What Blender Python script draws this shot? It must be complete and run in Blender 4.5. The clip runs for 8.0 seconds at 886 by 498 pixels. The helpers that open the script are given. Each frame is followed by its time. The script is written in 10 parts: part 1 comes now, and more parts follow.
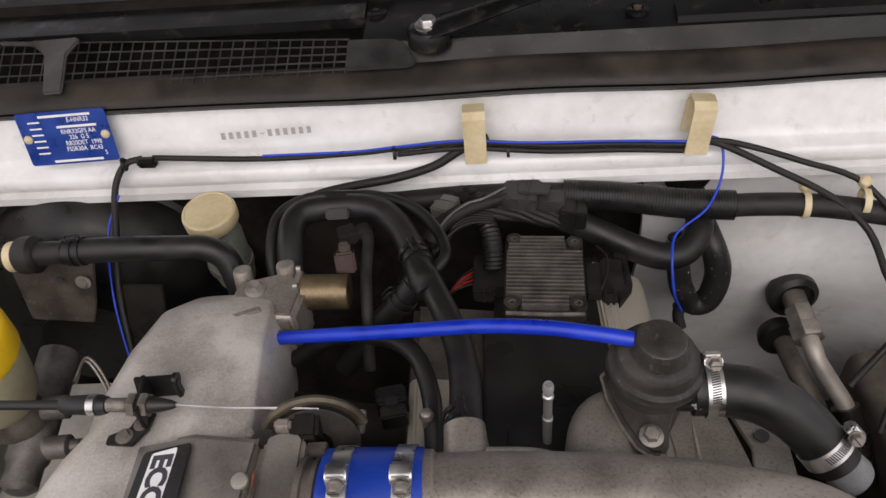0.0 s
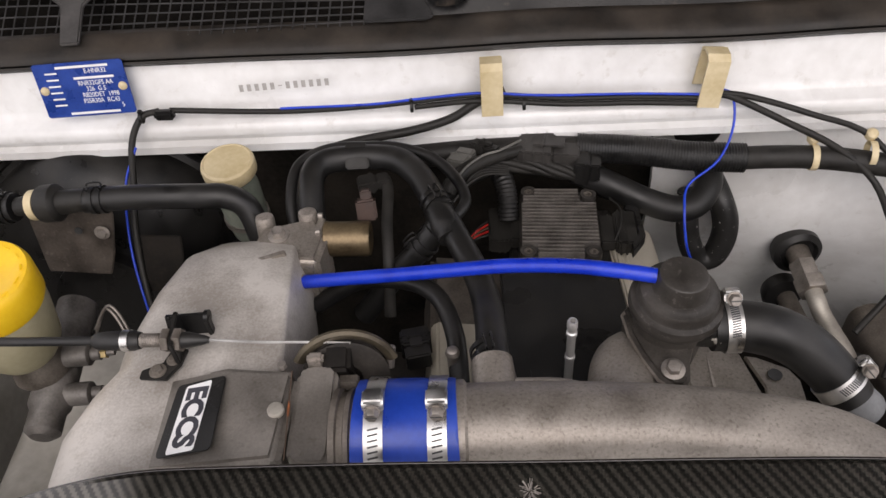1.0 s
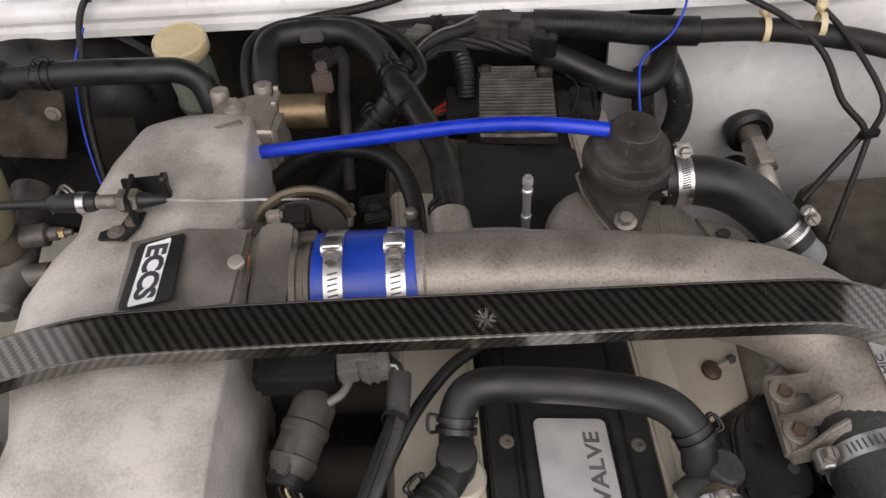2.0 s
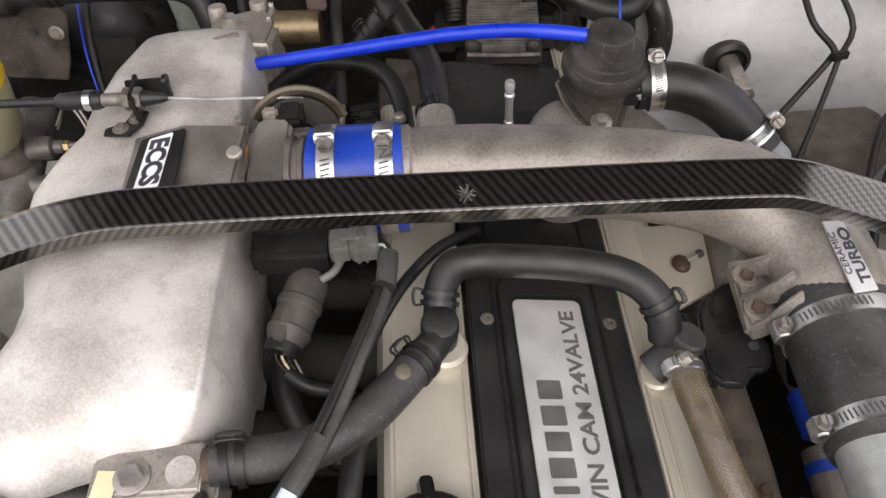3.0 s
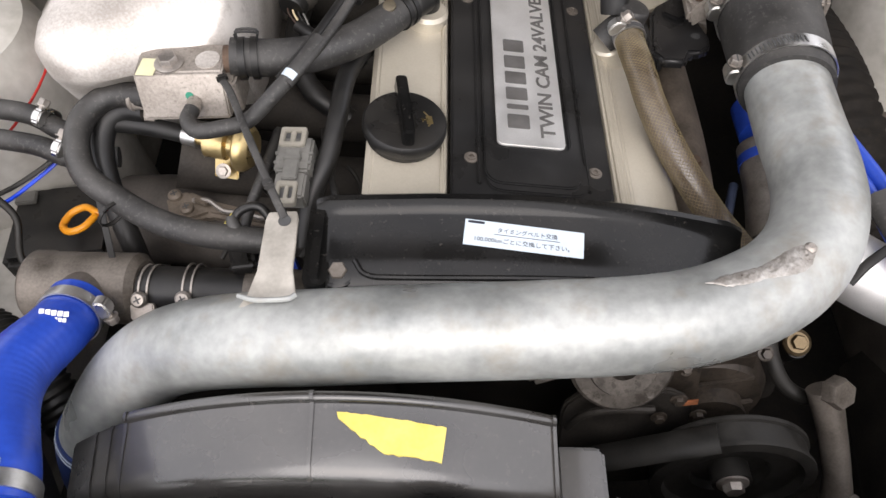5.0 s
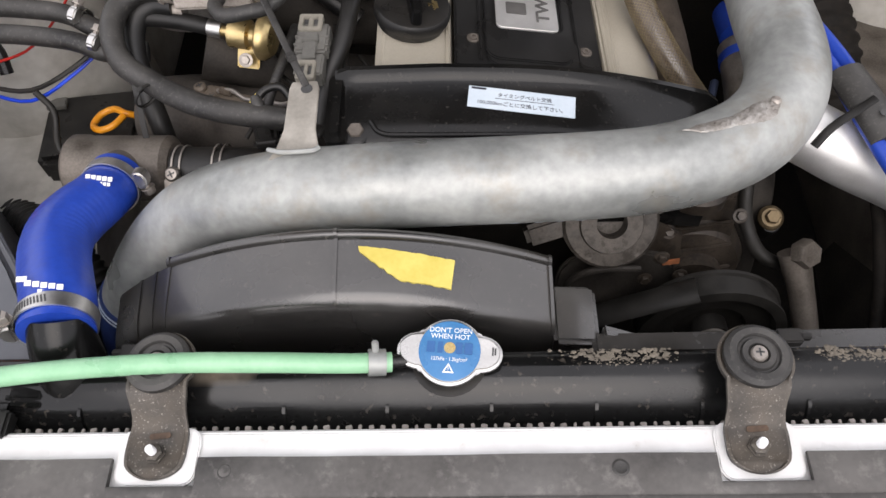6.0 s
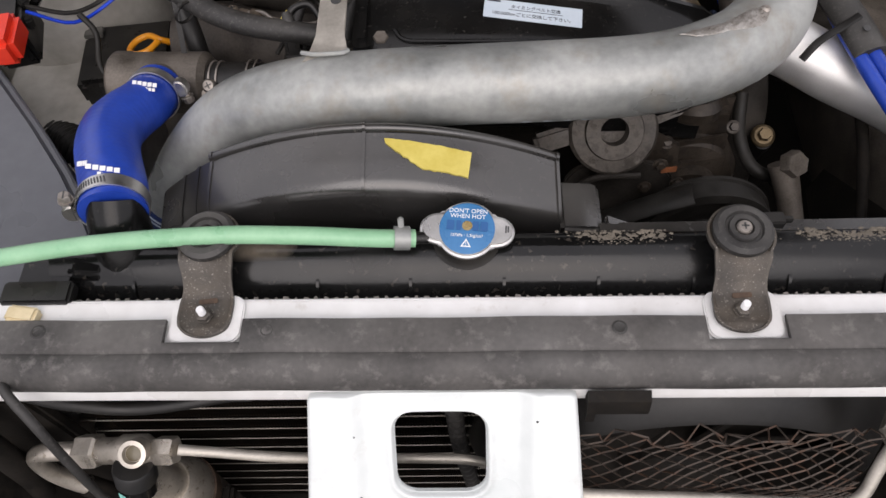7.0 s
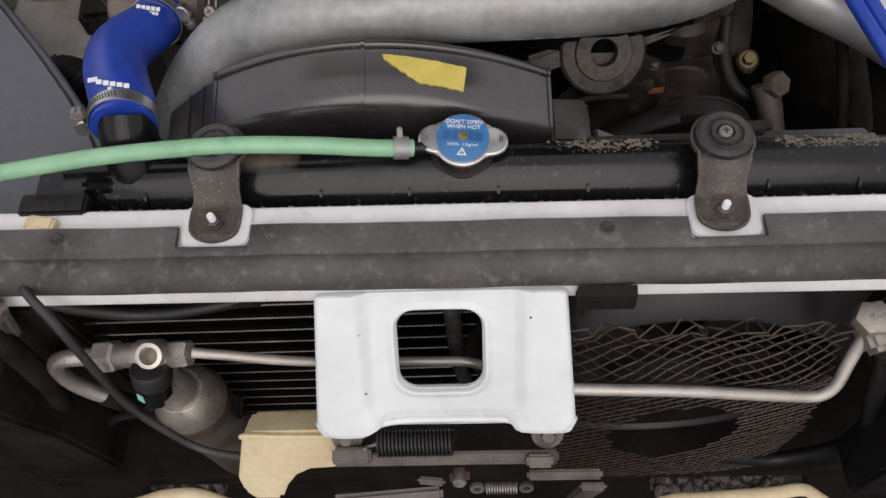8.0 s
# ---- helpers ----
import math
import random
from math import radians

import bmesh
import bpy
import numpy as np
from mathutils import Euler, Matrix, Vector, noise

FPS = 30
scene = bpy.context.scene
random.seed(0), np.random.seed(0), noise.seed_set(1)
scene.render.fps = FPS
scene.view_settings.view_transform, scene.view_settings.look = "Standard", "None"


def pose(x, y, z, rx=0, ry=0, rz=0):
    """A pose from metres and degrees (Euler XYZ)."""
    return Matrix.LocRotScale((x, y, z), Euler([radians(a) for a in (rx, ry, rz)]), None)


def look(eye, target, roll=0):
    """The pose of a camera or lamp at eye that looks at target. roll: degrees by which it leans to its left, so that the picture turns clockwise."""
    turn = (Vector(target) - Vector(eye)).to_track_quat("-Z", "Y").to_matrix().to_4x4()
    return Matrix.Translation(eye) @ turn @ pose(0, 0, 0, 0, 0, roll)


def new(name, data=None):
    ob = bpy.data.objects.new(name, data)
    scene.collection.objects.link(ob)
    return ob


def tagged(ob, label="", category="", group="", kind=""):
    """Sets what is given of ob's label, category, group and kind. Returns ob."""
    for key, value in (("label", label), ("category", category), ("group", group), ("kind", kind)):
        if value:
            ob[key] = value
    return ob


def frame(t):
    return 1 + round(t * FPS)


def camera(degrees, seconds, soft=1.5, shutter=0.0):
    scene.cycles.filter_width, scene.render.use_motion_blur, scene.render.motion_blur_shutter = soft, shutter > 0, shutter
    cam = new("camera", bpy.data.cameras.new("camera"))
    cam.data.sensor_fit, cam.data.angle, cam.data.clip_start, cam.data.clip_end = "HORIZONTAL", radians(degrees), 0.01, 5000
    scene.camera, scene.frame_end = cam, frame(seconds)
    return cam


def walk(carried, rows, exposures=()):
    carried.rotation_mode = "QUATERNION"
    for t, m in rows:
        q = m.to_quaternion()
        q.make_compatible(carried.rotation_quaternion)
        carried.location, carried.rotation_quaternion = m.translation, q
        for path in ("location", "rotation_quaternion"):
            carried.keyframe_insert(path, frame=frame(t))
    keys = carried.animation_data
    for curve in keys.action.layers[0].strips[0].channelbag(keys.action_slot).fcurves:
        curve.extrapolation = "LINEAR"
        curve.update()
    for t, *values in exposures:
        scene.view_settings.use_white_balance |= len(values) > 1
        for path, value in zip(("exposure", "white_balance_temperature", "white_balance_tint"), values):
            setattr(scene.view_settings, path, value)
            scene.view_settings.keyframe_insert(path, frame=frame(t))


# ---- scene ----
cam = camera(59.4, 8.0)
PATH = [
    (0, (0.001, 0.012, 1.17), (-0.123, 1.445, -0.219), -6.5),
    (0.5, (-0.026, 0.008, 1.172), (-0.128, 1.451, -0.209), -5.1),
    (1, (-0.033, -0.022, 1.155), (-0.115, 1.39, -0.259), -5.3),
    (1.5, (-0.029, -0.045, 1.124), (-0.07, 1.294, -0.362), -5.6),
    (1.7, (-0.0301, -0.0519, 1.1237), (-0.0541, 1.2565, -0.3852), -4.9),
    (2.8, (-0.0304, -0.1333, 1.1063), (-0.0152, 1.1339, -0.4396), -3.5),
    (3, (-0.027, -0.143, 1.108), (-0.023, 1.104, -0.456), -3.7),
    (3.5, (-0.019, -0.196, 1.09), (-0.028, 1.05, -0.474), -3.3),
    (4, (-0.001, -0.265, 1.078), (-0.031, 0.919, -0.534), -3.6),
    (4.5, (-0.002, -0.332, 1.071), (-0.075, 0.809, -0.57), -4.3),
    (5, (0.007, -0.381, 1.066), (-0.079, 0.741, -0.587), -4.5),
    (5.2, (0.006, -0.405, 1.063), (-0.069, 0.708, -0.597), -4.6),
    (6.3, (-0.004, -0.511, 1.075), (-0.081, 0.552, -0.618), -4.9),
    (6.5, (-0.007, -0.53, 1.079), (-0.113, 0.521, -0.619), -5.8),
    (7, (-0.01, -0.567, 1.082), (-0.095, 0.467, -0.627), -5.0),
    (7.5, (-0.012, -0.6, 1.085), (-0.115, 0.401, -0.644), -6.1),
    (8, (-0.013, -0.617, 1.087), (-0.082, 0.338, -0.669), -5.1),
]
walk(cam, [(t, look(eye, target, roll)) for t, eye, target, roll in PATH], ((0.0, -0.05, 6750, 13), (0.5, 0.15, 6750, 13), (1.0, 0.15, 6750, 13), (1.5, 0.03, 6750, 13), (3.0, 0.57, 6600, 11), (3.5, 0.62, 6600, 11), (4.0, 0.62, 6600, 11), (4.5, 0.73, 6600, 11), (5.0, 0.74, 6600, 11), (6.5, 0.14, 6600, 12), (7.0, -0.05, 6650, 13), (7.5, -0.32, 6650, 13), (8.0, -0.49, 6650, 13)))

# ---- light ----
world = bpy.data.worlds.new("sky")
scene.world = world
world.use_nodes = True
sky = world.node_tree.nodes.new("ShaderNodeTexSky")
sky.sky_type, sky.sun_disc = "NISHITA", False
sky.sun_elevation, sky.sun_rotation = radians(46), radians(178)
sky.air_density, sky.dust_density, sky.ozone_density = 1.0, 3.0, 1.0
soft = world.node_tree.nodes.new("ShaderNodeMix")
soft.data_type = "RGBA"
soft.inputs["Factor"].default_value = 0.72
soft.inputs["B"].default_value = (12.6, 12.4, 12.95, 1)  # even cloud cover over the clear sky
world.node_tree.links.new(sky.outputs[0], soft.inputs["A"])
world.node_tree.links.new(soft.outputs["Result"], world.node_tree.nodes["Background"].inputs[0])
world.node_tree.nodes["Background"].inputs[1].default_value = 0.13
sun = new("sun", bpy.data.lights.new("sun", "SUN"))
sun.data.energy, sun.data.angle, sun.data.color = 1.15, radians(50), (1.0, 0.965, 0.955)
sun.matrix_basis = look((0.1, -2.5, 3.3), (0, 0, 0.6))
scene.view_settings.exposure = 0.0

# ---- small building kit ----
PLACE = {}


def thing(name, at, label, category, group="", turn=(0, 0, 0), kind=""):
    """An empty at the base of a thing, to hold its parts."""
    ob = new(name)
    ob.empty_display_size = 0.02
    ob.matrix_basis = PLACE[ob.name] = pose(*at, *turn)
    return tagged(ob, label, category, group, kind)


def mesh_of(name, bm, material, angle=35):
    me = bpy.data.meshes.new(name)
    bmesh.ops.recalc_face_normals(bm, faces=bm.faces)
    bm.to_mesh(me)
    bm.free()
    me.polygons.foreach_set("use_smooth", [True] * len(me.polygons))
    me.set_sharp_from_angle(angle=radians(angle))
    me.materials.append(material)
    return me


def part(name, bm, material, parent, label="", local=False, angle=35):
    """One mesh under a thing or a part, given in world metres (or in the parent's own, if local)."""
    m = PLACE[parent.name]
    if not local:
        bm.transform(m.inverted())
    ob = new(name, mesh_of(name, bm, material, angle))
    ob.parent = parent
    PLACE[ob.name] = m
    return tagged(ob, label)


def solo(name, bm, material, label, category, group="", kind="", angle=35):
    """A thing of one mesh, with its origin in the middle of its base."""
    lo = [min(v.co[i] for v in bm.verts) for i in range(3)]
    hi = [max(v.co[i] for v in bm.verts) for i in range(3)]
    at = Vector(((lo[0] + hi[0]) / 2, (lo[1] + hi[1]) / 2, lo[2]))
    bm.transform(Matrix.Translation(-at))
    ob = new(name, mesh_of(name, bm, material, angle))
    ob.matrix_basis = PLACE[ob.name] = Matrix.Translation(at)
    return tagged(ob, label, category, group, kind)


def along(p, axis, up=(0, 0, 1)):
    """A pose at p whose z runs along axis, and whose y leans towards up."""
    z = Vector(axis).normalized()
    u = Vector(up)
    if abs(z.dot(u)) > 0.98 * u.length:
        u = Vector((0, 1, 0))
    x = u.cross(z).normalized()
    y = z.cross(x)
    m = Matrix((x, y, z)).transposed().to_4x4()
    m.translation = Vector(p)
    return m


def smooth_path(pts, sub=5):
    """Points of a soft line through the given ones, and how far along each lies."""
    P = [Vector(p) for p in pts]
    if len(P) == 2:
        sub = 1
    Q = [2 * P[0] - P[1], *P, 2 * P[-1] - P[-2]]
    out, where = [], []
    for i in range(1, len(Q) - 2):
        a, b, c, d = Q[i - 1:i + 3]
        for k in range(sub):
            t = k / sub
            out.append(0.5 * (2 * b + (c - a) * t + (2 * a - 5 * b + 4 * c - d) * t * t + (3 * b - a - 3 * c + d) * t ** 3))
            where.append(i - 1 + t)
    return out + [P[-1]], where + [len(P) - 1]


def rings(bm, loops, close=True, caps=True):
    made = [[bm.verts.new(p) for p in loop] for loop in loops]
    n = len(made[0])
    for a, b in zip(made, made[1:]):
        for i in range(n if close else n - 1):
            bm.faces.new((a[i], a[(i + 1) % n], b[(i + 1) % n], b[i]))
    if caps:
        bm.faces.new(made[0][::-1])
        bm.faces.new(made[-1])
    return bm


def tube(pts, r, seg=14, sub=5, squash=(1.0, 1.0), ripple=(0, 1.0), up=(0, 0, 1)):
    """A round bar or hose along a soft line. r: one radius, or one for each point."""
    line, where = smooth_path(pts, sub)
    radii = r if isinstance(r, (list, tuple)) else [r] * len(pts)
    loops, x = [], None
    if ripple[0]:
        fine, at = [], []
        for i in range(len(line) - 1):
            n = max(1, round((line[i + 1] - line[i]).length / ripple[1] * 4))
            for k in range(n):
                fine.append(line[i].lerp(line[i + 1], k / n))
                at.append(where[i] + (where[i + 1] - where[i]) * k / n)
        line, where = fine + [line[-1]], at + [where[-1]]
    for i, p in enumerate(line):
        t = (line[min(i + 1, len(line) - 1)] - line[max(i - 1, 0)]).normalized()
        if x is None:
            x = Vector(up).cross(t)
            x = x if x.length > 0.1 else Vector((1, 0, 0))
        x = (x - t * x.dot(t)).normalized()
        y = t.cross(x)
        k = min(int(where[i]), len(radii) - 2)
        rr = radii[k] + (radii[k + 1] - radii[k]) * (where[i] - k)
        if ripple[0]:
            rr += ripple[0] * (1 if i % 4 in (0, 1) else -1)
        loops.append([p + x * math.cos(a) * rr * squash[0] + y * math.sin(a) * rr * squash[1] for a in (2 * math.pi * j / seg for j in range(seg))])
    return rings(bmesh.new(), loops)


def lathe(profile, m=Matrix(), seg=24, caps=True, turn=0.0):
    """A turned body; profile: radius and height along the z of m."""
    loops = [[m @ Vector((r * math.cos(a), r * math.sin(a), h)) for a in (turn + 2 * math.pi * j / seg for j in range(seg))] for r, h in profile]
    return rings(bmesh.new(), loops, caps=caps)


def rounded(w, h, r, n=4, cx=0.0, cy=0.0):
    out = []
    for sx, sy, a0 in ((1, 1, 0), (-1, 1, 90), (-1, -1, 180), (1, -1, 270)):
        for k in range(n + 1):
            a = radians(a0 + 90 * k / n)
            out.append((cx + sx * (w / 2 - r) + r * math.cos(a), cy + sy * (h / 2 - r) + r * math.sin(a)))
    return out


def soften(bm, width, seg=2, angle=30):
    if width:
        sharp = [e for e in bm.edges if len(e.link_faces) == 2 and e.calc_face_angle(0) > radians(angle)]
        bmesh.ops.bevel(bm, geom=sharp, offset=width, segments=seg, affect="EDGES", clamp_overlap=True)
    return bm


def prism(poly, h, m=Matrix(), bevel=0.0, seg=2, taper=1.0):
    """A flat shape of that outline, h thick, on the z of m."""
    cx, cy = sum(p[0] for p in poly) / len(poly), sum(p[1] for p in poly) / len(poly)
    bm = rings(bmesh.new(), [[(x, y, 0) for x, y in poly], [(cx + (x - cx) * taper, cy + (y - cy) * taper, h) for x, y in poly]])
    bmesh.ops.recalc_face_normals(bm, faces=bm.faces)
    soften(bm, bevel, seg)
    bm.transform(m)
    return bm


def box(sx, sy, sz, m=Matrix(), bevel=0.002, seg=2):
    """A block with soft edges, standing on the origin of m."""
    return prism([(-sx / 2, -sy / 2), (sx / 2, -sy / 2), (sx / 2, sy / 2), (-sx / 2, sy / 2)], sz, m, bevel, seg)


def frame_plate(outer, inner, h, m=Matrix(), bevel=0.0):
    """A plate with one opening; outer and inner outlines have as many points."""
    bm = bmesh.new()
    loops = [[bm.verts.new((x, y, z)) for x, y in poly] for poly, z in ((outer, 0), (outer, h), (inner, h), (inner, 0))]
    n = len(outer)
    for a, b in zip(loops, loops[1:] + loops[:1]):
        for i in range(n):
            bm.faces.new((a[i], a[(i + 1) % n], b[(i + 1) % n], b[i]))
    bmesh.ops.recalc_face_normals(bm, faces=bm.faces)
    soften(bm, bevel, 2)
    bm.transform(m)
    return bm


def join(*parts):
    out = bmesh.new()
    for b in parts:
        me = bpy.data.meshes.new("join")
        b.to_mesh(me)
        b.free()
        out.from_mesh(me)
        bpy.data.meshes.remove(me)
    return out


def extruded(profile, x0, x1, m=Matrix(), steps=1, shape=None):
    """A (y, z) outline drawn out along x; shape(x, y, z) bends it."""
    loops = []
    for k in range(steps + 1):
        x = x0 + (x1 - x0) * k / steps
        loops.append([m @ Vector(shape(x, y, z) if shape else (x, y, z)) for y, z in profile])
    return rings(bmesh.new(), loops)


def letters(body, size, m, depth=0.0004, width=1.0, spacing=1.0, align="CENTER", bold=0.0):
    """Writing in the built-in font, centred on m, lying in its xy plane."""
    cu = bpy.data.curves.new("letters", "FONT")
    cu.body, cu.size, cu.extrude, cu.align_x, cu.align_y, cu.space_character = body, size, depth, align, "CENTER", spacing
    cu.resolution_u, cu.offset = 3, bold
    ob = new("letters", cu)
    dg = bpy.context.evaluated_depsgraph_get()
    me = bpy.data.meshes.new_from_object(ob.evaluated_get(dg))
    bm = bmesh.new()
    bm.from_mesh(me)
    bpy.data.objects.remove(ob)
    bpy.data.curves.remove(cu)
    bpy.data.meshes.remove(me)
    bm.transform(m @ Matrix.Diagonal((width, 1, 1, 1)))
    return bm


def bars(spots, m, depth=0.0004):
    """Plain bars for writing: middle x, y, width and height of each."""
    return join(*[box(w, h, depth, m @ pose(x, y, 0), 0) for x, y, w, h in spots])

# ---- materials ----
def surface(name, dark, light, rough=0.5, metal=0.0, scale=30.0, fine=400.0, bump=0.1, mottle=0.5, rough_spread=0.15, coat=0.0, dust=None, dust_amount=0.0, spec=0.5, transmission=0.0, per_piece=0.0, specks=None, speck_amount=0.6, speck_scale=420.0, speck_cut=0.60, speck_soft=0.09, dust_cut=(0.35, 0.75), dust_slope=0.2):
    """A procedural surface: blotches between two colours, fine grain, uneven gloss, and dust on what faces up."""
    m = bpy.data.materials.new(name)
    m.use_nodes = True
    nt = m.node_tree
    N, L = nt.nodes, nt.links
    b = N["Principled BSDF"]
    geo = N.new("ShaderNodeNewGeometry")
    n1, n2 = N.new("ShaderNodeTexNoise"), N.new("ShaderNodeTexNoise")
    for n, s, d in ((n1, scale, 5), (n2, fine, 3)):
        n.inputs["Scale"].default_value, n.inputs["Detail"].default_value = s, d
        L.new(geo.outputs["Position"], n.inputs["Vector"])
    ramp = N.new("ShaderNodeValToRGB")
    ramp.color_ramp.elements[0].position, ramp.color_ramp.elements[1].position = 0.5 - mottle / 2, 0.5 + mottle / 2
    ramp.color_ramp.elements[0].color, ramp.color_ramp.elements[1].color = (*dark, 1), (*light, 1)
    mixf = N.new("ShaderNodeMath")
    mixf.operation, mixf.inputs[1].default_value = "MULTIPLY_ADD", 0.35
    L.new(n2.outputs["Fac"], mixf.inputs[0])
    off = N.new("ShaderNodeMath")
    off.operation, off.inputs[1].default_value, off.inputs[2].default_value = "MULTIPLY_ADD", 1.0, -0.175
    L.new(n1.outputs["Fac"], off.inputs[0])
    L.new(off.outputs[0], mixf.inputs[2])
    L.new(mixf.outputs[0], ramp.inputs["Fac"])
    colour = ramp.outputs["Color"]
    if per_piece:
        info, hsv, mr = N.new("ShaderNodeObjectInfo"), N.new("ShaderNodeHueSaturation"), N.new("ShaderNodeMapRange")
        mr.inputs["To Min"].default_value, mr.inputs["To Max"].default_value = 1 - per_piece, 1 + per_piece
        L.new(info.outputs["Random"], mr.inputs["Value"])
        L.new(mr.outputs[0], hsv.inputs["Value"])
        L.new(colour, hsv.inputs["Color"])
        colour = hsv.outputs["Color"]
    if dust:
        sep, mr, n3, mul, mx = (N.new("ShaderNode" + k) for k in ("SeparateXYZ", "MapRange", "TexNoise", "Math", "Mix"))
        L.new(geo.outputs["Normal"], sep.inputs[0])
        mr.inputs["From Min"].default_value, mr.inputs["From Max"].default_value = dust_slope, 1.0
        L.new(sep.outputs["Z"], mr.inputs["Value"])
        n3.inputs["Scale"].default_value, n3.inputs["Detail"].default_value = scale * 0.9, 6
        L.new(geo.outputs["Position"], n3.inputs["Vector"])
        r3 = N.new("ShaderNodeMapRange")
        r3.inputs["From Min"].default_value, r3.inputs["From Max"].default_value, r3.inputs["To Max"].default_value = *dust_cut, dust_amount
        L.new(n3.outputs["Fac"], r3.inputs["Value"])
        mul.operation = "MULTIPLY"
        L.new(mr.outputs[0], mul.inputs[0])
        L.new(r3.outputs[0], mul.inputs[1])
        mx.data_type = "RGBA"
        L.new(mul.outputs[0], mx.inputs["Factor"])
        L.new(colour, mx.inputs["A"])
        mx.inputs["B"].default_value = (*dust, 1)
        colour = mx.outputs["Result"]
    if specks:
        n4, r4, m4 = N.new("ShaderNodeTexNoise"), N.new("ShaderNodeMapRange"), N.new("ShaderNodeMix")
        n4.inputs["Scale"].default_value, n4.inputs["Detail"].default_value, n4.inputs["Roughness"].default_value = speck_scale, 4, 0.65
        L.new(geo.outputs["Position"], n4.inputs["Vector"])
        r4.inputs["From Min"].default_value, r4.inputs["From Max"].default_value, r4.inputs["To Max"].default_value = speck_cut, speck_cut + speck_soft, speck_amount
        L.new(n4.outputs["Fac"], r4.inputs["Value"])
        m4.data_type = "RGBA"
        L.new(r4.outputs[0], m4.inputs["Factor"])
        L.new(colour, m4.inputs["A"])
        m4.inputs["B"].default_value = (*specks, 1)
        colour = m4.outputs["Result"]
    L.new(colour, b.inputs["Base Color"])
    rr = N.new("ShaderNodeMapRange")
    rr.inputs["From Min"].default_value, rr.inputs["From Max"].default_value = 0.3, 0.7
    rr.inputs["To Min"].default_value, rr.inputs["To Max"].default_value = max(0.02, rough - rough_spread), min(1, rough + rough_spread)
    L.new(n1.outputs["Fac"], rr.inputs["Value"])
    L.new(rr.outputs[0], b.inputs["Roughness"])
    b.inputs["Metallic"].default_value = metal
    b.inputs["Coat Weight"].default_value, b.inputs["Coat Roughness"].default_value = coat, 0.12
    b.inputs["Specular IOR Level"].default_value = spec
    b.inputs["Transmission Weight"].default_value = transmission
    if bump:
        bp = N.new("ShaderNodeBump")
        bp.inputs["Strength"].default_value, bp.inputs["Distance"].default_value = bump, 0.001
        L.new(mixf.outputs[0], bp.inputs["Height"])
        L.new(bp.outputs[0], b.inputs["Normal"])
    return m


DUST = (0.30, 0.27, 0.23)
white_paint = surface("white_paint", (0.64, 0.63, 0.61), (0.82, 0.82, 0.81), 0.33, scale=11, fine=70, bump=0.02, mottle=0.4, coat=0.3, specks=(0.40, 0.36, 0.30), speck_amount=0.45, speck_scale=60.0, speck_cut=0.60, speck_soft=0.2)
latch_paint = surface("bluish_white_paint", (0.60, 0.640, 0.630), (0.77, 0.800, 0.785), 0.36, scale=9, fine=70, bump=0.02, mottle=0.5, coat=0.2, specks=(0.40, 0.36, 0.30), speck_amount=0.3, speck_scale=50.0, speck_cut=0.62, speck_soft=0.2)
dirty_white = surface("dirty_white", (0.30, 0.28, 0.24), (0.66, 0.64, 0.59), 0.5, scale=14, fine=90, bump=0.03, mottle=0.6)
liner = surface("bonnet_liner", (0.012, 0.0115, 0.011), (0.035, 0.033, 0.031), 0.9, scale=12, fine=90, bump=0.2, spec=0.2)
cast = surface("cast_aluminium", (0.205, 0.180, 0.154), (0.405, 0.366, 0.324), 0.46, 0.55, scale=22, fine=430, bump=0.60, mottle=0.38, specks=(0.105, 0.090, 0.072), speck_amount=0.50, speck_scale=380.0, speck_cut=0.54, speck_soft=0.14)
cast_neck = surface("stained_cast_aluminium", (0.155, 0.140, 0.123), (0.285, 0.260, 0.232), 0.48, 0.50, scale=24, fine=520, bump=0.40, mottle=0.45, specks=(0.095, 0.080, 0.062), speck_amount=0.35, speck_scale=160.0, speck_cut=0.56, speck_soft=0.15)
cast_bright = surface("bare_cast_aluminium", (0.345, 0.315, 0.282), (0.60, 0.565, 0.525), 0.48, 0.28, scale=17, fine=520, bump=0.42, mottle=0.30, rough_spread=0.12, specks=(0.22, 0.185, 0.145), speck_amount=0.38, speck_scale=85.0, speck_cut=0.54, speck_soft=0.22)
cast_dirty = surface("grimy_cast_metal", (0.06, 0.05, 0.04), (0.20, 0.175, 0.15), 0.55, 0.4, scale=35, fine=500, bump=0.25)
zinc = surface("zinc_steel", (0.205, 0.213, 0.205), (0.412, 0.420, 0.402), 0.45, 0.40, scale=12, fine=130, bump=0.14, mottle=0.38, rough_spread=0.24, specks=(0.25, 0.215, 0.162), speck_amount=0.40, speck_scale=26.0, speck_cut=0.53, speck_soft=0.14)
steel = surface("steel", (0.50, 0.49, 0.47), (0.72, 0.71, 0.69), 0.38, 1.0, scale=60, fine=600, bump=0.03)
dull_steel = surface("dull_steel", (0.22, 0.20, 0.18), (0.44, 0.40, 0.36), 0.5, 0.8, scale=80, fine=600, bump=0.15)
slot_dark = surface("slot_shadow", (0.03, 0.03, 0.03), (0.08, 0.08, 0.08), 0.6, scale=60, bump=0)
brass = surface("brass_plated", (0.45, 0.33, 0.14), (0.66, 0.52, 0.27), 0.35, 0.9, scale=60, fine=400, bump=0.05)
brown_plastic = surface("brown_plastic", (0.022, 0.011, 0.007), (0.055, 0.029, 0.020), 0.55, scale=60, fine=400, bump=0.1)
rust = surface("rusty_steel", (0.045, 0.028, 0.018), (0.13, 0.085, 0.058), 0.8, 0.2, scale=80, fine=500, bump=0.3)
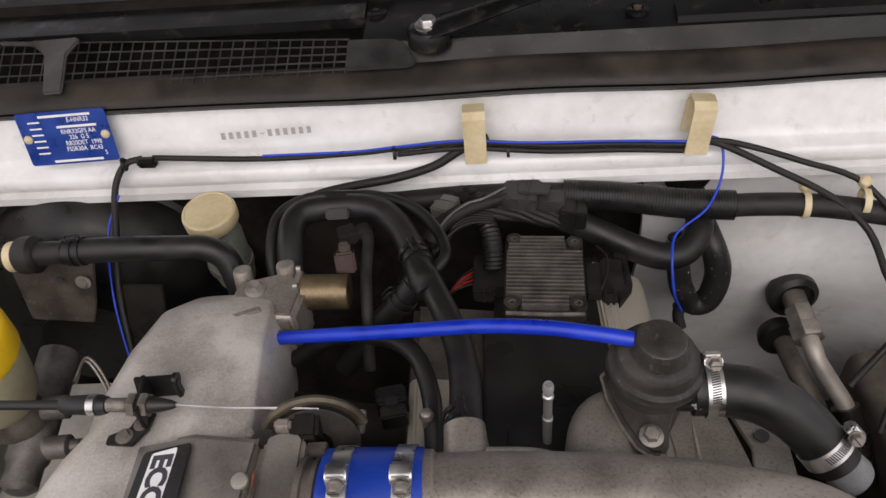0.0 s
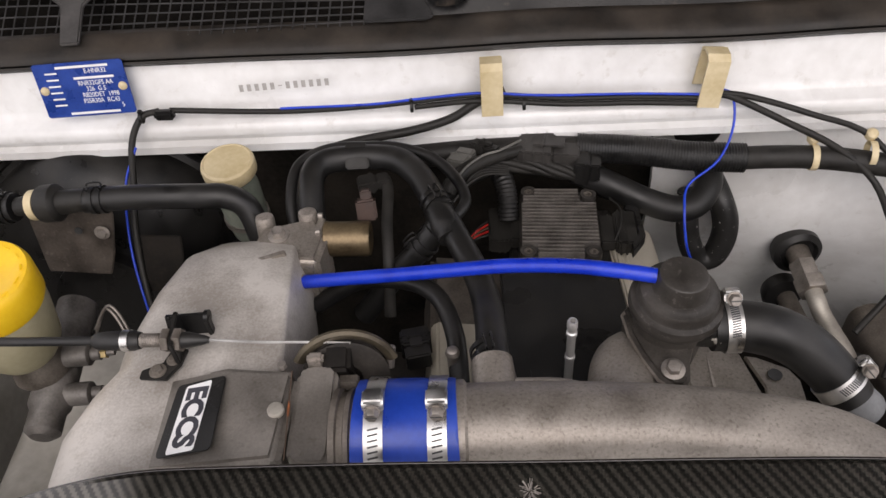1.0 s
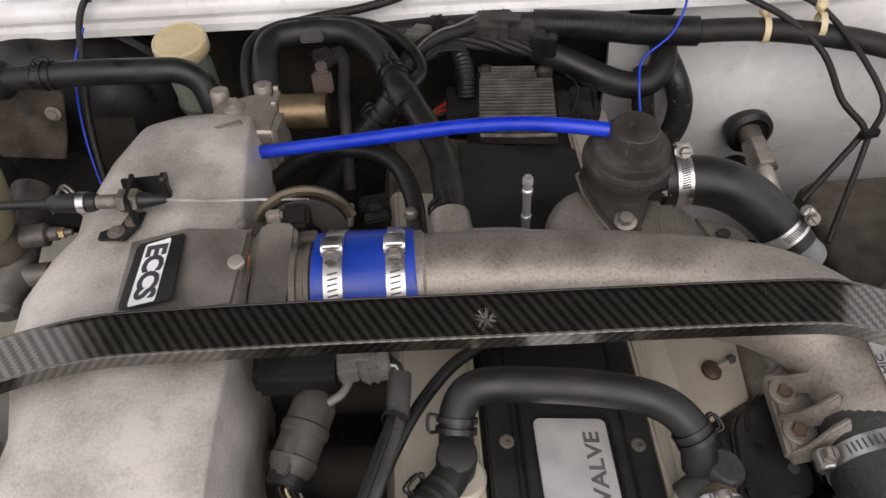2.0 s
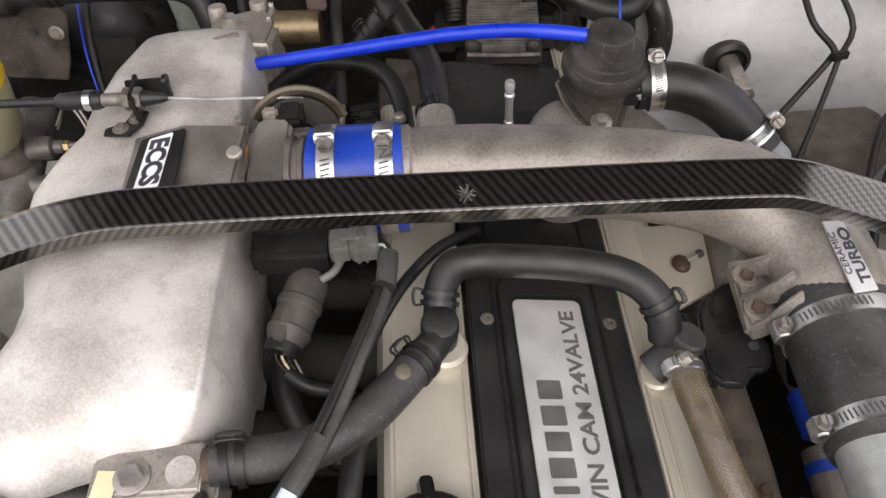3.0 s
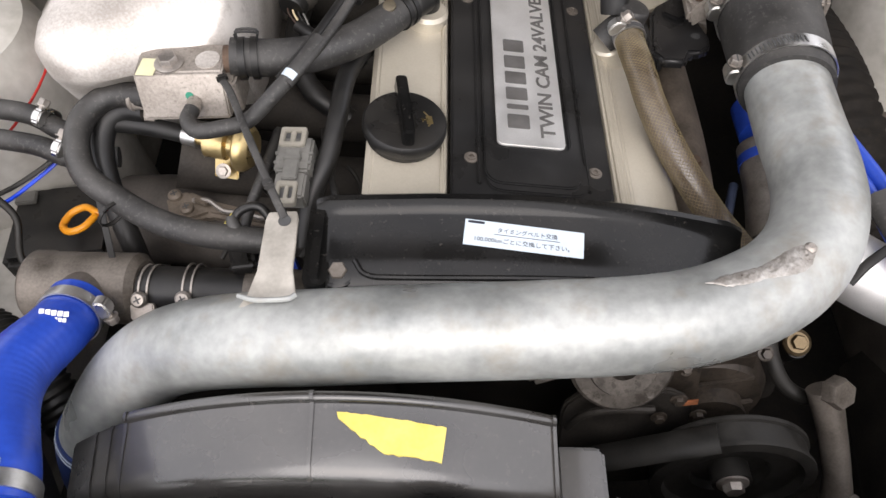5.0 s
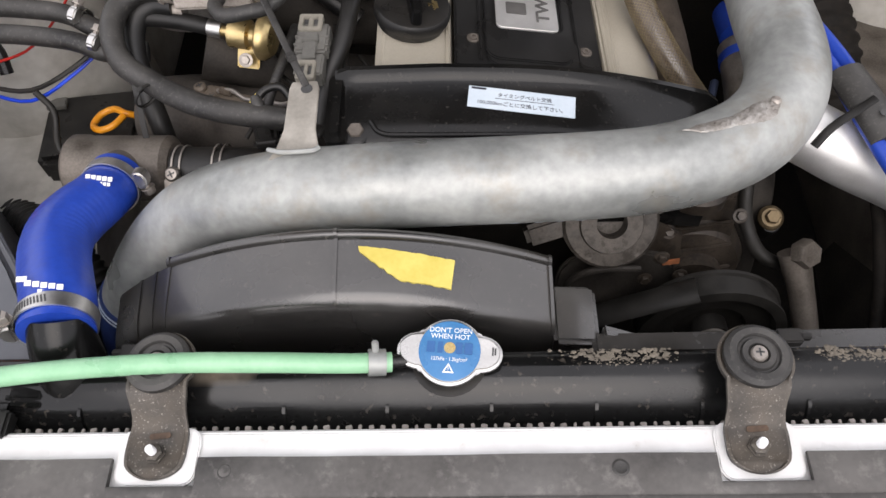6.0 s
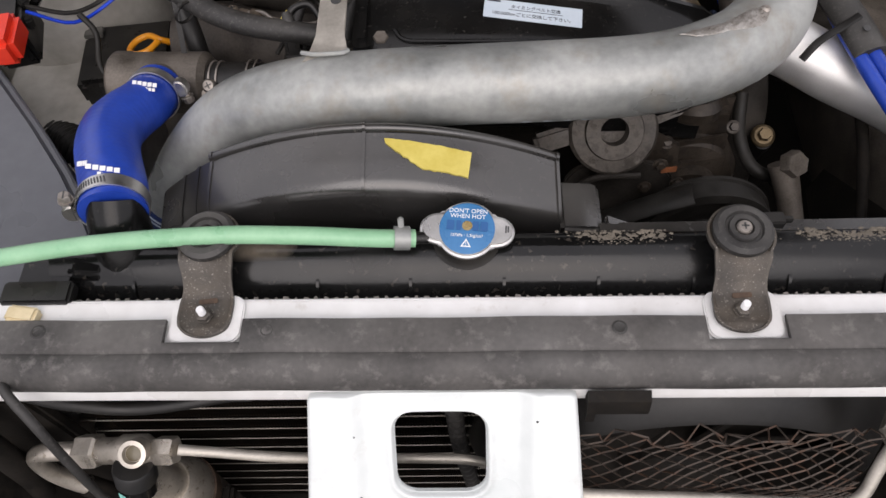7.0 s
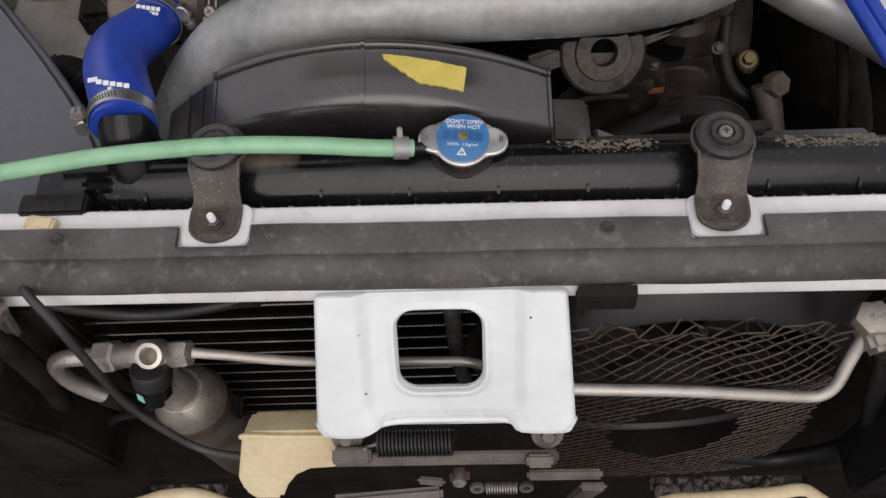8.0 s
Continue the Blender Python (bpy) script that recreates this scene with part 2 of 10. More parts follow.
orange_rust = surface("orange_rust", (0.10, 0.035, 0.012), (0.30, 0.10, 0.035), 0.8, 0.1, scale=180, fine=500, bump=0.3)
rubber = surface("black_rubber", (0.006, 0.006, 0.006), (0.014, 0.0135, 0.013), 0.44, scale=40, fine=500, bump=0.06, dust=DUST, dust_amount=0.05, spec=0.38)
rubber_dusty = surface("dusty_rubber", (0.011, 0.0105, 0.010), (0.028, 0.0265, 0.025), 0.6, scale=30, fine=300, bump=0.15, dust=(0.16, 0.152, 0.14), dust_amount=0.34, specks=(0.10, 0.095, 0.085), speck_amount=0.5, speck_scale=320.0, speck_cut=0.55, speck_soft=0.15)
tan_guide = surface("worn_tan_steel", (0.050, 0.041, 0.028), (0.135, 0.112, 0.076), 0.5, 0.4, scale=60, fine=400, bump=0.1)
rubber_flecked = surface("flecked_rubber", (0.008, 0.0078, 0.0075), (0.020, 0.019, 0.018), 0.5, scale=40, fine=400, bump=0.2, specks=(0.62, 0.60, 0.57), speck_amount=0.9, speck_scale=190.0, speck_cut=0.665, speck_soft=0.02)
worn_fins = surface("worn_fin_tips", (0.11, 0.10, 0.09), (0.30, 0.275, 0.25), 0.45, 0.6, scale=60, fine=500, bump=0.15)
grime_plug = surface("dusty_plug_plastic", (0.020, 0.0185, 0.017), (0.050, 0.046, 0.042), 0.5, scale=50, fine=400, bump=0.08)
grey_stub = surface("grey_stub_plastic", (0.12, 0.125, 0.13), (0.21, 0.215, 0.22), 0.5, scale=50, fine=400, bump=0.06)
seal_rubber = surface("chalky_rubber", (0.018, 0.0172, 0.0165), (0.080, 0.075, 0.070), 0.7, scale=16, fine=240, bump=0.25, mottle=0.45, dust=(0.22, 0.21, 0.20), dust_amount=0.40, specks=(0.19, 0.18, 0.168), speck_amount=0.50, speck_scale=85.0, speck_cut=0.545, speck_soft=0.16)
strap_paint = surface("gritty_strap", (0.034, 0.031, 0.028), (0.084, 0.075, 0.064), 0.55, 0.2, scale=45, fine=420, bump=0.35, dust=(0.17, 0.13, 0.09), dust_amount=0.45, specks=(0.34, 0.31, 0.27), speck_amount=0.8, speck_scale=700.0, speck_cut=0.60)
plastic = surface("black_plastic", (0.006, 0.006, 0.006), (0.014, 0.0135, 0.013), 0.36, spec=0.32, scale=35, fine=600, bump=0.06, dust=DUST, dust_amount=0.07, specks=(0.10, 0.09, 0.08), speck_amount=0.35, speck_scale=500.0, speck_cut=0.63)
cowl_black = surface("weathered_cowl", (0.005, 0.005, 0.0052), (0.013, 0.0128, 0.0125), 0.32, scale=18, fine=300, bump=0.06, spec=0.22, specks=(0.11, 0.085, 0.065), speck_amount=0.35, speck_scale=60.0, speck_cut=0.58, speck_soft=0.15)
# Black cowl plastic in lighter greys: reflected sky is put into the colour.
grille_grey = surface("sheen_grille", (0.022, 0.0215, 0.0215), (0.055, 0.053, 0.052), 0.45, scale=40, fine=300, bump=0.06)
cowl_grey = surface("sheen_cowl_plastic", (0.040, 0.038, 0.037), (0.085, 0.080, 0.077), 0.45, scale=30, fine=300, bump=0.08)
edge_rubber = surface("streaky_rubber", (0.010, 0.0095, 0.009), (0.030, 0.026, 0.022), 0.5, scale=26, fine=260, bump=0.12, spec=0.25, dust=(0.13, 0.10, 0.075), dust_amount=0.35)
gloss_black = surface("gloss_black_plastic", (0.003, 0.003, 0.003), (0.007, 0.007, 0.007), 0.18, scale=20, fine=500, bump=0.04, dust=DUST, dust_amount=0.03, rough_spread=0.10, spec=0.28, specks=(0.09, 0.08, 0.07), speck_amount=0.3, speck_scale=300.0, speck_cut=0.62)
grain_black = surface("grained_black_plastic", (0.007, 0.007, 0.0072), (0.016, 0.016, 0.0162), 0.36, scale=20, fine=1400, bump=0.3, dust=DUST, dust_amount=0.04, spec=0.32, specks=(0.15, 0.14, 0.13), speck_amount=0.5, speck_scale=800.0, speck_cut=0.64)
bracket_black = surface("moulded_black_paint", (0.007, 0.007, 0.0075), (0.016, 0.016, 0.017), 0.34, scale=30, fine=400, bump=0.08, spec=0.45, dust=DUST, dust_amount=0.06)
shroud_black = surface("satin_black_plastic", (0.014, 0.0133, 0.0126), (0.030, 0.0287, 0.0274), 0.27, scale=12, fine=300, bump=0.05, dust=DUST, dust_amount=0.12, spec=0.75, coat=0.4, specks=(0.09, 0.08, 0.07), speck_amount=0.35, speck_scale=200.0, speck_cut=0.60)
grey_plastic = surface("grey_plastic", (0.09, 0.088, 0.08), (0.16, 0.155, 0.14), 0.5, scale=50, fine=400, bump=0.06)
# Dirt colour, near black and low in gloss to stand for recess shade too.
grime = surface("shaded_engine_grime", (0.006, 0.0054, 0.0048), (0.021, 0.018, 0.0152), 0.75, scale=30, fine=300, bump=0.3, spec=0.12, specks=(0.022, 0.018, 0.0135), speck_amount=0.5, speck_scale=120.0, speck_cut=0.55)
gold_paint = surface("champagne_paint", (0.42, 0.380, 0.305), (0.555, 0.510, 0.420), 0.42, 0.35, scale=14, fine=500, bump=0.05, mottle=0.6, coat=0.15)
brushed = surface("brushed_aluminium", (0.62, 0.61, 0.59), (0.78, 0.77, 0.75), 0.46, 0.75, scale=40, fine=900, bump=0.08, rough_spread=0.05)
faint_stamp = surface("faint_stamp", (0.30, 0.29, 0.27), (0.42, 0.40, 0.38), 0.5, scale=300, bump=0)
dusty_casting = surface("dusty_casting", (0.014, 0.0124, 0.011), (0.056, 0.049, 0.042), 0.7, 0.2, scale=30, fine=400, bump=0.3, spec=0.25)
module_grey = surface("oxidised_fins", (0.03, 0.027, 0.024), (0.085, 0.077, 0.069), 0.55, 0.5, scale=50, fine=500, bump=0.2)
tarnish = surface("tarnished_metal", (0.07, 0.05, 0.028), (0.22, 0.165, 0.095), 0.4, 0.7, scale=50, fine=400, bump=0.08)
tank_black = surface("dirty_tank_plastic", (0.004, 0.004, 0.004), (0.009, 0.009, 0.009), 0.15, scale=14, fine=400, bump=0.12, dust=(0.28, 0.235, 0.18), dust_amount=0.6, dust_cut=(0.60, 0.70), dust_slope=0.88, rough_spread=0.16, spec=0.36, specks=(0.14, 0.12, 0.10), speck_amount=0.30, speck_scale=160.0, speck_cut=0.61)
green_milky = surface("greenish_tank", (0.14, 0.16, 0.13), (0.26, 0.28, 0.23), 0.35, scale=30, bump=0.03)
stamp_grey = surface("etched_grey", (0.055, 0.052, 0.048), (0.10, 0.095, 0.09), 0.6, 0.0, scale=80, bump=0)
blue_silicone = surface("blue_silicone", (0.008, 0.034, 0.27), (0.018, 0.068, 0.45), 0.42, scale=25, fine=300, bump=0.06, coat=0.1)
blue_dark = surface("dark_blue_silicone", (0.010, 0.022, 0.085), (0.022, 0.042, 0.14), 0.45, scale=25, fine=300, bump=0.06)
blue_vacuum = surface("bright_blue_silicone", (0.002, 0.017, 0.34), (0.006, 0.042, 0.54), 0.38, scale=40, fine=400, bump=0.02, coat=0.1)
blue_wire = surface("blue_wire", (0.005, 0.03, 0.40), (0.01, 0.06, 0.60), 0.4, scale=60, bump=0)
red_wire = surface("red_wire", (0.40, 0.01, 0.01), (0.55, 0.03, 0.02), 0.4, scale=60, bump=0)
red_plastic = surface("red_plastic", (0.60, 0.02, 0.01), (0.75, 0.05, 0.02), 0.4, scale=40, bump=0.02)
wire_black = surface("black_wire", (0.010, 0.0095, 0.0085), (0.026, 0.024, 0.021), 0.55, scale=60, fine=400, bump=0.08, spec=0.3)
green_hose = surface("green_hose", (0.20, 0.42, 0.24), (0.30, 0.53, 0.33), 0.38, scale=40, fine=300, bump=0.02, coat=0.1)
yellow_cap = surface("yellow_plastic", (0.80, 0.47, 0.01), (0.90, 0.60, 0.02), 0.45, scale=30, fine=300, bump=0.1)
orange = surface("orange_plastic", (0.75, 0.28, 0.01), (0.85, 0.36, 0.03), 0.4, scale=40, bump=0.02)
cream = surface("aged_cream_plastic", (0.50, 0.40, 0.22), (0.68, 0.58, 0.38), 0.5, scale=25, fine=200, bump=0.05)
milky = surface("milky_plastic", (0.30, 0.27, 0.16), (0.42, 0.385, 0.26), 0.45, scale=18, fine=200, bump=0.04)
tape_yellow = surface("yellow_tape", (0.50, 0.40, 0.07), (0.64, 0.54, 0.14), 0.55, scale=60, fine=300, bump=0.2)
pale_sticker = surface("pale_sticker", (0.52, 0.50, 0.30), (0.64, 0.61, 0.40), 0.5, scale=60, bump=0.05)
label_white = surface("label_paper", (0.46, 0.53, 0.59), (0.55, 0.61, 0.66), 0.4, scale=20, bump=0.02)
ink = surface("printed_ink", (0.02, 0.02, 0.03), (0.05, 0.05, 0.06), 0.5, scale=60, bump=0)
white_ink = surface("white_print", (0.72, 0.72, 0.72), (0.85, 0.85, 0.85), 0.5, scale=60, bump=0)
plate_blue = surface("blue_plate", (0.008, 0.035, 0.22), (0.015, 0.06, 0.33), 0.35, 0.2, scale=50, bump=0.05)
cap_blue = surface("blue_decal", (0.03, 0.14, 0.32), (0.06, 0.21, 0.43), 0.35, scale=30, bump=0.02)
braid = surface("smoky_hose", (0.040, 0.029, 0.022), (0.092, 0.070, 0.054), 0.34, scale=30, fine=250, bump=0.05, coat=0.3)
braid_gold = surface("gold_braid", (0.075, 0.056, 0.028), (0.21, 0.165, 0.075), 0.5, scale=60, bump=0.0)
gravel = surface("gravel", (0.03, 0.027, 0.024), (0.17, 0.15, 0.13), 0.9, scale=20, fine=200, bump=0.4)
asphalt = surface("asphalt", (0.035, 0.034, 0.033), (0.085, 0.082, 0.078), 0.9, scale=12, fine=160, bump=0.5)
glass_dark = surface("tinted_glass", (0.004, 0.004, 0.005), (0.008, 0.008, 0.009), 0.06, scale=5, bump=0, spec=0.5, rough_spread=0.02)
alu_dull = surface("dull_aluminium", (0.40, 0.37, 0.32), (0.58, 0.545, 0.485), 0.5, 0.6, scale=50, fine=400, bump=0.12)
covering = surface("bulkhead_covering", (0.010, 0.009, 0.008), (0.05, 0.043, 0.035), 0.95, scale=18, fine=200, bump=0.3, spec=0.1)
stained_alloy = surface("stained_alloy", (0.20, 0.175, 0.145), (0.42, 0.385, 0.335), 0.5, 0.5, scale=45, fine=400, bump=0.15, specks=(0.09, 0.07, 0.05), speck_amount=0.5, speck_scale=120.0, speck_cut=0.54)
washer_tank = surface("smoked_tank", (0.06, 0.065, 0.075), (0.14, 0.145, 0.16), 0.35, scale=6, fine=100, bump=0.02, mottle=0.8)


def carbon_twill():
    """Lacquered carbon twill: tows of 1.4 mm in a two-by-two weave."""
    m = surface("carbon_twill", (0.012, 0.011, 0.010), (0.03, 0.028, 0.025), 0.24, 0.9, scale=60, bump=0, coat=1.0, rough_spread=0.03)
    nt = m.node_tree
    N, L = nt.nodes, nt.links
    b = N["Principled BSDF"]
    geo, sep = N.new("ShaderNodeNewGeometry"), N.new("ShaderNodeSeparateXYZ")
    L.new(geo.outputs["Position"], sep.inputs[0])

    def op(kind, a, c=None, d=None):
        n = N.new("ShaderNodeMath")
        n.operation = kind
        for k, v in enumerate((a, c, d)):
            if v is None:
                continue
            if isinstance(v, (int, float)):
                n.inputs[k].default_value = v
            else:
                L.new(v, n.inputs[k])
        return n.outputs[0]

    u = op("MULTIPLY", sep.outputs["X"], 600.0)
    v = op("MULTIPLY", op("SUBTRACT", sep.outputs["Y"], sep.outputs["Z"]), 520.0)
    s = op("MODULO", op("ADD", op("ADD", op("FLOOR", u), op("FLOOR", v)), 4000.0), 4.0)
    warp = op("LESS_THAN", s, 1.5)
    ramp = N.new("ShaderNodeMix")
    ramp.data_type = "RGBA"
    ramp.inputs["A"].default_value, ramp.inputs["B"].default_value = (0.036, 0.034, 0.029, 1), (0.115, 0.106, 0.089, 1)
    L.new(warp, ramp.inputs["Factor"])
    L.new(ramp.outputs["Result"], b.inputs["Base Color"])
    return m


carbon = carbon_twill()
lacquer = surface("lacquered_edge", (0.020, 0.017, 0.015), (0.045, 0.038, 0.033), 0.16, scale=60, fine=500, bump=0.05, spec=0.6, coat=0.8, rough_spread=0.08)

# ---- the car body and the ground ----
FW = pose(0, 0.6285, 0, 0, 0, -1.8)


def firewall():
    outline = [(0.040, 0.765), (0.020, 0.765), (0.009, 0.712), (0.004, 0.703), (-0.007, 0.700), (-0.012, 0.694), (-0.012, 0.687), (-0.006, 0.683),
               (-0.006, 0.679), (-0.013, 0.676), (-0.014, 0.668), (0.000, 0.664), (0.030, 0.662), (0.045, 0.70)]
    bm = extruded(outline, -0.76, 0.76, FW, 24)
    soften(bm, 0.0015, 2, 20)
    # Lower bulkhead, set back and dark brown below the white ledge.
    low = extruded([(0.0, 0.663), (0.030, 0.655), (0.040, 0.62), (0.041, 0.10), (0.055, 0.10), (0.055, 0.66)], -0.76, 0.76, FW, 12)
    solo("wall_bulkhead_lower", low, covering, "dark brown lower bulkhead below the ledge", "wall", kind="structure")
    solo("wall_firewall", bm, white_paint, "white painted steel firewall panel with a pressed ledge", "wall", kind="structure", angle=50)


def right_bulkhead():
    """White lower bulkhead that bulges out beside the strut tower."""
    bm = bmesh.new()
    loops = []
    for k in range(25):
        x = 0.165 + 0.42 * k / 24
        bulge = 0.03 * math.sin(min(1, max(0, (x - 0.165) / 0.2)) * math.pi / 2)
        y = 0.655 - bulge - 0.031 * x
        ring = []
        for z, dy in ((0.672, 0.004), (0.645, -0.002), (0.615, -0.010), (0.585, -0.0155), (0.555, -0.0165), (0.525, -0.0135), (0.49, -0.004), (0.45, 0.008), (0.36, 0.030), (0.25, 0.04)):
            side = max(0, x - 0.36)
            ring.append((x, y + dy - side * side * 3.5, z))
        ring += [(x, p[1] + 0.008, p[2]) for p in reversed(ring)]
        loops.append(ring)
    solo("wall_bulkhead_right", rings(bm, loops), white_paint, "white painted lower bulkhead with grime near its foot", "wall", kind="structure", angle=60)


def strut_tower(name, x, y, top, r, material, label):
    m = pose(x, y, 0)
    prof = [(r * 1.35, 0.28), (r * 1.28, 0.42), (r * 1.12, top - 0.06), (r * 1.02, top - 0.02), (r * 0.92, top), (r * 0.5, top + 0.004), (r * 0.42, top - 0.006), (0.001, top - 0.006)]
    solo(name, lathe(prof, m, 40), material, label, "strut tower", kind="structure", angle=40)


def side_panel(name, x, inner, material, label):
    s = 1 if x > 0 else -1
    outline = [(-0.42, 0.25), (0.64, 0.25), (0.66, 0.60), (0.70, 0.74), (0.1, 0.72), (-0.35, 0.63), (-0.42, 0.55)]
    bm = extruded(outline, x, x + s * 0.012)
    solo(name, bm, material, label, "panel", kind="structure")


firewall()
right_bulkhead()
strut_tower("strut_tower_right", 0.505, 0.30, 0.60, 0.105, dirty_white, "greyish white painted strut tower")
strut_tower("strut_tower_left", -0.485, 0.17, 0.615, 0.09, dirty_white, "greyish white painted strut tower")
side_panel("inner_fender_right", 0.56, 1, dirty_white, "dull white inner wing panel")
side_panel("inner_fender_left", -0.60, 1, dirty_white, "dull white inner wing panel")
for s, nm in ((1, "right"), (-1, "left")):
    bm = extruded([(0.12, 0.30), (0.12, 0.66), (0.118, 0.70), (-0.02, 0.745), (-0.03, 0.735), (0.10, 0.69), (0.108, 0.30)], -0.75, 0.76,
                  shape=lambda x, y, z, s=s: (s * (0.66 + y), x, z - 0.05 * max(0, -x)))
    solo("fender_" + nm, bm, white_paint, "white painted front wing with a rolled edge", "wing", kind="structure", angle=40)

# chassis rails along both sides, with drain holes
for s, nm, x in ((1, "right", 0.455), (-1, "left", -0.47)):
    bm = prism(rounded(0.13, 0.16, 0.02), 0.95, pose(x, 0.55, 0.38, 90, 0, 0))
    solo("chassis_rail_" + nm, bm, dirty_white if s < 0 else cast_dirty, "painted box section chassis rail in road grime", "chassis rail", kind="structure")

# ground with loose stones below the nose
bm = bmesh.new()
g = [bm.verts.new(p) for p in ((-400, -400, 0), (400, -400, 0), (400, 400, 0), (-400, 400, 0))]
bm.faces.new(g)
solo("ground", bm, asphalt, "dark worn asphalt ground", "ground", kind="structure")


def stones():
    rnd = random.Random(4)
    g = (1 + 5 ** 0.5) / 2
    base = [Vector(p).normalized() for p in ((-1, g, 0), (1, g, 0), (-1, -g, 0), (1, -g, 0), (0, -1, g), (0, 1, g), (0, -1, -g), (0, 1, -g), (g, 0, -1), (g, 0, 1), (-g, 0, -1), (-g, 0, 1))]
    tris = ((0, 11, 5), (0, 5, 1), (0, 1, 7), (0, 7, 10), (0, 10, 11), (1, 5, 9), (5, 11, 4), (11, 10, 2), (10, 7, 6), (7, 1, 8), (3, 9, 4), (3, 4, 2), (3, 2, 6), (3, 6, 8), (3, 8, 9), (4, 9, 5), (2, 4, 11), (6, 2, 10), (8, 6, 7), (9, 8, 1))
    bm = bmesh.new()
    for _ in range(5200):
        x, y, s = rnd.uniform(-0.6, 0.6), rnd.uniform(-0.56, -0.36), rnd.choice((0.002, 0.003, 0.004, 0.006, 0.009))
        s *= rnd.uniform(0.8, 1.3)
        m = pose(x, y, s * rnd.uniform(0.1, 0.6), rnd.uniform(0, 360), rnd.uniform(0, 360), rnd.uniform(0, 360)) @ Matrix.Diagonal((s, s * rnd.uniform(0.6, 1), s * rnd.uniform(0.5, 0.9), 1))
        vs = [bm.verts.new(m @ (p * rnd.uniform(0.75, 1.2))) for p in base]
        for a, b, c in tris:
            bm.faces.new((vs[a], vs[b], vs[c]))
    solo("loose_gravel", bm, gravel, "loose grey and brown gravel on the ground", "gravel", kind="stuff", angle=10)


stones()

# open bonnet over the cowl, hinged at the windscreen
bonnet = thing("bonnet", (0, 0.80, 0.87), "open white bonnet with a dark felt underside", "bonnet", turn=(-50, 0, 0))
part("lining", extruded([(-1.12, 0.0), (0.0, 0.0), (0.0, 0.012), (-1.12, 0.012)], -0.68, 0.68), liner, bonnet, "dark felt underside", local=True)
part("skin", extruded([(-1.14, 0.014), (0.0, 0.014), (0.0, 0.02), (-1.14, 0.02)], -0.72, 0.72), white_paint, bonnet, "white painted skin", local=True)

# engine block, head and gearbox tunnel: the dark mass under the covers
ENG = pose(0.047, 0.07, 0.634, -2.5, 9.4, 0)
engine = thing("engine_block", (0.047, 0.2, 0.2), "grimy dark cast iron engine block and head", "engine")
part("block", box(0.24, 0.62, 0.30, pose(0.05, 0.22, 0.20), 0.01), dusty_casting, engine)
part("head", box(0.235, 0.60, 0.085, ENG @ pose(0.0, 0.155, -0.115), 0.006), cast_dirty, engine)
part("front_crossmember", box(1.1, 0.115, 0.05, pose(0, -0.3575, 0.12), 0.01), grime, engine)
# Tray added to block light from below and keep the gaps dark.
part("light_block_tray", box(1.0, 1.15, 0.02, pose(0, 0.155, 0.18), 0.002), grime, engine)
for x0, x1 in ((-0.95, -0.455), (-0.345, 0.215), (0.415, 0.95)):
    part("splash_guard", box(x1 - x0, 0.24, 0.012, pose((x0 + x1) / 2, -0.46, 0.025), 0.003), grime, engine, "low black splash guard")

# ---- kinds of small things ----
def bolt_part(parent, p, axis=(0, 0, 1), r=0.005, h=0.004, material=None, name="bolt", washer=True, label=""):
    m = along(p, axis)
    bm = lathe([(r, 0), (r, h * 0.8), (r * 0.88, h)], m, 6)
    if washer:
        bm = join(bm, lathe([(r * 1.5, -h * 0.05), (r * 1.5, h * 0.2), (r * 1.3, h * 0.28)], m, 18))
    return part(name, bm, material or dull_steel, parent, label)


def socket_part(parent, p, axis=(0, 0, 1), r=0.005, h=0.003, name="screw"):
    """A round recessed screw with a washer."""
    m = along(p, axis)
    return part(name, lathe([(r * 1.5, -0.0005), (r * 1.5, h * 0.4), (r, h * 0.5), (r, h), (r * 0.55, h), (r * 0.5, h * 0.2), (0.0005, h * 0.2)], m, 18), cast_dirty, parent)


def worm_clamp(p, axis, R, width=0.012, screw=(0, 0, 1), label="stainless worm drive hose clamp", flip=1):
    """A worm drive clamp round a hose: band, slots, housing and screw. screw: the side on which its housing sits."""
    m = along(p, axis, screw)
    c = thing("hose_clamp", p, label, "hose clamp", "hose clamps")
    w = width / 2
    part("band", lathe([(R, -w), (R + 0.0011, -w), (R + 0.0011, w), (R, w)], m, 40, caps=False), steel, c)
    for k in range(-2, 14):
        a = flip * radians(26 + k * 5.0)
        if k < 0:
            continue
        mm = m @ pose((R + 0.0010) * math.sin(a), (R + 0.0010) * math.cos(a), 0, 0, 0, -math.degrees(a))
        part("slot", box(0.0011, 0.0008, width * 0.55, mm @ pose(0, 0, -width * 0.275, 0, 0, 0) @ pose(0, 0, 0, 0, 12, 0), 0), slot_dark, c)
    hm = m @ pose(0, R + 0.0008, 0)
    hou = prism([(-0.0080, 0), (0.0080, 0), (0.0074, 0.0050), (0.0050, 0.0084), (0.0, 0.0094), (-0.0050, 0.0084), (-0.0074, 0.0050)], width * 1.12, hm @ pose(0, 0, -width * 0.56), 0.0014)
    part("housing", hou, steel, c)
    sm = hm @ pose(flip * 0.006, 0.0044, 0, 0, flip * 90, 0)
    scr = join(lathe([(0.0028, 0), (0.0028, 0.003), (0.0046, 0.003), (0.0046, 0.0078), (0.0040, 0.0088)], sm, 6), lathe([(0.0056, 0.0026), (0.0056, 0.0036)], sm, 18))
    part("screw", scr, dull_steel, c)
    part("screw_slot", box(0.0075, 0.0011, 0.0003, sm @ pose(0, 0, 0.0087), 0), slot_dark, c)
    return c


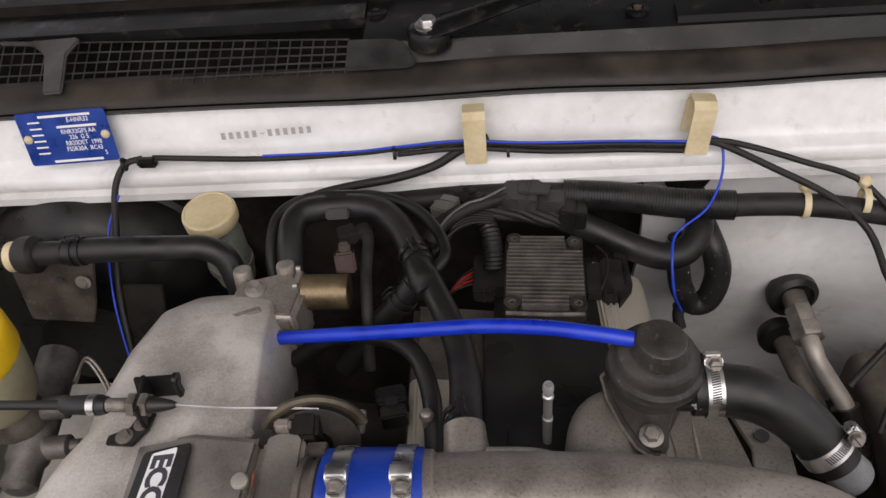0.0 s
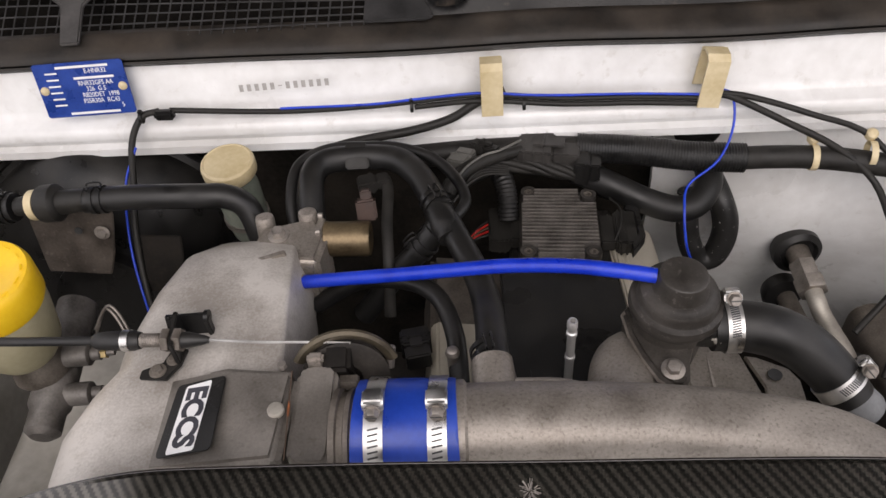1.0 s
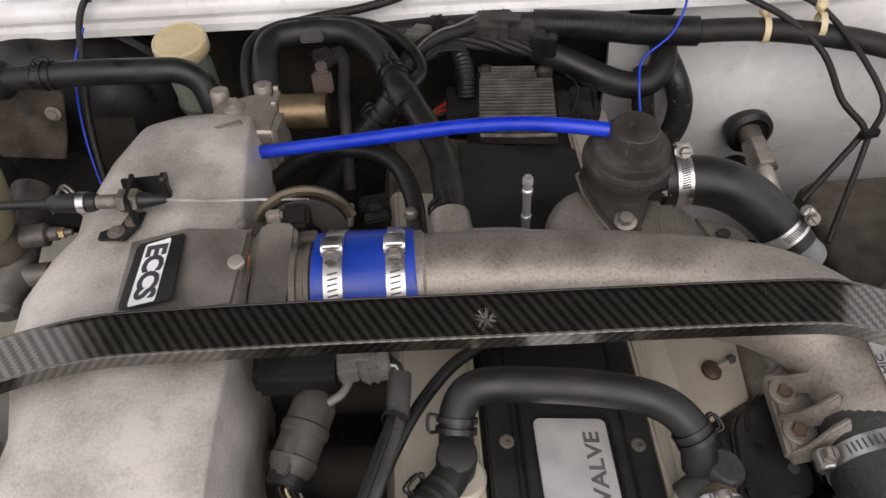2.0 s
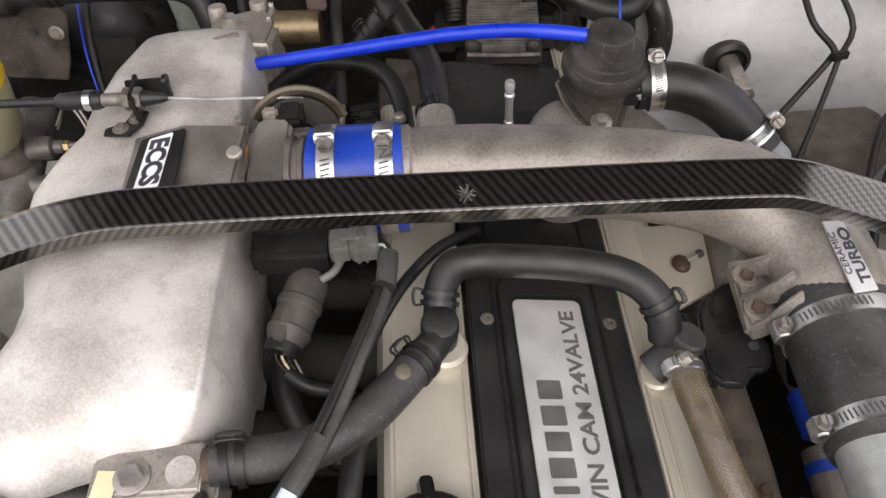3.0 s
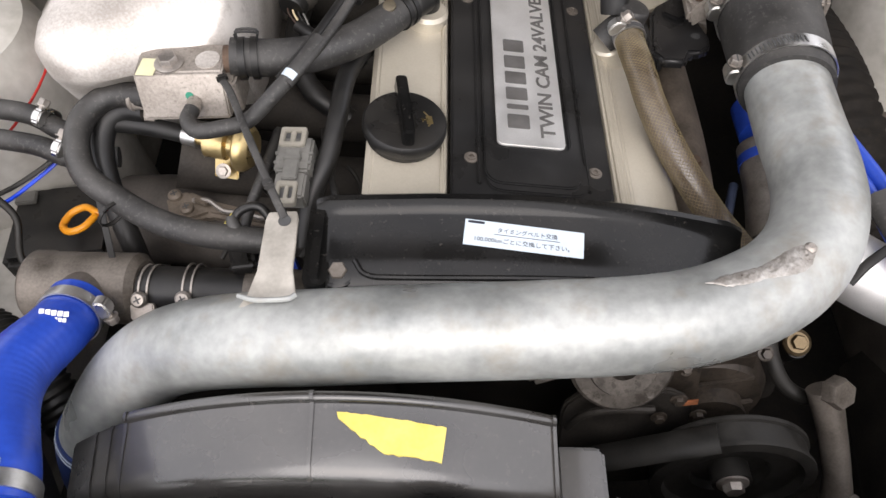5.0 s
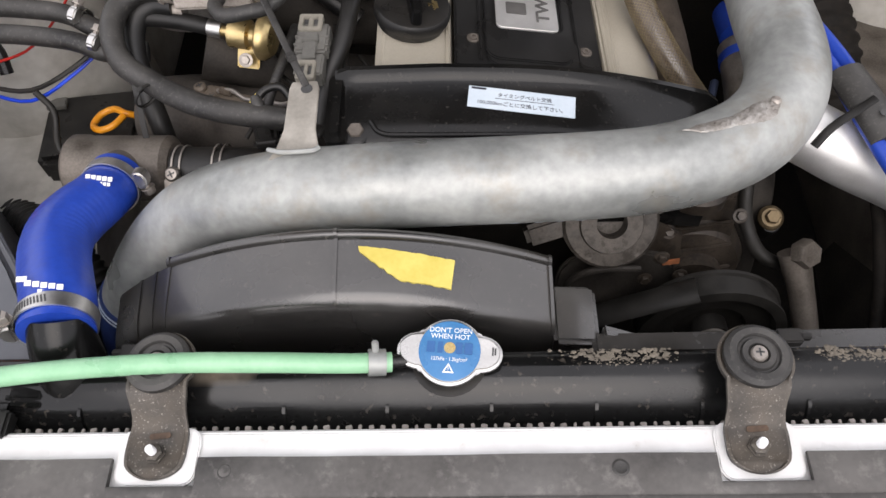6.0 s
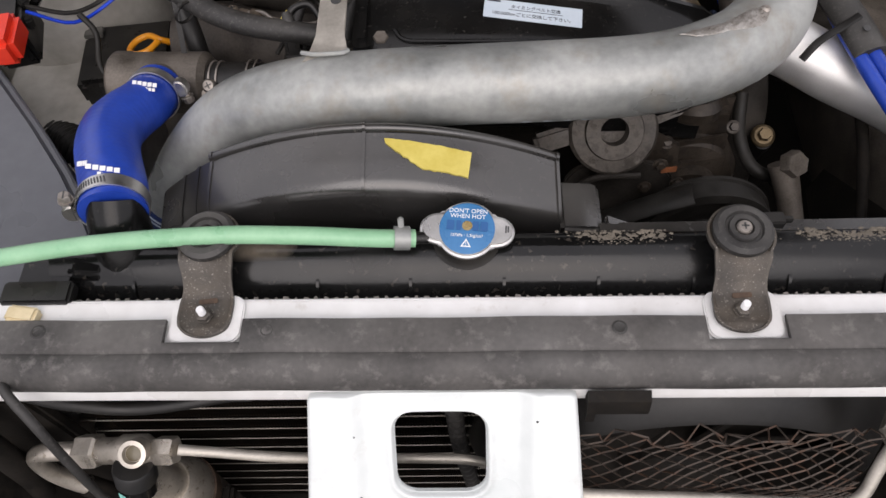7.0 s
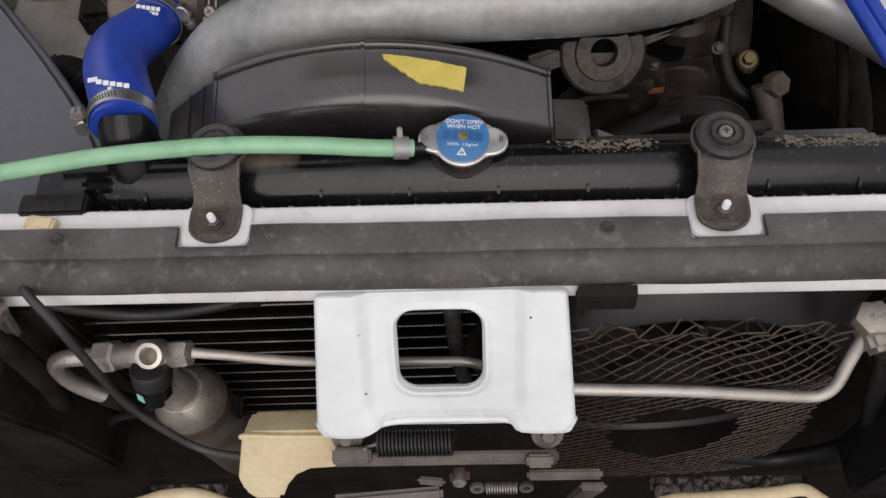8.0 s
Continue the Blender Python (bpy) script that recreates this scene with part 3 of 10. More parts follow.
def spring_clamp(p, axis, R, width=0.012, ears=(0, 0, 1)):
    """A black spring band clamp with two upright ears."""
    m = along(p, axis, ears)
    c = thing("spring_clamp", p, "black spring steel hose clamp with wire ears", "hose clamp", "spring clamps")
    w = width / 2
    part("band", join(lathe([(R, -w), (R + 0.0012, -w), (R + 0.0012, -w * 0.3), (R, -w * 0.3)], m, 28, caps=False),
                      lathe([(R, w * 0.3), (R + 0.0012, w * 0.3), (R + 0.0012, w), (R, w)], m, 28, caps=False)), plastic, c)
    for s in (-1, 1):
        q = [m @ Vector(v) for v in ((s * 0.002, R, -w), (s * 0.003, R + 0.0055, -w), (s * 0.003, R + 0.006, w), (s * 0.002, R, w))]
        part("ear", tube(q, 0.0009, 6, 3), plastic, c)
    return c


def hose(name, pts, r, material, label, category="hose", seg=14, group="", **kw):
    return solo(name, tube(pts, r, seg, **kw), material, label, category, group, angle=60)


def tie(p, axis, R, tail=(0, 0, 1), material=None, label="black nylon cable tie round a wire bundle"):
    m = along(p, axis, tail)
    c = thing("cable_tie", p, label, "cable tie", "cable ties")
    part("strap", lathe([(R, -0.0014), (R + 0.001, -0.0014), (R + 0.001, 0.0014), (R, 0.0014)], m, 16, caps=False), material or plastic, c)
    part("head", box(0.0045, 0.0035, 0.004, m @ pose(0, R + 0.001, -0.002), 0.0006), material or plastic, c)
    return c


def connector(at, size, turn, material, label, latch=True, ribs=3):
    """A wire connector: shell, latch and a ribbed boot."""
    c = thing("wire_connector", at, label, "connector", "wire connectors", turn)
    sx, sy, sz = size
    part("shell", box(sx, sy * 0.58, sz, pose(0, sy * 0.21, 0), 0.0018), material, c, local=True)
    part("plug", box(sx * 0.86, sy * 0.42, sz * 0.82, pose(0, -sy * 0.29, sz * 0.09), 0.0015), material, c, local=True)
    if latch:
        part("latch", join(box(sx * 0.42, sy * 0.5, 0.0025, pose(0, 0.0, sz), 0.0008), box(sx * 0.5, 0.003, 0.004, pose(0, sy * 0.1, sz), 0.0006)), material, c, local=True)
    for k in range(ribs):
        part("rib", box(sx * 1.06, 0.0022, sz * 1.04, pose(0, sy * (0.06 + 0.16 * k), -sz * 0.02), 0.0006), material, c, local=True)
    return c

# ---- cowl and windscreen foot ----
def cowl():
    c = thing("cowl_panel", (0, 0.70, 0.78), "black plastic cowl panel with a grille below the windscreen", "cowl panel")
    prof = [(0.040, 0.770), (0.046, 0.780), (0.058, 0.796), (0.085, 0.800), (0.135, 0.806), (0.150, 0.835), (0.165, 0.84), (0.165, 0.83), (0.14, 0.79), (0.03, 0.765)]
    part("panel_right", extruded(prof, -0.115, 0.76, FW, 20), cowl_black, c)
    prof2 = [(0.090, 0.806), (0.135, 0.812), (0.150, 0.835), (0.165, 0.84), (0.165, 0.83), (0.14, 0.79), (0.09, 0.795)]
    part("panel_left", extruded(prof2, -0.76, -0.115, FW, 20), cowl_black, c)
    part("crossbar", prism([(-0.009, -0.032), (0.010, -0.032), (0.011, 0.012), (0.022, 0.026), (0.020, 0.031), (-0.030, 0.031), (-0.060, 0.034), (-0.060, 0.030), (-0.026, 0.026), (-0.012, 0.014)], 0.005, FW @ pose(-0.424, 0.050, 0.792, 27, 0, 4), 0.0015), cowl_grey, c, "black crossbar lightened to grey for its sheen")
    # Duct walls in near black, so colour carries the shade under the grille.
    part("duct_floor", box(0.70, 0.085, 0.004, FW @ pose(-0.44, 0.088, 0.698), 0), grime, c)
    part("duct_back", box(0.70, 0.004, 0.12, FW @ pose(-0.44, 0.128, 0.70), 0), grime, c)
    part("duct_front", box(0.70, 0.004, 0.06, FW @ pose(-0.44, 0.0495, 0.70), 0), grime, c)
    # grille bars, a net of square holes, deeper towards the far side
    def net(x, k):
        u = min(1.3, max(0.0, (-0.13 - x) / 0.28))
        y0, y1, z0, z1 = 0.027 + 0.010 * u, 0.065 + 0.0165 * u, 0.787 - 0.007 * u, 0.797 + 0.004 * u
        return y0 + (y1 - y0) * k / 4, z0 + (z1 - z0) * k / 4
    for k in range(5):
        line = []
        for i in range(31):
            x = -0.76 + 0.02105 * i
            line.append(FW @ Vector((x, *net(x, k))))
        part("cross_wire", tube(line, 0.0009, 5, 1), grille_grey, c)
    for k in range(55):
        x = -0.7585 + 0.01166 * k
        part("grille_bar", tube([FW @ Vector((x, *net(x, -0.5))), FW @ Vector((x, *net(x, 4)))], 0.0008, 5, 1), grille_grey, c)
    part("grille_end", prism([(-0.1285, 0.0), (-0.070, 0.0), (-0.062, 0.004), (-0.064, 0.010), (-0.072, 0.030), (-0.080, 0.037), (-0.090, 0.0395), (-0.1285, 0.0405)], 0.0035, FW @ pose(0, 0.025, 0.7850, 14, 0, 0), 0.0012), grille_grey, c, "end of the grille lightened to grey for its sheen")
    # clip holes and scuffs
    for x, y in ((-0.105, 0.105), (0.150, 0.082), (-0.395, 0.102)):
        part("clip_boss", lathe([(0.011, 0), (0.011, 0.004), (0.009, 0.005), (0.006, 0.005), (0.005, 0.002), (0.0005, 0.002)], FW @ pose(x, y, 0.800), 20), cowl_black, c)
    part("clip_rust", lathe([(0.004, 0), (0.004, 0.0045), (0.002, 0.005)], FW @ pose(0.150, 0.082, 0.802), 12), rust, c, "rusty clip")
    part("step", extruded([(0.062, 0.796), (0.064, 0.803), (0.084, 0.806), (0.088, 0.800)], 0.185, 0.76, FW, 6), cowl_black, c)


cowl()


def seal():
    outline = [(0.016, 0.758), (0.010, 0.766), (0.013, 0.773), (0.024, 0.775), (0.030, 0.781), (0.040, 0.783), (0.047, 0.777), (0.045, 0.764), (0.03, 0.759)]
    wave = lambda x, y, z: (x, y + 0.001 * math.sin(x * 23), z + 0.0012 * math.sin(x * 17 + 1))
    c = thing("bonnet_seal", tuple(FW @ Vector((0, 0.03, 0.758))), "dusty black rubber bonnet seal along the firewall", "seal")
    bm = extruded(outline, -0.76, 0.76, FW, 48, wave)
    part("bulb", soften(bm, 0.0015, 1, 40), edge_rubber, c, angle=60)
    lip = extruded([(0.0165, 0.7575), (0.0085, 0.7645), (0.0075, 0.7625), (0.0150, 0.7555)], -0.76, 0.76, FW, 48, wave)
    part("lip", lip, edge_rubber, c, "thin rubber lip", angle=60)


seal()
bm = extruded([(0.165, 0.838), (0.60, 1.05), (0.60, 1.056), (0.160, 0.846)], -0.75, 0.75, FW, 1)
solo("windscreen", bm, glass_dark, "dark windscreen glass with a black edge", "windscreen", kind="structure")
bm = extruded([(0.140, 0.806), (0.170, 0.848), (0.176, 0.852), (0.182, 0.846), (0.165, 0.82)], -0.75, 0.75, FW, 1)
solo("windscreen_seal", bm, rubber, "black rubber strip at the windscreen foot", "seal", kind="structure", angle=60)


def wiper():
    w = thing("wiper_arm", (-0.047, 0.682, 0.80), "black painted wiper arm with a bare steel pivot nut", "wiper arm")
    part("pivot", lathe([(0.021, -0.004), (0.021, 0.008), (0.018, 0.013), (0.010, 0.014)], pose(-0.047, 0.682, 0.80), 28), cowl_black, w)
    part("arm", tube([(-0.047, 0.682, 0.81), (0.0, 0.684, 0.822), (0.05, 0.694, 0.831), (0.10, 0.704, 0.838), (0.155, 0.712, 0.842)], [0.020, 0.017, 0.014, 0.011, 0.009], 10, 4, (1.0, 0.32)), cowl_black, w)
    part("arm_rod", tube([(0.145, 0.712, 0.842), (0.30, 0.732, 0.852), (0.60, 0.76, 0.86)], 0.006, 8, 2, (1, 0.6)), cowl_black, w)
    part("knuckle", box(0.010, 0.028, 0.012, pose(0.087, 0.702, 0.832, 0, 0, 8), 0.002), cowl_black, w)
    bolt_part(w, (-0.047, 0.682, 0.814), (0, 0, 1), 0.0085, 0.008, steel, "pivot_nut")


wiper()

# ---- firewall fittings ----
def plate():
    """Blue identity plate with pale writing and two cream rivets."""
    c = thing("identity_plate", (-0.417, 0.645, 0.70), "blue metal identity plate with pale writing on the firewall", "plate")
    m = along((-0.4125, 0.6400, 0.7435), (0.03, -1, 0.21), (0, 0, 1))
    part("sheet", prism(rounded(0.090, 0.056, 0.003), 0.0012, m, 0.0003), plate_blue, c)
    up = m @ pose(0, 0, 0.0013)
    rows = [(0.004, 0.0235, 0.052, 0.0024)] + [(0.013, 0.0118, 0.040, 0.0024), (0.004, -0.0245, 0.050, 0.0024)]
    rows += [(-0.028, 0.018 - 0.0066 * k, 0.012, 0.0016) for k in range(6)]
    part("printed_bar", bars(rows, up, 0.0003), white_ink, c, "illegible pale print")
    for s, y, x in (("E-HNR32", 0.0178, 0.016), ("RNR32GFS AA", 0.0054, 0.013), ("326  G S", -0.0008, 0.012), ("RB20DET  1998", -0.0072, 0.015), ("FS5R30A  RC43", -0.0136, 0.014), ("5", -0.0200, 0.034)):
        part("print_line", letters(s, 0.0068, up @ pose(x, y * 0.98 + 0.001, 0), 0.0002, 0.82), white_ink, c)
    for x in (-0.039, 0.039):
        part("rivet", lathe([(0.0045, 0), (0.0042, 0.0015), (0.002, 0.0028), (0.0003, 0.003)], up @ pose(x, 0.001, 0), 14), cream, c, "cream plastic rivet")


plate()
# stamped number, kept as plain marks
m = along((-0.2125, 0.6345, 0.7375), (0.03, -1, 0.21), (0, 0, 1))
bm = bars([(-0.0425 + 0.0077 * k, 0.0, 0.0040 if k != 5 else 0.004, 0.0070 if k != 5 else 0.0010) for k in range(12)], m, 0.0005)
solo("stamped_marks", bm, faint_stamp, "row of grey stamped marks on the white firewall", "marking")


def fold_clip(x, lean, label):
    c = thing("wire_clip", (x, 0.620, 0.70), label, "clip", "cream wire clips")
    y = 0.6285 - 0.0314 * x
    m = pose(x, y - 0.005, 0.7065, 0, lean, 0) @ Matrix.Diagonal((1, 1, 0.82, 1))
    prof = [(0.010, 0.058), (0.004, 0.064), (-0.008, 0.064), (-0.0145, 0.058), (-0.0185, 0.0), (-0.0165, 0.0), (-0.0125, 0.056), (-0.008, 0.061), (0.004, 0.061), (0.008, 0.056)]
    bm = extruded(prof, -0.0105, 0.0105, m, 1)
    soften(bm, 0.0008, 2)
    part("strip", bm, cream, c)
    part("foot", box(0.021, 0.002, 0.05, m @ pose(0, 0.010, 0.01), 0.0005), cream, c)


fold_clip(-0.009, 0, "folded cream metal clip holding wires on the firewall")
fold_clip(0.197, 5, "folded cream metal clip, bent open, holding wires")

# wires along the firewall
run = [(-0.333, 0.633, 0.717), (-0.22, 0.627, 0.712), (-0.13, 0.624, 0.714), (-0.085, 0.622, 0.718), (-0.02, 0.616, 0.725), (0.06, 0.614, 0.717), (0.13, 0.612, 0.715), (0.19, 0.606, 0.714)]
hose("wire_loom", run, 0.0030, wire_black, "thin black wire loom clipped along the white firewall", "wire", 10)
hose("wire_loom", [(x, y - 0.002, z - 0.0055) for x, y, z in run[3:]], 0.0028, wire_black, "second thin black wire beside the loom", "wire", 10)
hose("blue_wire", [(-0.22, 0.627, 0.7155), (-0.13, 0.622, 0.7175), (-0.085, 0.620, 0.7215), (-0.02, 0.614, 0.7285), (0.02, 0.612, 0.725), (0.06, 0.611, 0.7225), (0.13, 0.609, 0.7205), (0.192, 0.603, 0.7195)], 0.0013, blue_wire, "thin bright blue wire lying on the black loom", "wire", 8)
hose("blue_wire", [(0.202, 0.612, 0.7185), (0.221, 0.609, 0.714), (0.222, 0.589, 0.69), (0.206, 0.566, 0.668), (0.178, 0.555, 0.648), (0.17, 0.53, 0.638), (0.172, 0.512, 0.61), (0.183, 0.516, 0.58)], 0.0013, blue_wire, "blue wire hanging down from the clip", "wire", 8)
hose("wire_loom", [(0.205, 0.606, 0.7165), (0.222, 0.604, 0.713), (0.267, 0.588, 0.695), (0.319, 0.569, 0.672), (0.354, 0.547, 0.645), (0.363, 0.504, 0.622), (0.384, 0.487, 0.602), (0.381, 0.48, 0.594), (0.359, 0.465, 0.575), (0.324, 0.441, 0.55)], 0.0034, wire_black, "black wire crossing to the inner wing", "wire", 10)
hose("wire_loom", [(0.205, 0.606, 0.7185), (0.237, 0.604, 0.713), (0.292, 0.589, 0.7), (0.356, 0.575, 0.675), (0.395, 0.496, 0.632), (0.388, 0.477, 0.592), (0.37, 0.446, 0.56), (0.342, 0.402, 0.53)], 0.0030, wire_black, "black wire crossing to the inner wing", "wire", 10)
solo("wire_guide", box(0.020, 0.008, 0.010, pose(0.387, 0.477, 0.595, 0, 0, 10), 0.002), plastic, "black clip holding two wires", "clip")
hose("wire_loom", [(0.004, 0.620, 0.726), (-0.024, 0.616, 0.716), (-0.050, 0.612, 0.702), (-0.089, 0.608, 0.693), (-0.135, 0.604, 0.689), (-0.169, 0.598, 0.685), (-0.195, 0.586, 0.678), (-0.204, 0.566, 0.664), (-0.205, 0.53, 0.635)], 0.0044, wire_black, "thicker black cable bending down behind the hoses", "cable", 12)
hose("wire_loom", [(-0.344, 0.633, 0.717), (-0.362, 0.628, 0.714), (-0.374, 0.612, 0.695), (-0.374, 0.58, 0.665), (-0.374, 0.545, 0.63), (-0.364, 0.50, 0.585), (-0.345, 0.46, 0.55)], 0.0034, wire_black, "black wire dropping beside the brake servo", "wire", 10)
hose("blue_wire", [(-0.370, 0.608, 0.692), (-0.382, 0.585, 0.668), (-0.383, 0.555, 0.638), (-0.376, 0.52, 0.605), (-0.357, 0.47, 0.56)], 0.0013, blue_wire, "thin blue wire beside the black one", "wire", 8)
bm = box(0.021, 0.010, 0.011, pose(-0.338, 0.628, 0.710, 0, 0, -2), 0.003)
solo("wire_sleeve", bm, plastic, "short black sleeve on the wire loom", "sleeve")
for p in ((-0.088, 0.620, 0.714), (0.022, 0.613, 0.714), (-0.362, 0.628, 0.714)):
    tie(p, (1, 0, 0), 0.0055)

# ---- brake servo, fluid tanks and heater pipe ----
def servo():
    c = thing("brake_servo", (-0.40, 0.52, 0.50), "large black painted brake servo drum on the firewall", "brake servo")
    m = along((-0.445, 0.640, 0.520), (0.05, -1, 0.12)) @ Matrix.Diagonal((1.22, 1.22, 1, 1))
    part("shell", lathe([(0.128, -0.02), (0.131, 0.0), (0.131, 0.006), (0.126, 0.010), (0.122, 0.03), (0.104, 0.055), (0.07, 0.07), (0.045, 0.075), (0.045, 0.09), (0.001, 0.09)], m, 56), plastic, c)
    part("rim", lathe([(0.133, 0.0), (0.136, 0.003), (0.133, 0.008), (0.129, 0.004)], m, 56, caps=False), plastic, c)


servo()


def small_tank():
    c = thing("fluid_tank", (-0.275, 0.575, 0.61), "small milky fluid tank with a cream screw cap", "fluid tank")
    m = pose(-0.2705, 0.584, 0.612, 6, 0, 0)
    part("body", lathe([(0.016, -0.03), (0.020, -0.02), (0.022, 0.0), (0.023, 0.045), (0.020, 0.06)], m, 24), green_milky, c)
    part("cap", lathe([(0.0252, 0.066), (0.0266, 0.068), (0.0268, 0.0775), (0.0260, 0.0805), (0.0236, 0.0820), (0.0228, 0.0812), (0.001, 0.0816)], m, 40), cream, c, "cream screw cap")
    part("band", lathe([(0.0225, 0.0), (0.024, 0.0), (0.024, 0.007), (0.0225, 0.007)], m, 24, caps=False), dull_steel, c)


small_tank()


def brake_tank():
    c = thing("brake_fluid_tank", (-0.425, 0.41, 0.57), "milky brake fluid tank with a bright yellow cap", "fluid tank")
    m = pose(-0.4415, 0.412, 0.606, 4, 4, 0)
    part("body", lathe([(0.018, 0.012), (0.028, 0.016), (0.035, 0.030), (0.040, 0.07), (0.041, 0.088)], m, 32), milky, c)
    cap = lathe([(0.0408, 0.085), (0.0422, 0.088), (0.0422, 0.112), (0.0408, 0.117), (0.039, 0.119), (0.03, 0.1185), (0.028, 0.1175), (0.001, 0.1175)], m, 48)
    part("cap", cap, yellow_cap, c, "bright yellow screw cap")
    part("raised_mark", join(*[box(0.006, 0.0015, 0.0008, m @ pose(0.034 * math.cos(a), 0.034 * math.sin(a), 0.1185, 0, 0, math.degrees(a) + 90), 0) for a in (0.3 + 0.42 * k for k in range(15))]), yellow_cap, c)
    cyl = thing("master_cylinder", (-0.42, 0.40, 0.53), "grey cast brake master cylinder below its tank", "master cylinder")
    sensor_grey = surface("oxidised_grey_iron", (0.09, 0.082, 0.074), (0.21, 0.195, 0.18), 0.5, 0.4, scale=50, fine=400, bump=0.2)
    part("barrel", lathe([(0.019, 0), (0.019, 0.11), (0.016, 0.115), (0.016, 0.135), (0.010, 0.14)], along((-0.432, 0.49, 0.590), (0.02, -1, -0.16)), 24), sensor_grey, cyl)
    part("neck", lathe([(0.026, 0), (0.024, 0.012), (0.018, 0.024)], pose(-0.4385, 0.412, 0.592), 24), cast_dirty, cyl)
    for y, z in ((0.418, 0.600), (0.392, 0.575)):
        part("union", lathe([(0.011, 0), (0.011, 0.022), (0.008, 0.024), (0.0065, 0.024), (0.0065, 0.032), (0.004, 0.034), (0.003, 0.045)], along((-0.415, y, z), (1, 0.05, 0.0)), 16), sensor_grey, cyl)
        part("brass_nut", lathe([(0.0055, 0.031), (0.0055, 0.038)], along((-0.415, y, z), (1, 0.05, 0.0)), 6), brass if y > 0.4 else steel, cyl)
    hose("brake_pipe", [(-0.375, 0.42, 0.566), (-0.35, 0.432, 0.57), (-0.32, 0.45, 0.56), (-0.28, 0.47, 0.52)], 0.0028, plastic, "thin black brake pipe", "pipe", 8)
    for d in (0, 0.004):
        hose("brake_pipe", [(-0.395, 0.445, 0.60 + d), (-0.378 + d, 0.452, 0.625 + d), (-0.362 + d, 0.435, 0.60), (-0.362, 0.415, 0.57), (-0.375, 0.40, 0.555)], 0.0015, dull_steel, "bent thin steel brake pipe", "pipe", 8)


brake_tank()


def heater_pipe():
    hose("heater_hose", [(-0.60, 0.522, 0.682), (-0.52, 0.52, 0.694), (-0.455, 0.516, 0.700)], 0.0135, rubber, "black rubber vacuum hose to the brake servo", "hose")
    hose("heater_hose", [(-0.385, 0.512, 0.706), (-0.34, 0.511, 0.708), (-0.28, 0.510, 0.706), (-0.256, 0.512, 0.702), (-0.240, 0.510, 0.690), (-0.232, 0.500, 0.668), (-0.228, 0.488, 0.64)], 0.0115, rubber, "black rubber hose bending down at the intake plenum", "hose")
    c = thing("check_valve", (-0.418, 0.513, 0.693), "dark grey plastic check valve joining two black hoses", "valve")
    m = along((-0.452, 0.5155, 0.7005), (1, -0.06, 0.11))
    part("body", lathe([(0.009, 0), (0.010, 0.016), (0.0125, 0.018), (0.0125, 0.024), (0.0165, 0.025), (0.0175, 0.028), (0.0175, 0.040), (0.0150, 0.043), (0.0115, 0.044), (0.010, 0.07)], m, 28), wire_black, c)
    part("ring", lathe([(0.0128, 0.0150), (0.0142, 0.0150), (0.0142, 0.0225), (0.0128, 0.0225)], m, 28, caps=False), cream, c, "pale ring")
    spring_clamp((-0.466, 0.5165, 0.699), (1, -0.06, 0.1), 0.0138)
    spring_clamp((-0.372, 0.512, 0.7065), (1, -0.02, 0.05), 0.0118)
    b = thing("hose_bracket", (-0.40, 0.515, 0.63), "grimy sheet steel bracket under the check valve", "bracket")
    brown_sheet = surface("grimy_brown_steel", (0.045, 0.036, 0.029), (0.125, 0.104, 0.086), 0.6, 0.3, scale=40, fine=400, bump=0.2, specks=(0.20, 0.17, 0.14), speck_amount=0.4, speck_scale=130.0, speck_cut=0.58)
    part("sheet", prism([(-0.050, -0.034), (0.012, -0.042), (0.022, -0.018), (0.034, 0.028), (0.030, 0.036), (-0.012, 0.040), (-0.018, 0.052), (-0.050, 0.054)], 0.003, pose(-0.415, 0.532, 0.640, 78, 0, 0), 0.001), brown_sheet, b)
    bolt_part(b, (-0.393, 0.524, 0.655), (0, -1, 0.2), 0.005, 0.004)
    part("hole", lathe([(0.004, 0), (0.004, 0.0006)], along((-0.418, 0.5285, 0.655), (0, -1, 0.2)), 12), slot_dark, b)
    part("tab", box(0.042, 0.003, 0.06, pose(-0.345, 0.507, 0.585, -25, 0, -6), 0.001), grime, b)


heater_pipe()

# ---- hoses and harness behind the engine ----
hose("coolant_hose", [(-0.178, 0.484, 0.668), (-0.181, 0.512, 0.686), (-0.181, 0.538, 0.698), (-0.172, 0.554, 0.701), (-0.150, 0.5595, 0.701), (-0.122, 0.559, 0.701), (-0.099, 0.551, 0.701), (-0.082, 0.530, 0.701), (-0.070, 0.504, 0.700), (-0.060, 0.479, 0.699)], 0.0122, rubber, "thick black heater hose arching over the back of the engine", "hose")
hose("coolant_hose", [(-0.056, 0.472, 0.696), (-0.046, 0.448, 0.692), (-0.035, 0.420, 0.689), (-0.027, 0.390, 0.688), (-0.024, 0.358, 0.689), (-0.024, 0.330, 0.690), (-0.0235, 0.312, 0.690)], [0.0112, 0.0112, 0.0115, 0.0118, 0.0122, 0.0126, 0.0130], rubber, "thick black hose running down to the alloy intake pipe", "hose")
hose("coolant_hose", [(-0.066, 0.466, 0.690), (-0.082, 0.462, 0.670), (-0.105, 0.458, 0.645), (-0.14, 0.45, 0.60)], 0.0106, rubber, "black branch hose going down to the engine block", "hose")
c = thing("hose_joiner", (-0.06, 0.468, 0.69), "black plastic tee joining three hoses", "hose joiner")
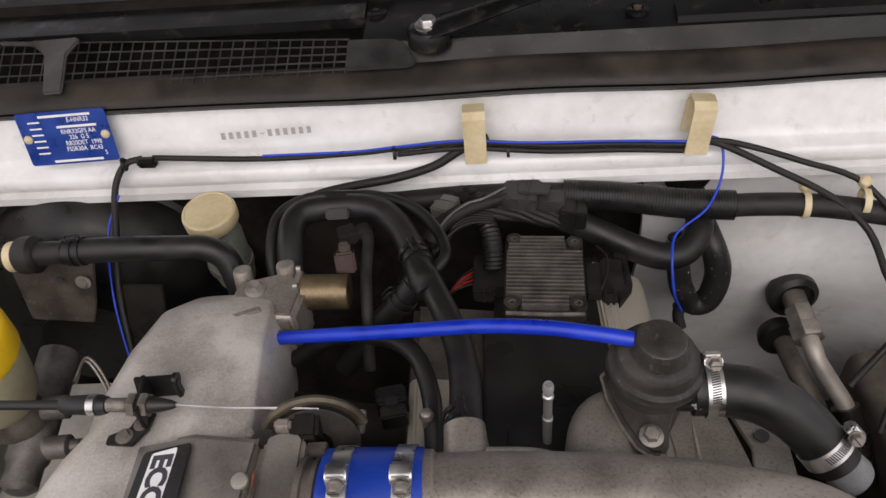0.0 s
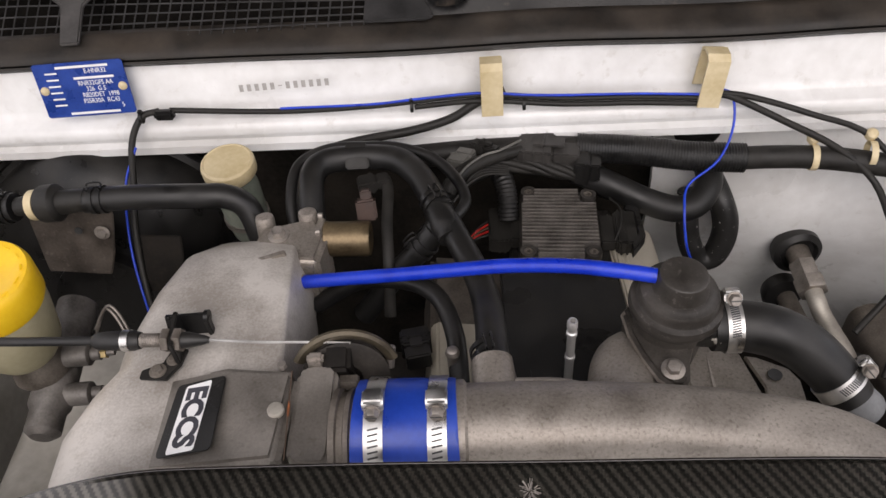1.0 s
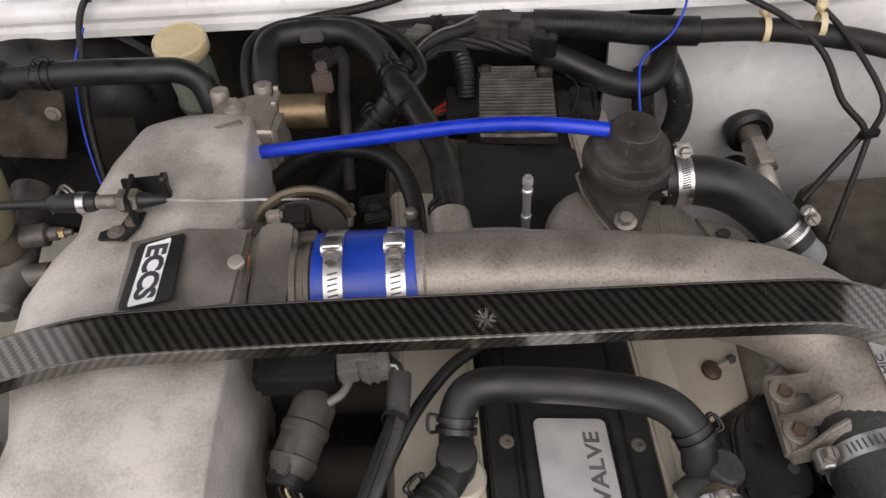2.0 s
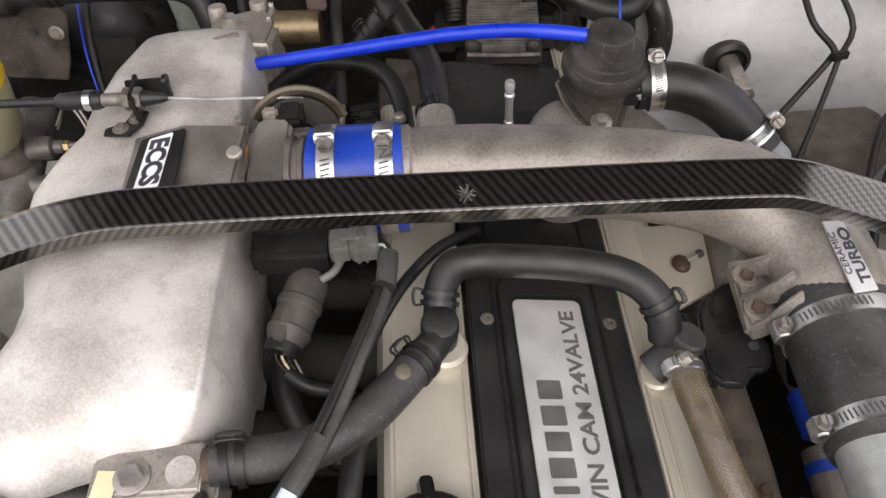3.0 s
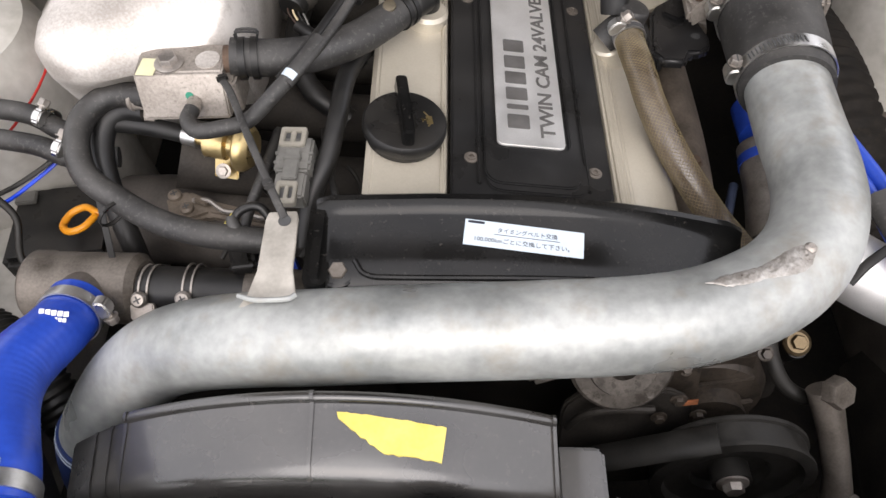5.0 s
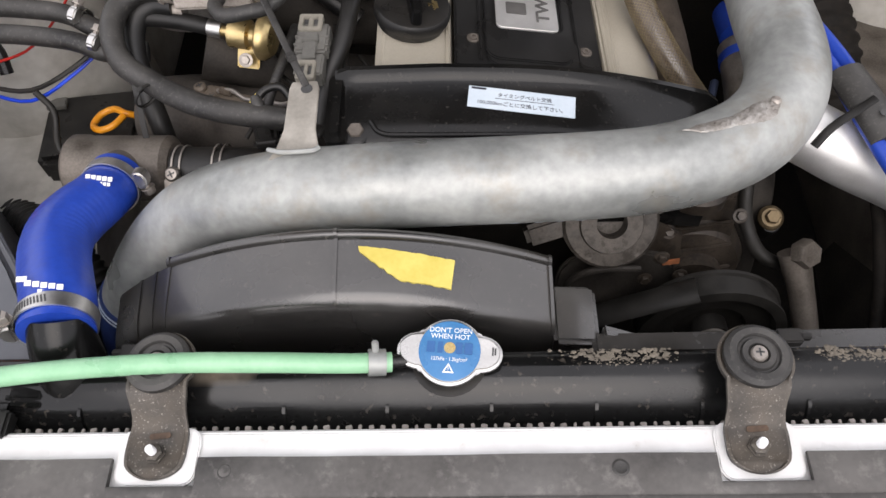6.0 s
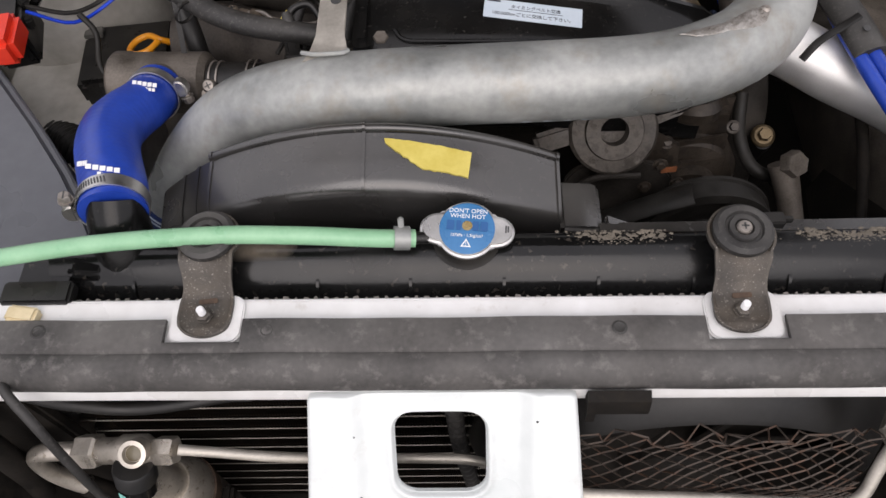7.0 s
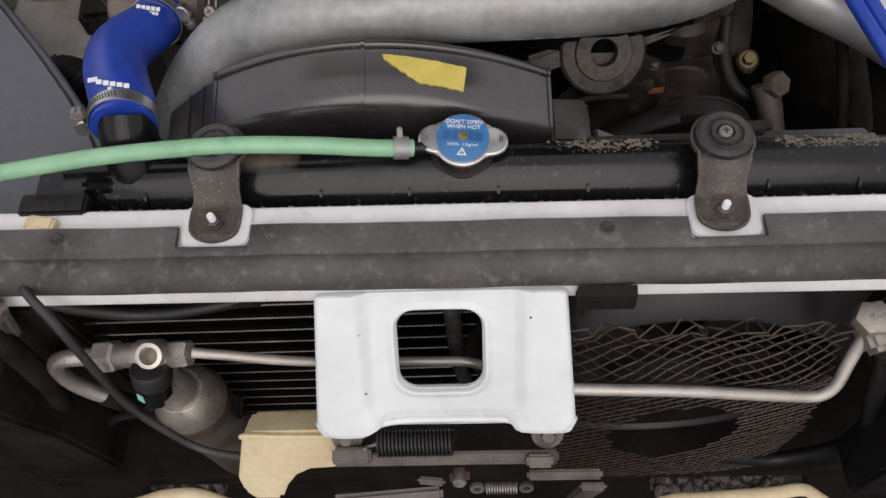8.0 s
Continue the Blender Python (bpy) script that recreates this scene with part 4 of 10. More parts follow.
part("barrel", lathe([(0.0105, -0.02), (0.0115, -0.012), (0.0128, -0.01), (0.0128, 0.012), (0.0105, 0.016), (0.0105, 0.022)], along((-0.060, 0.472, 0.697), (0.30, -0.93, -0.18)), 22), plastic, c)
part("arm", lathe([(0.0115, 0), (0.0115, 0.022)], along((-0.062, 0.470, 0.693), (-0.6, -0.15, -0.75)), 18), plastic, c)
spring_clamp((-0.0655, 0.489, 0.7008), (0.45, -0.88, -0.05), 0.0120)
spring_clamp((-0.078, 0.463, 0.674), (-0.6, -0.1, -0.7), 0.0110)
spring_clamp((-0.0265, 0.330, 0.688), (0.15, -0.98, 0.1), 0.0128)
for x, y, z in ((-0.140, 0.562, 0.7105), (-0.138, 0.5465, 0.706)):
    solo("hose_guide", box(0.022, 0.010, 0.005, pose(x, y, z - 0.002, 0 if y > 0.56 else 50, 0, 0), 0.0015), wire_black, "black plastic hose guide clip", "clip", "hose guides")
hose("vacuum_hose", [(-0.196, 0.490, 0.655), (-0.203, 0.525, 0.680), (-0.198, 0.560, 0.694), (-0.170, 0.579, 0.698), (-0.130, 0.577, 0.700), (-0.100, 0.570, 0.702), (-0.067, 0.550, 0.702), (-0.046, 0.520, 0.700), (-0.039, 0.494, 0.698), (-0.047, 0.479, 0.695), (-0.058, 0.470, 0.690)], 0.0052, rubber, "thin black vacuum hose looping behind the heater hose", "hose", 12)
hose("vacuum_hose", [(-0.175, 0.43, 0.640), (-0.135, 0.430, 0.668), (-0.092, 0.424, 0.672), (-0.066, 0.405, 0.672), (-0.053, 0.372, 0.665), (-0.050, 0.335, 0.655), (-0.05, 0.30, 0.63)], 0.0078, rubber, "black hose curving past the throttle", "hose", 12)
hose("vacuum_hose", [(-0.114, 0.541, 0.690), (-0.110, 0.522, 0.690), (-0.111, 0.490, 0.680), (-0.110, 0.455, 0.66), (-0.112, 0.43, 0.62)], 0.0052, wire_black, "dusty dark grey strip behind the idle valve", "pipe", 10, squash=(1, 0.5))

# harness along the firewall to the side
hose("wire_harness", [(-0.10, 0.615, 0.655), (-0.03, 0.612, 0.660), (0.04, 0.607, 0.662), (0.09, 0.600, 0.663)], 0.013, wire_black, "taped black wire harness along the bulkhead", "wire harness", 12)
hose("wire_harness", [(0.075, 0.603, 0.664), (0.13, 0.594, 0.664), (0.18, 0.583, 0.662), (0.235, 0.577, 0.660)], 0.0145, rubber, "black corrugated harness sleeve along the bulkhead", "wire harness", 14, ripple=(0.0004, 0.0028))
hose("wire_harness", [(0.23, 0.577, 0.660), (0.262, 0.576, 0.660), (0.30, 0.572, 0.660), (0.35, 0.566, 0.655), (0.42, 0.55, 0.645), (0.52, 0.50, 0.63)], 0.0115, wire_black, "tape wrapped black harness leading to the wing", "wire harness", 12)
for p, lab in (((0.300, 0.572, 0.660), "aged cream plastic harness clip"), ((0.352, 0.568, 0.664), "aged cream plastic harness clip with a knob")):
    c = thing("harness_clip", p, lab, "clip", "cream harness clips")
    part("band", lathe([(0.0118, -0.003), (0.0128, -0.003), (0.0128, 0.003), (0.0118, 0.003)], along(p, (1, -0.15, 0)), 22, caps=False), cream, c)
    part("knob", lathe([(0.0055, 0), (0.0062, 0.003), (0.0055, 0.007), (0.003, 0.009)], along(Vector(p) + Vector((0.0, 0.012, 0.012)), (0, -0.5, 1)), 14), cream, c)

# bent heater hoses in the corner
hose("heater_hose", [(0.072, 0.590, 0.646), (0.109, 0.580, 0.631), (0.142, 0.569, 0.618), (0.170, 0.562, 0.611), (0.192, 0.565, 0.612), (0.206, 0.579, 0.619), (0.212, 0.598, 0.626), (0.210, 0.640, 0.634)], 0.0138, rubber, "black heater hose bending into the bulkhead", "hose", 18)
hose("heater_hose", [(0.100, 0.590, 0.622), (0.14, 0.580, 0.608), (0.175, 0.575, 0.598), (0.205, 0.588, 0.598), (0.216, 0.610, 0.605), (0.216, 0.64, 0.61)], 0.0105, rubber, "second black heater hose beside the first", "hose")
hose("heater_hose", [(0.196, 0.600, 0.600), (0.197, 0.592, 0.570), (0.203, 0.587, 0.538), (0.216, 0.584, 0.514), (0.232, 0.584, 0.516), (0.239, 0.586, 0.540), (0.238, 0.590, 0.566), (0.229, 0.602, 0.592), (0.222, 0.640, 0.604)], [0.0115, 0.012, 0.0125, 0.0130, 0.0135, 0.0138, 0.0138, 0.013, 0.012], rubber_flecked, "black heater hose in a tight loop with white specks", "hose", 20)
hose("hose_tail", [(0.207, 0.588, 0.520), (0.203, 0.580, 0.500), (0.206, 0.572, 0.486)], 0.0065, rubber_flecked, "short tied hose end below the loop", "hose", 12)
tie((0.205, 0.584, 0.508), (-0.2, -0.4, -0.9), 0.0072, (-0.8, -0.6, 0.2))
solo("bulkhead_grommet", lathe([(0.026, 0), (0.026, 0.006), (0.020, 0.009), (0.016, 0.009)], along((0.206, 0.640, 0.655), (0, -1, 0.1)), 28), rubber, "round black rubber bulkhead grommet", "grommet")
worm_clamp((0.196, 0.598, 0.594), (0.05, -0.3, -1), 0.0122, 0.010, (1, -0.6, 0))


def igniter():
    c = thing("ignition_module", (0.051, 0.531, 0.60), "finned grey aluminium ignition module with black plugs", "ignition module")
    m = pose(0.0505, 0.5315, 0.6135, 1, 1, -4)
    part("case", prism(rounded(0.077, 0.101, 0.006), 0.0115, m, 0.002), module_grey, c)
    # Thin dark sheet that deepens the shade in the fin gaps.
    part("floor", box(0.068, 0.088, 0.0006, m @ pose(0, 0, 0.0115), 0), slot_dark, c, "dark sheet standing for shade between the fins")
    part("skirt", prism(rounded(0.079, 0.103, 0.005), 0.010, m @ pose(0, 0, -0.011), 0.001), plastic, c)
    for k in range(19):
        y = -0.0445 + 0.0049 * k
        w, x = 0.073, 0.0
        if y < -0.034:
            w = 0.043
        elif y > 0.034:
            w, x = 0.044, -0.002
        elif y > 0.026:
            w, x = 0.056, -0.007
        part("fin", box(w, 0.0019, 0.0085, m @ pose(x, y, 0.0118), 0.0004), worn_fins, c)
    for x, y in ((-0.0295, 0.0425), (0.0300, 0.0395), (-0.0305, -0.0405), (0.0305, -0.0405)):
        part("boss", lathe([(0.0082, 0.012), (0.0078, 0.0185), (0.0046, 0.0185), (0.0042, 0.0165)], m @ pose(x, y, 0), 18), module_grey, c)
        part("screw", lathe([(0.0042, 0.016), (0.0042, 0.0178), (0.0022, 0.0178), (0.0019, 0.0165), (0.0003, 0.0165)], m @ pose(x, y, 0), 14), cast_dirty, c)
    part("lower_edge", tube([m @ Vector((-0.036, -0.0495, 0.0125)), m @ Vector((0.0, -0.0505, 0.0125)), m @ Vector((0.036, -0.0495, 0.0125))], 0.0022, 8, 4), worn_fins, c)
    base = thing("module_bracket", (0.051, 0.531, 0.575), "black bracket under the ignition module", "bracket")
    part("sheet", box(0.105, 0.112, 0.012, m @ pose(0.004, -0.006, -0.024), 0.003), plastic, base)
    part("guard", prism([(-0.006, -0.048), (0.009, -0.028), (0.009, 0.012), (0.002, 0.020), (-0.004, 0.020), (-0.004, 0.010), (0.003, 0.006), (0.003, -0.024), (-0.006, -0.038)], 0.012, pose(0.124, 0.545, 0.608), 0.001), plastic, base, "black guard round the plug")
    connector((0.000, 0.541, 0.606), (0.050, 0.036, 0.017), (0, 0, 88), wire_black, "grey black plug on the ignition module", False, 2)
    connector((0.108, 0.531, 0.604), (0.044, 0.036, 0.017), (0, 3, -92), wire_black, "grey black plug beside the ignition module", False, 2)
    hose("plug_wire", [(0.104, 0.562, 0.630), (0.112, 0.548, 0.629), (0.110, 0.528, 0.627), (0.101, 0.507, 0.624)], 0.0011, wire_black, "thin wire clip over the module plug", "wire", 6)


igniter()
connector((0.046, 0.598, 0.656), (0.036, 0.062, 0.020), (0, 0, 78), grime_plug, "dusty black multi-way harness connector", True, 3)
connector((0.083, 0.582, 0.644), (0.030, 0.026, 0.026), (0, 0, 80), plastic, "black end of the harness connector", False, 1)
connector((-0.040, 0.583, 0.666), (0.022, 0.026, 0.014), (0, 8, 150), grey_plastic, "small dusty grey connector in the harness", False, 1)
connector((-0.018, 0.596, 0.668), (0.014, 0.03, 0.012), (0, 10, 60), wire_black, "small black connector in the harness", True, 2)
hose("wire_harness", [(-0.056, 0.545, 0.664), (-0.051, 0.552, 0.670), (-0.035, 0.569, 0.673), (-0.010, 0.582, 0.674), (0.018, 0.594, 0.672)], [0.0075, 0.008, 0.0075, 0.0065, 0.0055], wire_black, "tapered taped sleeve leading into a connector", "wire harness", 12)
hose("harness_wire", [(-0.050, 0.545, 0.676), (-0.037, 0.561, 0.681), (-0.020, 0.575, 0.683), (-0.004, 0.580, 0.684), (0.018, 0.597, 0.682)], 0.0012, grey_plastic, "pale grey wire lying over the harness", "wire", 7, "harness wires")
rnd = random.Random(11)
for k in range(6):
    a = 2 * math.pi * k / 6
    line = []
    for i, p in enumerate(((-0.058, 0.552, 0.648), (-0.036, 0.576, 0.655), (-0.008, 0.589, 0.657), (0.023, 0.589, 0.657), (0.053, 0.581, 0.655), (0.080, 0.577, 0.650))):
        b = a + 1.3 * i
        line.append((p[0], p[1] + 0.0058 * math.cos(b), p[2] + 0.0058 * math.sin(b)))
    hose("harness_wire", line, 0.0040, wire_black, "black wire twisted into the bundle above the module", "wire", 8, "harness wires")
for k in range(5):
    hose("harness_wire", [(-0.052 + 0.003 * k, 0.540 + 0.004 * k, 0.655), (-0.036 + 0.002 * k, 0.556 + 0.004 * k, 0.664 + rnd.uniform(-0.003, 0.003)), (-0.018, 0.566 + 0.004 * k, 0.666), (0.004, 0.572 + 0.003 * k, 0.660)], 0.0017, wire_black, "thin black wire of the harness", "wire", 7, "harness wires")
hose("wire_harness", [(-0.006, 0.588, 0.652), (0.000, 0.573, 0.648), (0.002, 0.558, 0.638), (0.002, 0.546, 0.622)], 0.0098, rubber, "short corrugated black harness sleeve", "wire harness", 12, ripple=(0.0007, 0.004))
for k in range(5):
    hose("harness_wire", [(-0.018, 0.533 + 0.005 * k, 0.616), (-0.032, 0.530 + 0.005 * k, 0.613 - 0.002 * k), (-0.044, 0.528, 0.602), (-0.056, 0.51, 0.57)], 0.0012, red_wire if k in (1, 3) else rust if k == 2 else wire_black, "thin wire into the module plug", "wire", 6, "harness wires")


# pipes of the air conditioner through the bulkhead
def ac_pipe(p, q, end, R, label):
    c = thing("bulkhead_pipe", p, label, "pipe")
    d = Vector(q) - Vector(p)
    m = along(p, d)
    part("grommet", lathe([(R * 2.1, -0.012), (R * 2.25, -0.004), (R * 2.2, 0.004), (R * 1.7, 0.008), (R * 1.5, 0.002), (R, 0.002)], along(p, (0.04, -1, 0.12)), 32), rubber, c, "round black rubber grommet")
    part("sleeve", lathe([(R * 1.05, 0), (R * 1.05, 0.018), (R * 0.9, 0.020)], m, 22), cast_dirty, c)
    part("union_nut", lathe([(R * 1.15, 0.018), (R * 1.25, 0.021), (R * 1.25, 0.036), (R * 1.15, 0.039)], m, 6), dull_steel, c)
    part("second_nut", lathe([(R * 1.35, 0.040), (R * 1.42, 0.042), (R * 1.42, 0.054), (R * 1.3, 0.057)], m, 6), dull_steel, c)
    part("tube", tube([m @ Vector((0, 0, 0.05)), m @ Vector((0, 0, 0.068)), *end], R * 0.78, 16), alu_dull, c)
    part("end_boot", tube([end[-2], end[-1], (0.380, 0.43, 0.39)], R * 1.2, 14), plastic, c, "black sleeve on the pipe")


ac_pipe((0.330, 0.594, 0.506), (0.331, 0.565, 0.502), [(0.336, 0.516, 0.488), (0.350, 0.502, 0.468), (0.364, 0.486, 0.448), (0.374, 0.462, 0.42)], 0.0122, "grey metal coolant pipe with union nuts through a rubber grommet")
c = thing("bulkhead_pipe", (0.322, 0.60, 0.455), "short dark metal pipe through a rubber grommet", "pipe")
m = along((0.326, 0.588, 0.447), (0.12, -0.98, -0.10))
part("grommet", lathe([(0.022, -0.012), (0.024, -0.002), (0.022, 0.004), (0.014, 0.006)], along((0.325, 0.582, 0.447), (0.04, -1, 0.12)), 28), rubber, c, "round black rubber grommet")
part("tube", tube([m @ Vector((0, 0, 0)), m @ Vector((0, 0, 0.05)), (0.345, 0.51, 0.425), (0.365, 0.48, 0.38)], 0.011, 16), cast_dirty, c)

# ---- intake plenum and throttle ----
def plenum():
    c = thing("intake_plenum", (-0.235, 0.24, 0.55), "large cast aluminium intake plenum with a grainy worn surface", "intake plenum")
    rows = [(0.472, -0.240, -0.194, 0.662, 0.62), (0.464, -0.272, -0.188, 0.690, 0.60), (0.442, -0.290, -0.184, 0.703, 0.58), (0.400, -0.304, -0.182, 0.709, 0.56),
            (0.352, -0.316, -0.179, 0.708, 0.55), (0.330, -0.317, -0.178, 0.705, 0.55), (0.305, -0.333, -0.177, 0.704, 0.55), (0.275, -0.343, -0.176, 0.704, 0.55), (0.240, -0.341, -0.174, 0.704, 0.55), (0.212, -0.331, -0.172, 0.709, 0.55), (0.190, -0.322, -0.171, 0.713, 0.55),
            (0.160, -0.311, -0.171, 0.718, 0.55), (0.135, -0.313, -0.172, 0.717, 0.55), (0.110, -0.323, -0.172, 0.716, 0.55), (0.078, -0.324, -0.173, 0.712, 0.596),
            (0.060, -0.318, -0.175, 0.706, 0.640), (0.047, -0.305, -0.180, 0.699, 0.658), (0.039, -0.288, -0.190, 0.690, 0.668), (0.035, -0.270, -0.204, 0.682, 0.673)]
    loops = []
    for y, xl, xr, zt, zb in rows:
        cx, cz, hw, hh = (xl + xr) / 2, (zt + zb) / 2, (xr - xl) / 2, (zt - zb) / 2
        crisp = min(0.0045, hh * 0.6)
        outline = []
        # crowned lid, a crisp edge towards the engine, then a nearly flat flank
        for k in range(8):
            u = k / 8
            outline.append((cx + u * (hw - crisp), zt - 0.0035 * u * u))
        for k in range(4):
            a = math.pi / 2 * (1 - k / 3)
            outline.append((xr - crisp + crisp * math.cos(a), zt - 0.0035 - crisp + crisp * math.sin(a)))
        for k in range(1, 8):
            u = k / 8
            outline.append((xr + 0.007 * math.sin(math.pi * min(1.0, u * 1.3)) * min(1.0, hh / 0.06), zt - 0.0035 - crisp - u * (zt - 0.0035 - crisp - zb)))
        for k in range(25):
            a = -math.pi / 2 - math.pi * k / 25
            ca, sa = math.cos(a), math.sin(a)
            r = (abs(ca) ** 3.6 + abs(sa) ** 3.6) ** (-1 / 3.6)
            outline.append((cx + hw * r * ca, cz + hh * r * sa))
        ring = []
        for x, z in outline[::-1]:
            back = 0.018 * min(1.0, max(0.0, (x + 0.275) / 0.05)) * min(1.0, max(0.0, (0.085 - y) / 0.03))
            ring.append((x, y + back, z))
        loops.append(ring)
    part("body", rings(bmesh.new(), loops), cast_bright, c, angle=32)
    # throttle neck
    neck = prism([(-0.262, 0.232), (-0.166, 0.230), (-0.160, 0.305), (-0.215, 0.314), (-0.262, 0.314)], 0.085, pose(0, 0, 0.632), 0.007, 3)
    for v in neck.verts:
        if v.co.z > 0.69:
            v.co.z -= 0.25 * max(0, -0.205 - v.co.x)
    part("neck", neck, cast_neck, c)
    part("rear_boss", prism([(-0.228, 0.440), (-0.166, 0.432), (-0.160, 0.470), (-0.175, 0.492), (-0.222, 0.480)], 0.05, pose(0, 0, 0.642, 0, 0, 0), 0.005, 3), cast, c)
    part("rib", prism([(0, 0), (0.045, 0.0), (0.0, -0.030)], 0.006, pose(-0.192, 0.438, 0.704, 70, 90, 0), 0.001), cast, c)
    for x, y in ((-0.219, 0.486), (-0.181, 0.490)):
        part("nipple", lathe([(0.0085, 0.0), (0.0085, 0.024), (0.0078, 0.027), (0.006, 0.028)], pose(x, y - 0.004, 0.670, -14, 0, 0), 18), cast, c)
    bolt_part(c, (-0.2035, 0.467, 0.692), (0, -0.1, 1), 0.0062, 0.008, dull_steel)
    part("vacuum_nipple", lathe([(0.0068, 0), (0.0062, 0.012)], along((-0.190, 0.425, 0.6765), (1, -0.05, 0.1)), 16), cast, c)
    part("side_port", lathe([(0.010, 0), (0.010, 0.008), (0.007, 0.009)], pose(-0.247, 0.455, 0.676, -30, -20, 0), 18), cast_dirty, c)
    part("bolt", lathe([(0.0058, -0.001), (0.0058, 0.002), (0.0048, 0.0034), (0.001, 0.0038)], along((-0.172, 0.2705, 0.7165), (0, -0.1, 1)), 20), alu_dull, c, "bare round bolt head")
    part("rust_spot", box(0.0016, 0.012, 0.0008, pose(-0.1636, 0.2715, 0.7166, 0, 0, 3), 0.0003), orange_rust, c, "orange rust on the joint")
    bolt_part(c, (-0.174, 0.310, 0.712), (0, 0, 1), 0.0035, 0.004, dull_steel, washer=False)
    # plate with the four letters
    m = pose(-0.2300, 0.2715, 0.7130, 0, -11, 0)
    def rounded_quad(q, r):
        """A four-cornered outline with soft corners; q: lower left, lower right, upper right, upper left."""
        out = []
        for u, v in rounded(1, 1, r, 4, 0.5, 0.5):
            a = [q[0][k] + (q[1][k] - q[0][k]) * u for k in (0, 1)]
            b = [q[3][k] + (q[2][k] - q[3][k]) * u for k in (0, 1)]
            out.append((a[0] + (b[0] - a[0]) * v, a[1] + (b[1] - a[1]) * v))
        return out
    quad = rounded_quad([(-0.0205, -0.0300), (0.0195, -0.0290), (0.0190, 0.0300), (-0.0175, 0.0275)], 0.08)
    pl = part("badge", prism(quad, 0.0008, m, 0.0003), grain_black, c, "black badge with a white lettered panel")
    part("white_panel", prism(rounded_quad([(-0.0130, -0.0285), (0.0068, -0.0275), (0.0090, 0.0275), (-0.0100, 0.0250)], 0.06), 0.0004, m @ pose(0, 0, 0.0008), 0), white_ink, pl)
    part("lettering", letters("ECCS", 0.0208, m @ pose(-0.0018, -0.0005, 0.0013, 0, 0, -92), 0.0002, 1.0, 0.95, bold=0.0009), ink, pl)
    part("seam", box(0.0008, 0.07, 0.0006, pose(-0.1635, 0.268, 0.7163, 0, 0, 3), 0), rust, c)


plenum()


def throttle():
    c = thing("throttle_assembly", (-0.14, 0.27, 0.65), "grey cast throttle body with cable drum", "throttle body")
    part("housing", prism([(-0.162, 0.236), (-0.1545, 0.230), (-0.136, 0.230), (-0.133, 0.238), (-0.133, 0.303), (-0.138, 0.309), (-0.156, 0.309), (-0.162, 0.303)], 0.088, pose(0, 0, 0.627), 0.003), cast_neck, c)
    part("spout", lathe([(0.036, 0), (0.036, 0.004), (0.0335, 0.005), (0.0335, 0.009), (0.036, 0.010), (0.036, 0.013), (0.0335, 0.014), (0.0335, 0.04)], along((-0.134, 0.262, 0.689), (1, -0.02, 0)), 36), cast_dirty, c)
    for y, z in ((0.301, 0.702), (0.233, 0.697)):
        part("flange_bolt", lathe([(0.006, 0), (0.006, 0.012), (0.005, 0.013)], along((-0.133, y, z), (1, 0, 0)), 6), cast_dirty, c)
    m = along((-0.132, 0.318, 0.690), (0.12, -1, 0.25))
    part("drum", lathe([(0.030, -0.006), (0.032, -0.005), (0.029, -0.0015), (0.029, 0.0015), (0.032, 0.005), (0.030, 0.006), (0.012, 0.006), (0.012, -0.004)], m, 40), dusty_casting, c, "grooved throttle cable drum")
    part("drum_guide", tube([m @ Vector((0.036 * math.cos(a), 0.036 * math.sin(a), 0)) for a in (radians(15 + 17 * k) for k in range(9))], 0.0034, 8, 3, (1, 1.6)), tan_guide, c, "worn tan cable guide")
    part("axle_block", box(0.020, 0.020, 0.03, pose(-0.135, 0.322, 0.690, 20, 0, 0), 0.003), grime, c)
    part("stop_screw", lathe([(0.003, 0), (0.003, 0.016), (0.002, 0.017)], pose(-0.100, 0.322, 0.690, -30, 10, 0), 10), dull_steel, c)
    part("lug", box(0.012, 0.008, 0.026, pose(-0.150, 0.313, 0.694, 0, 0, 0), 0.002), cast, c)


throttle()


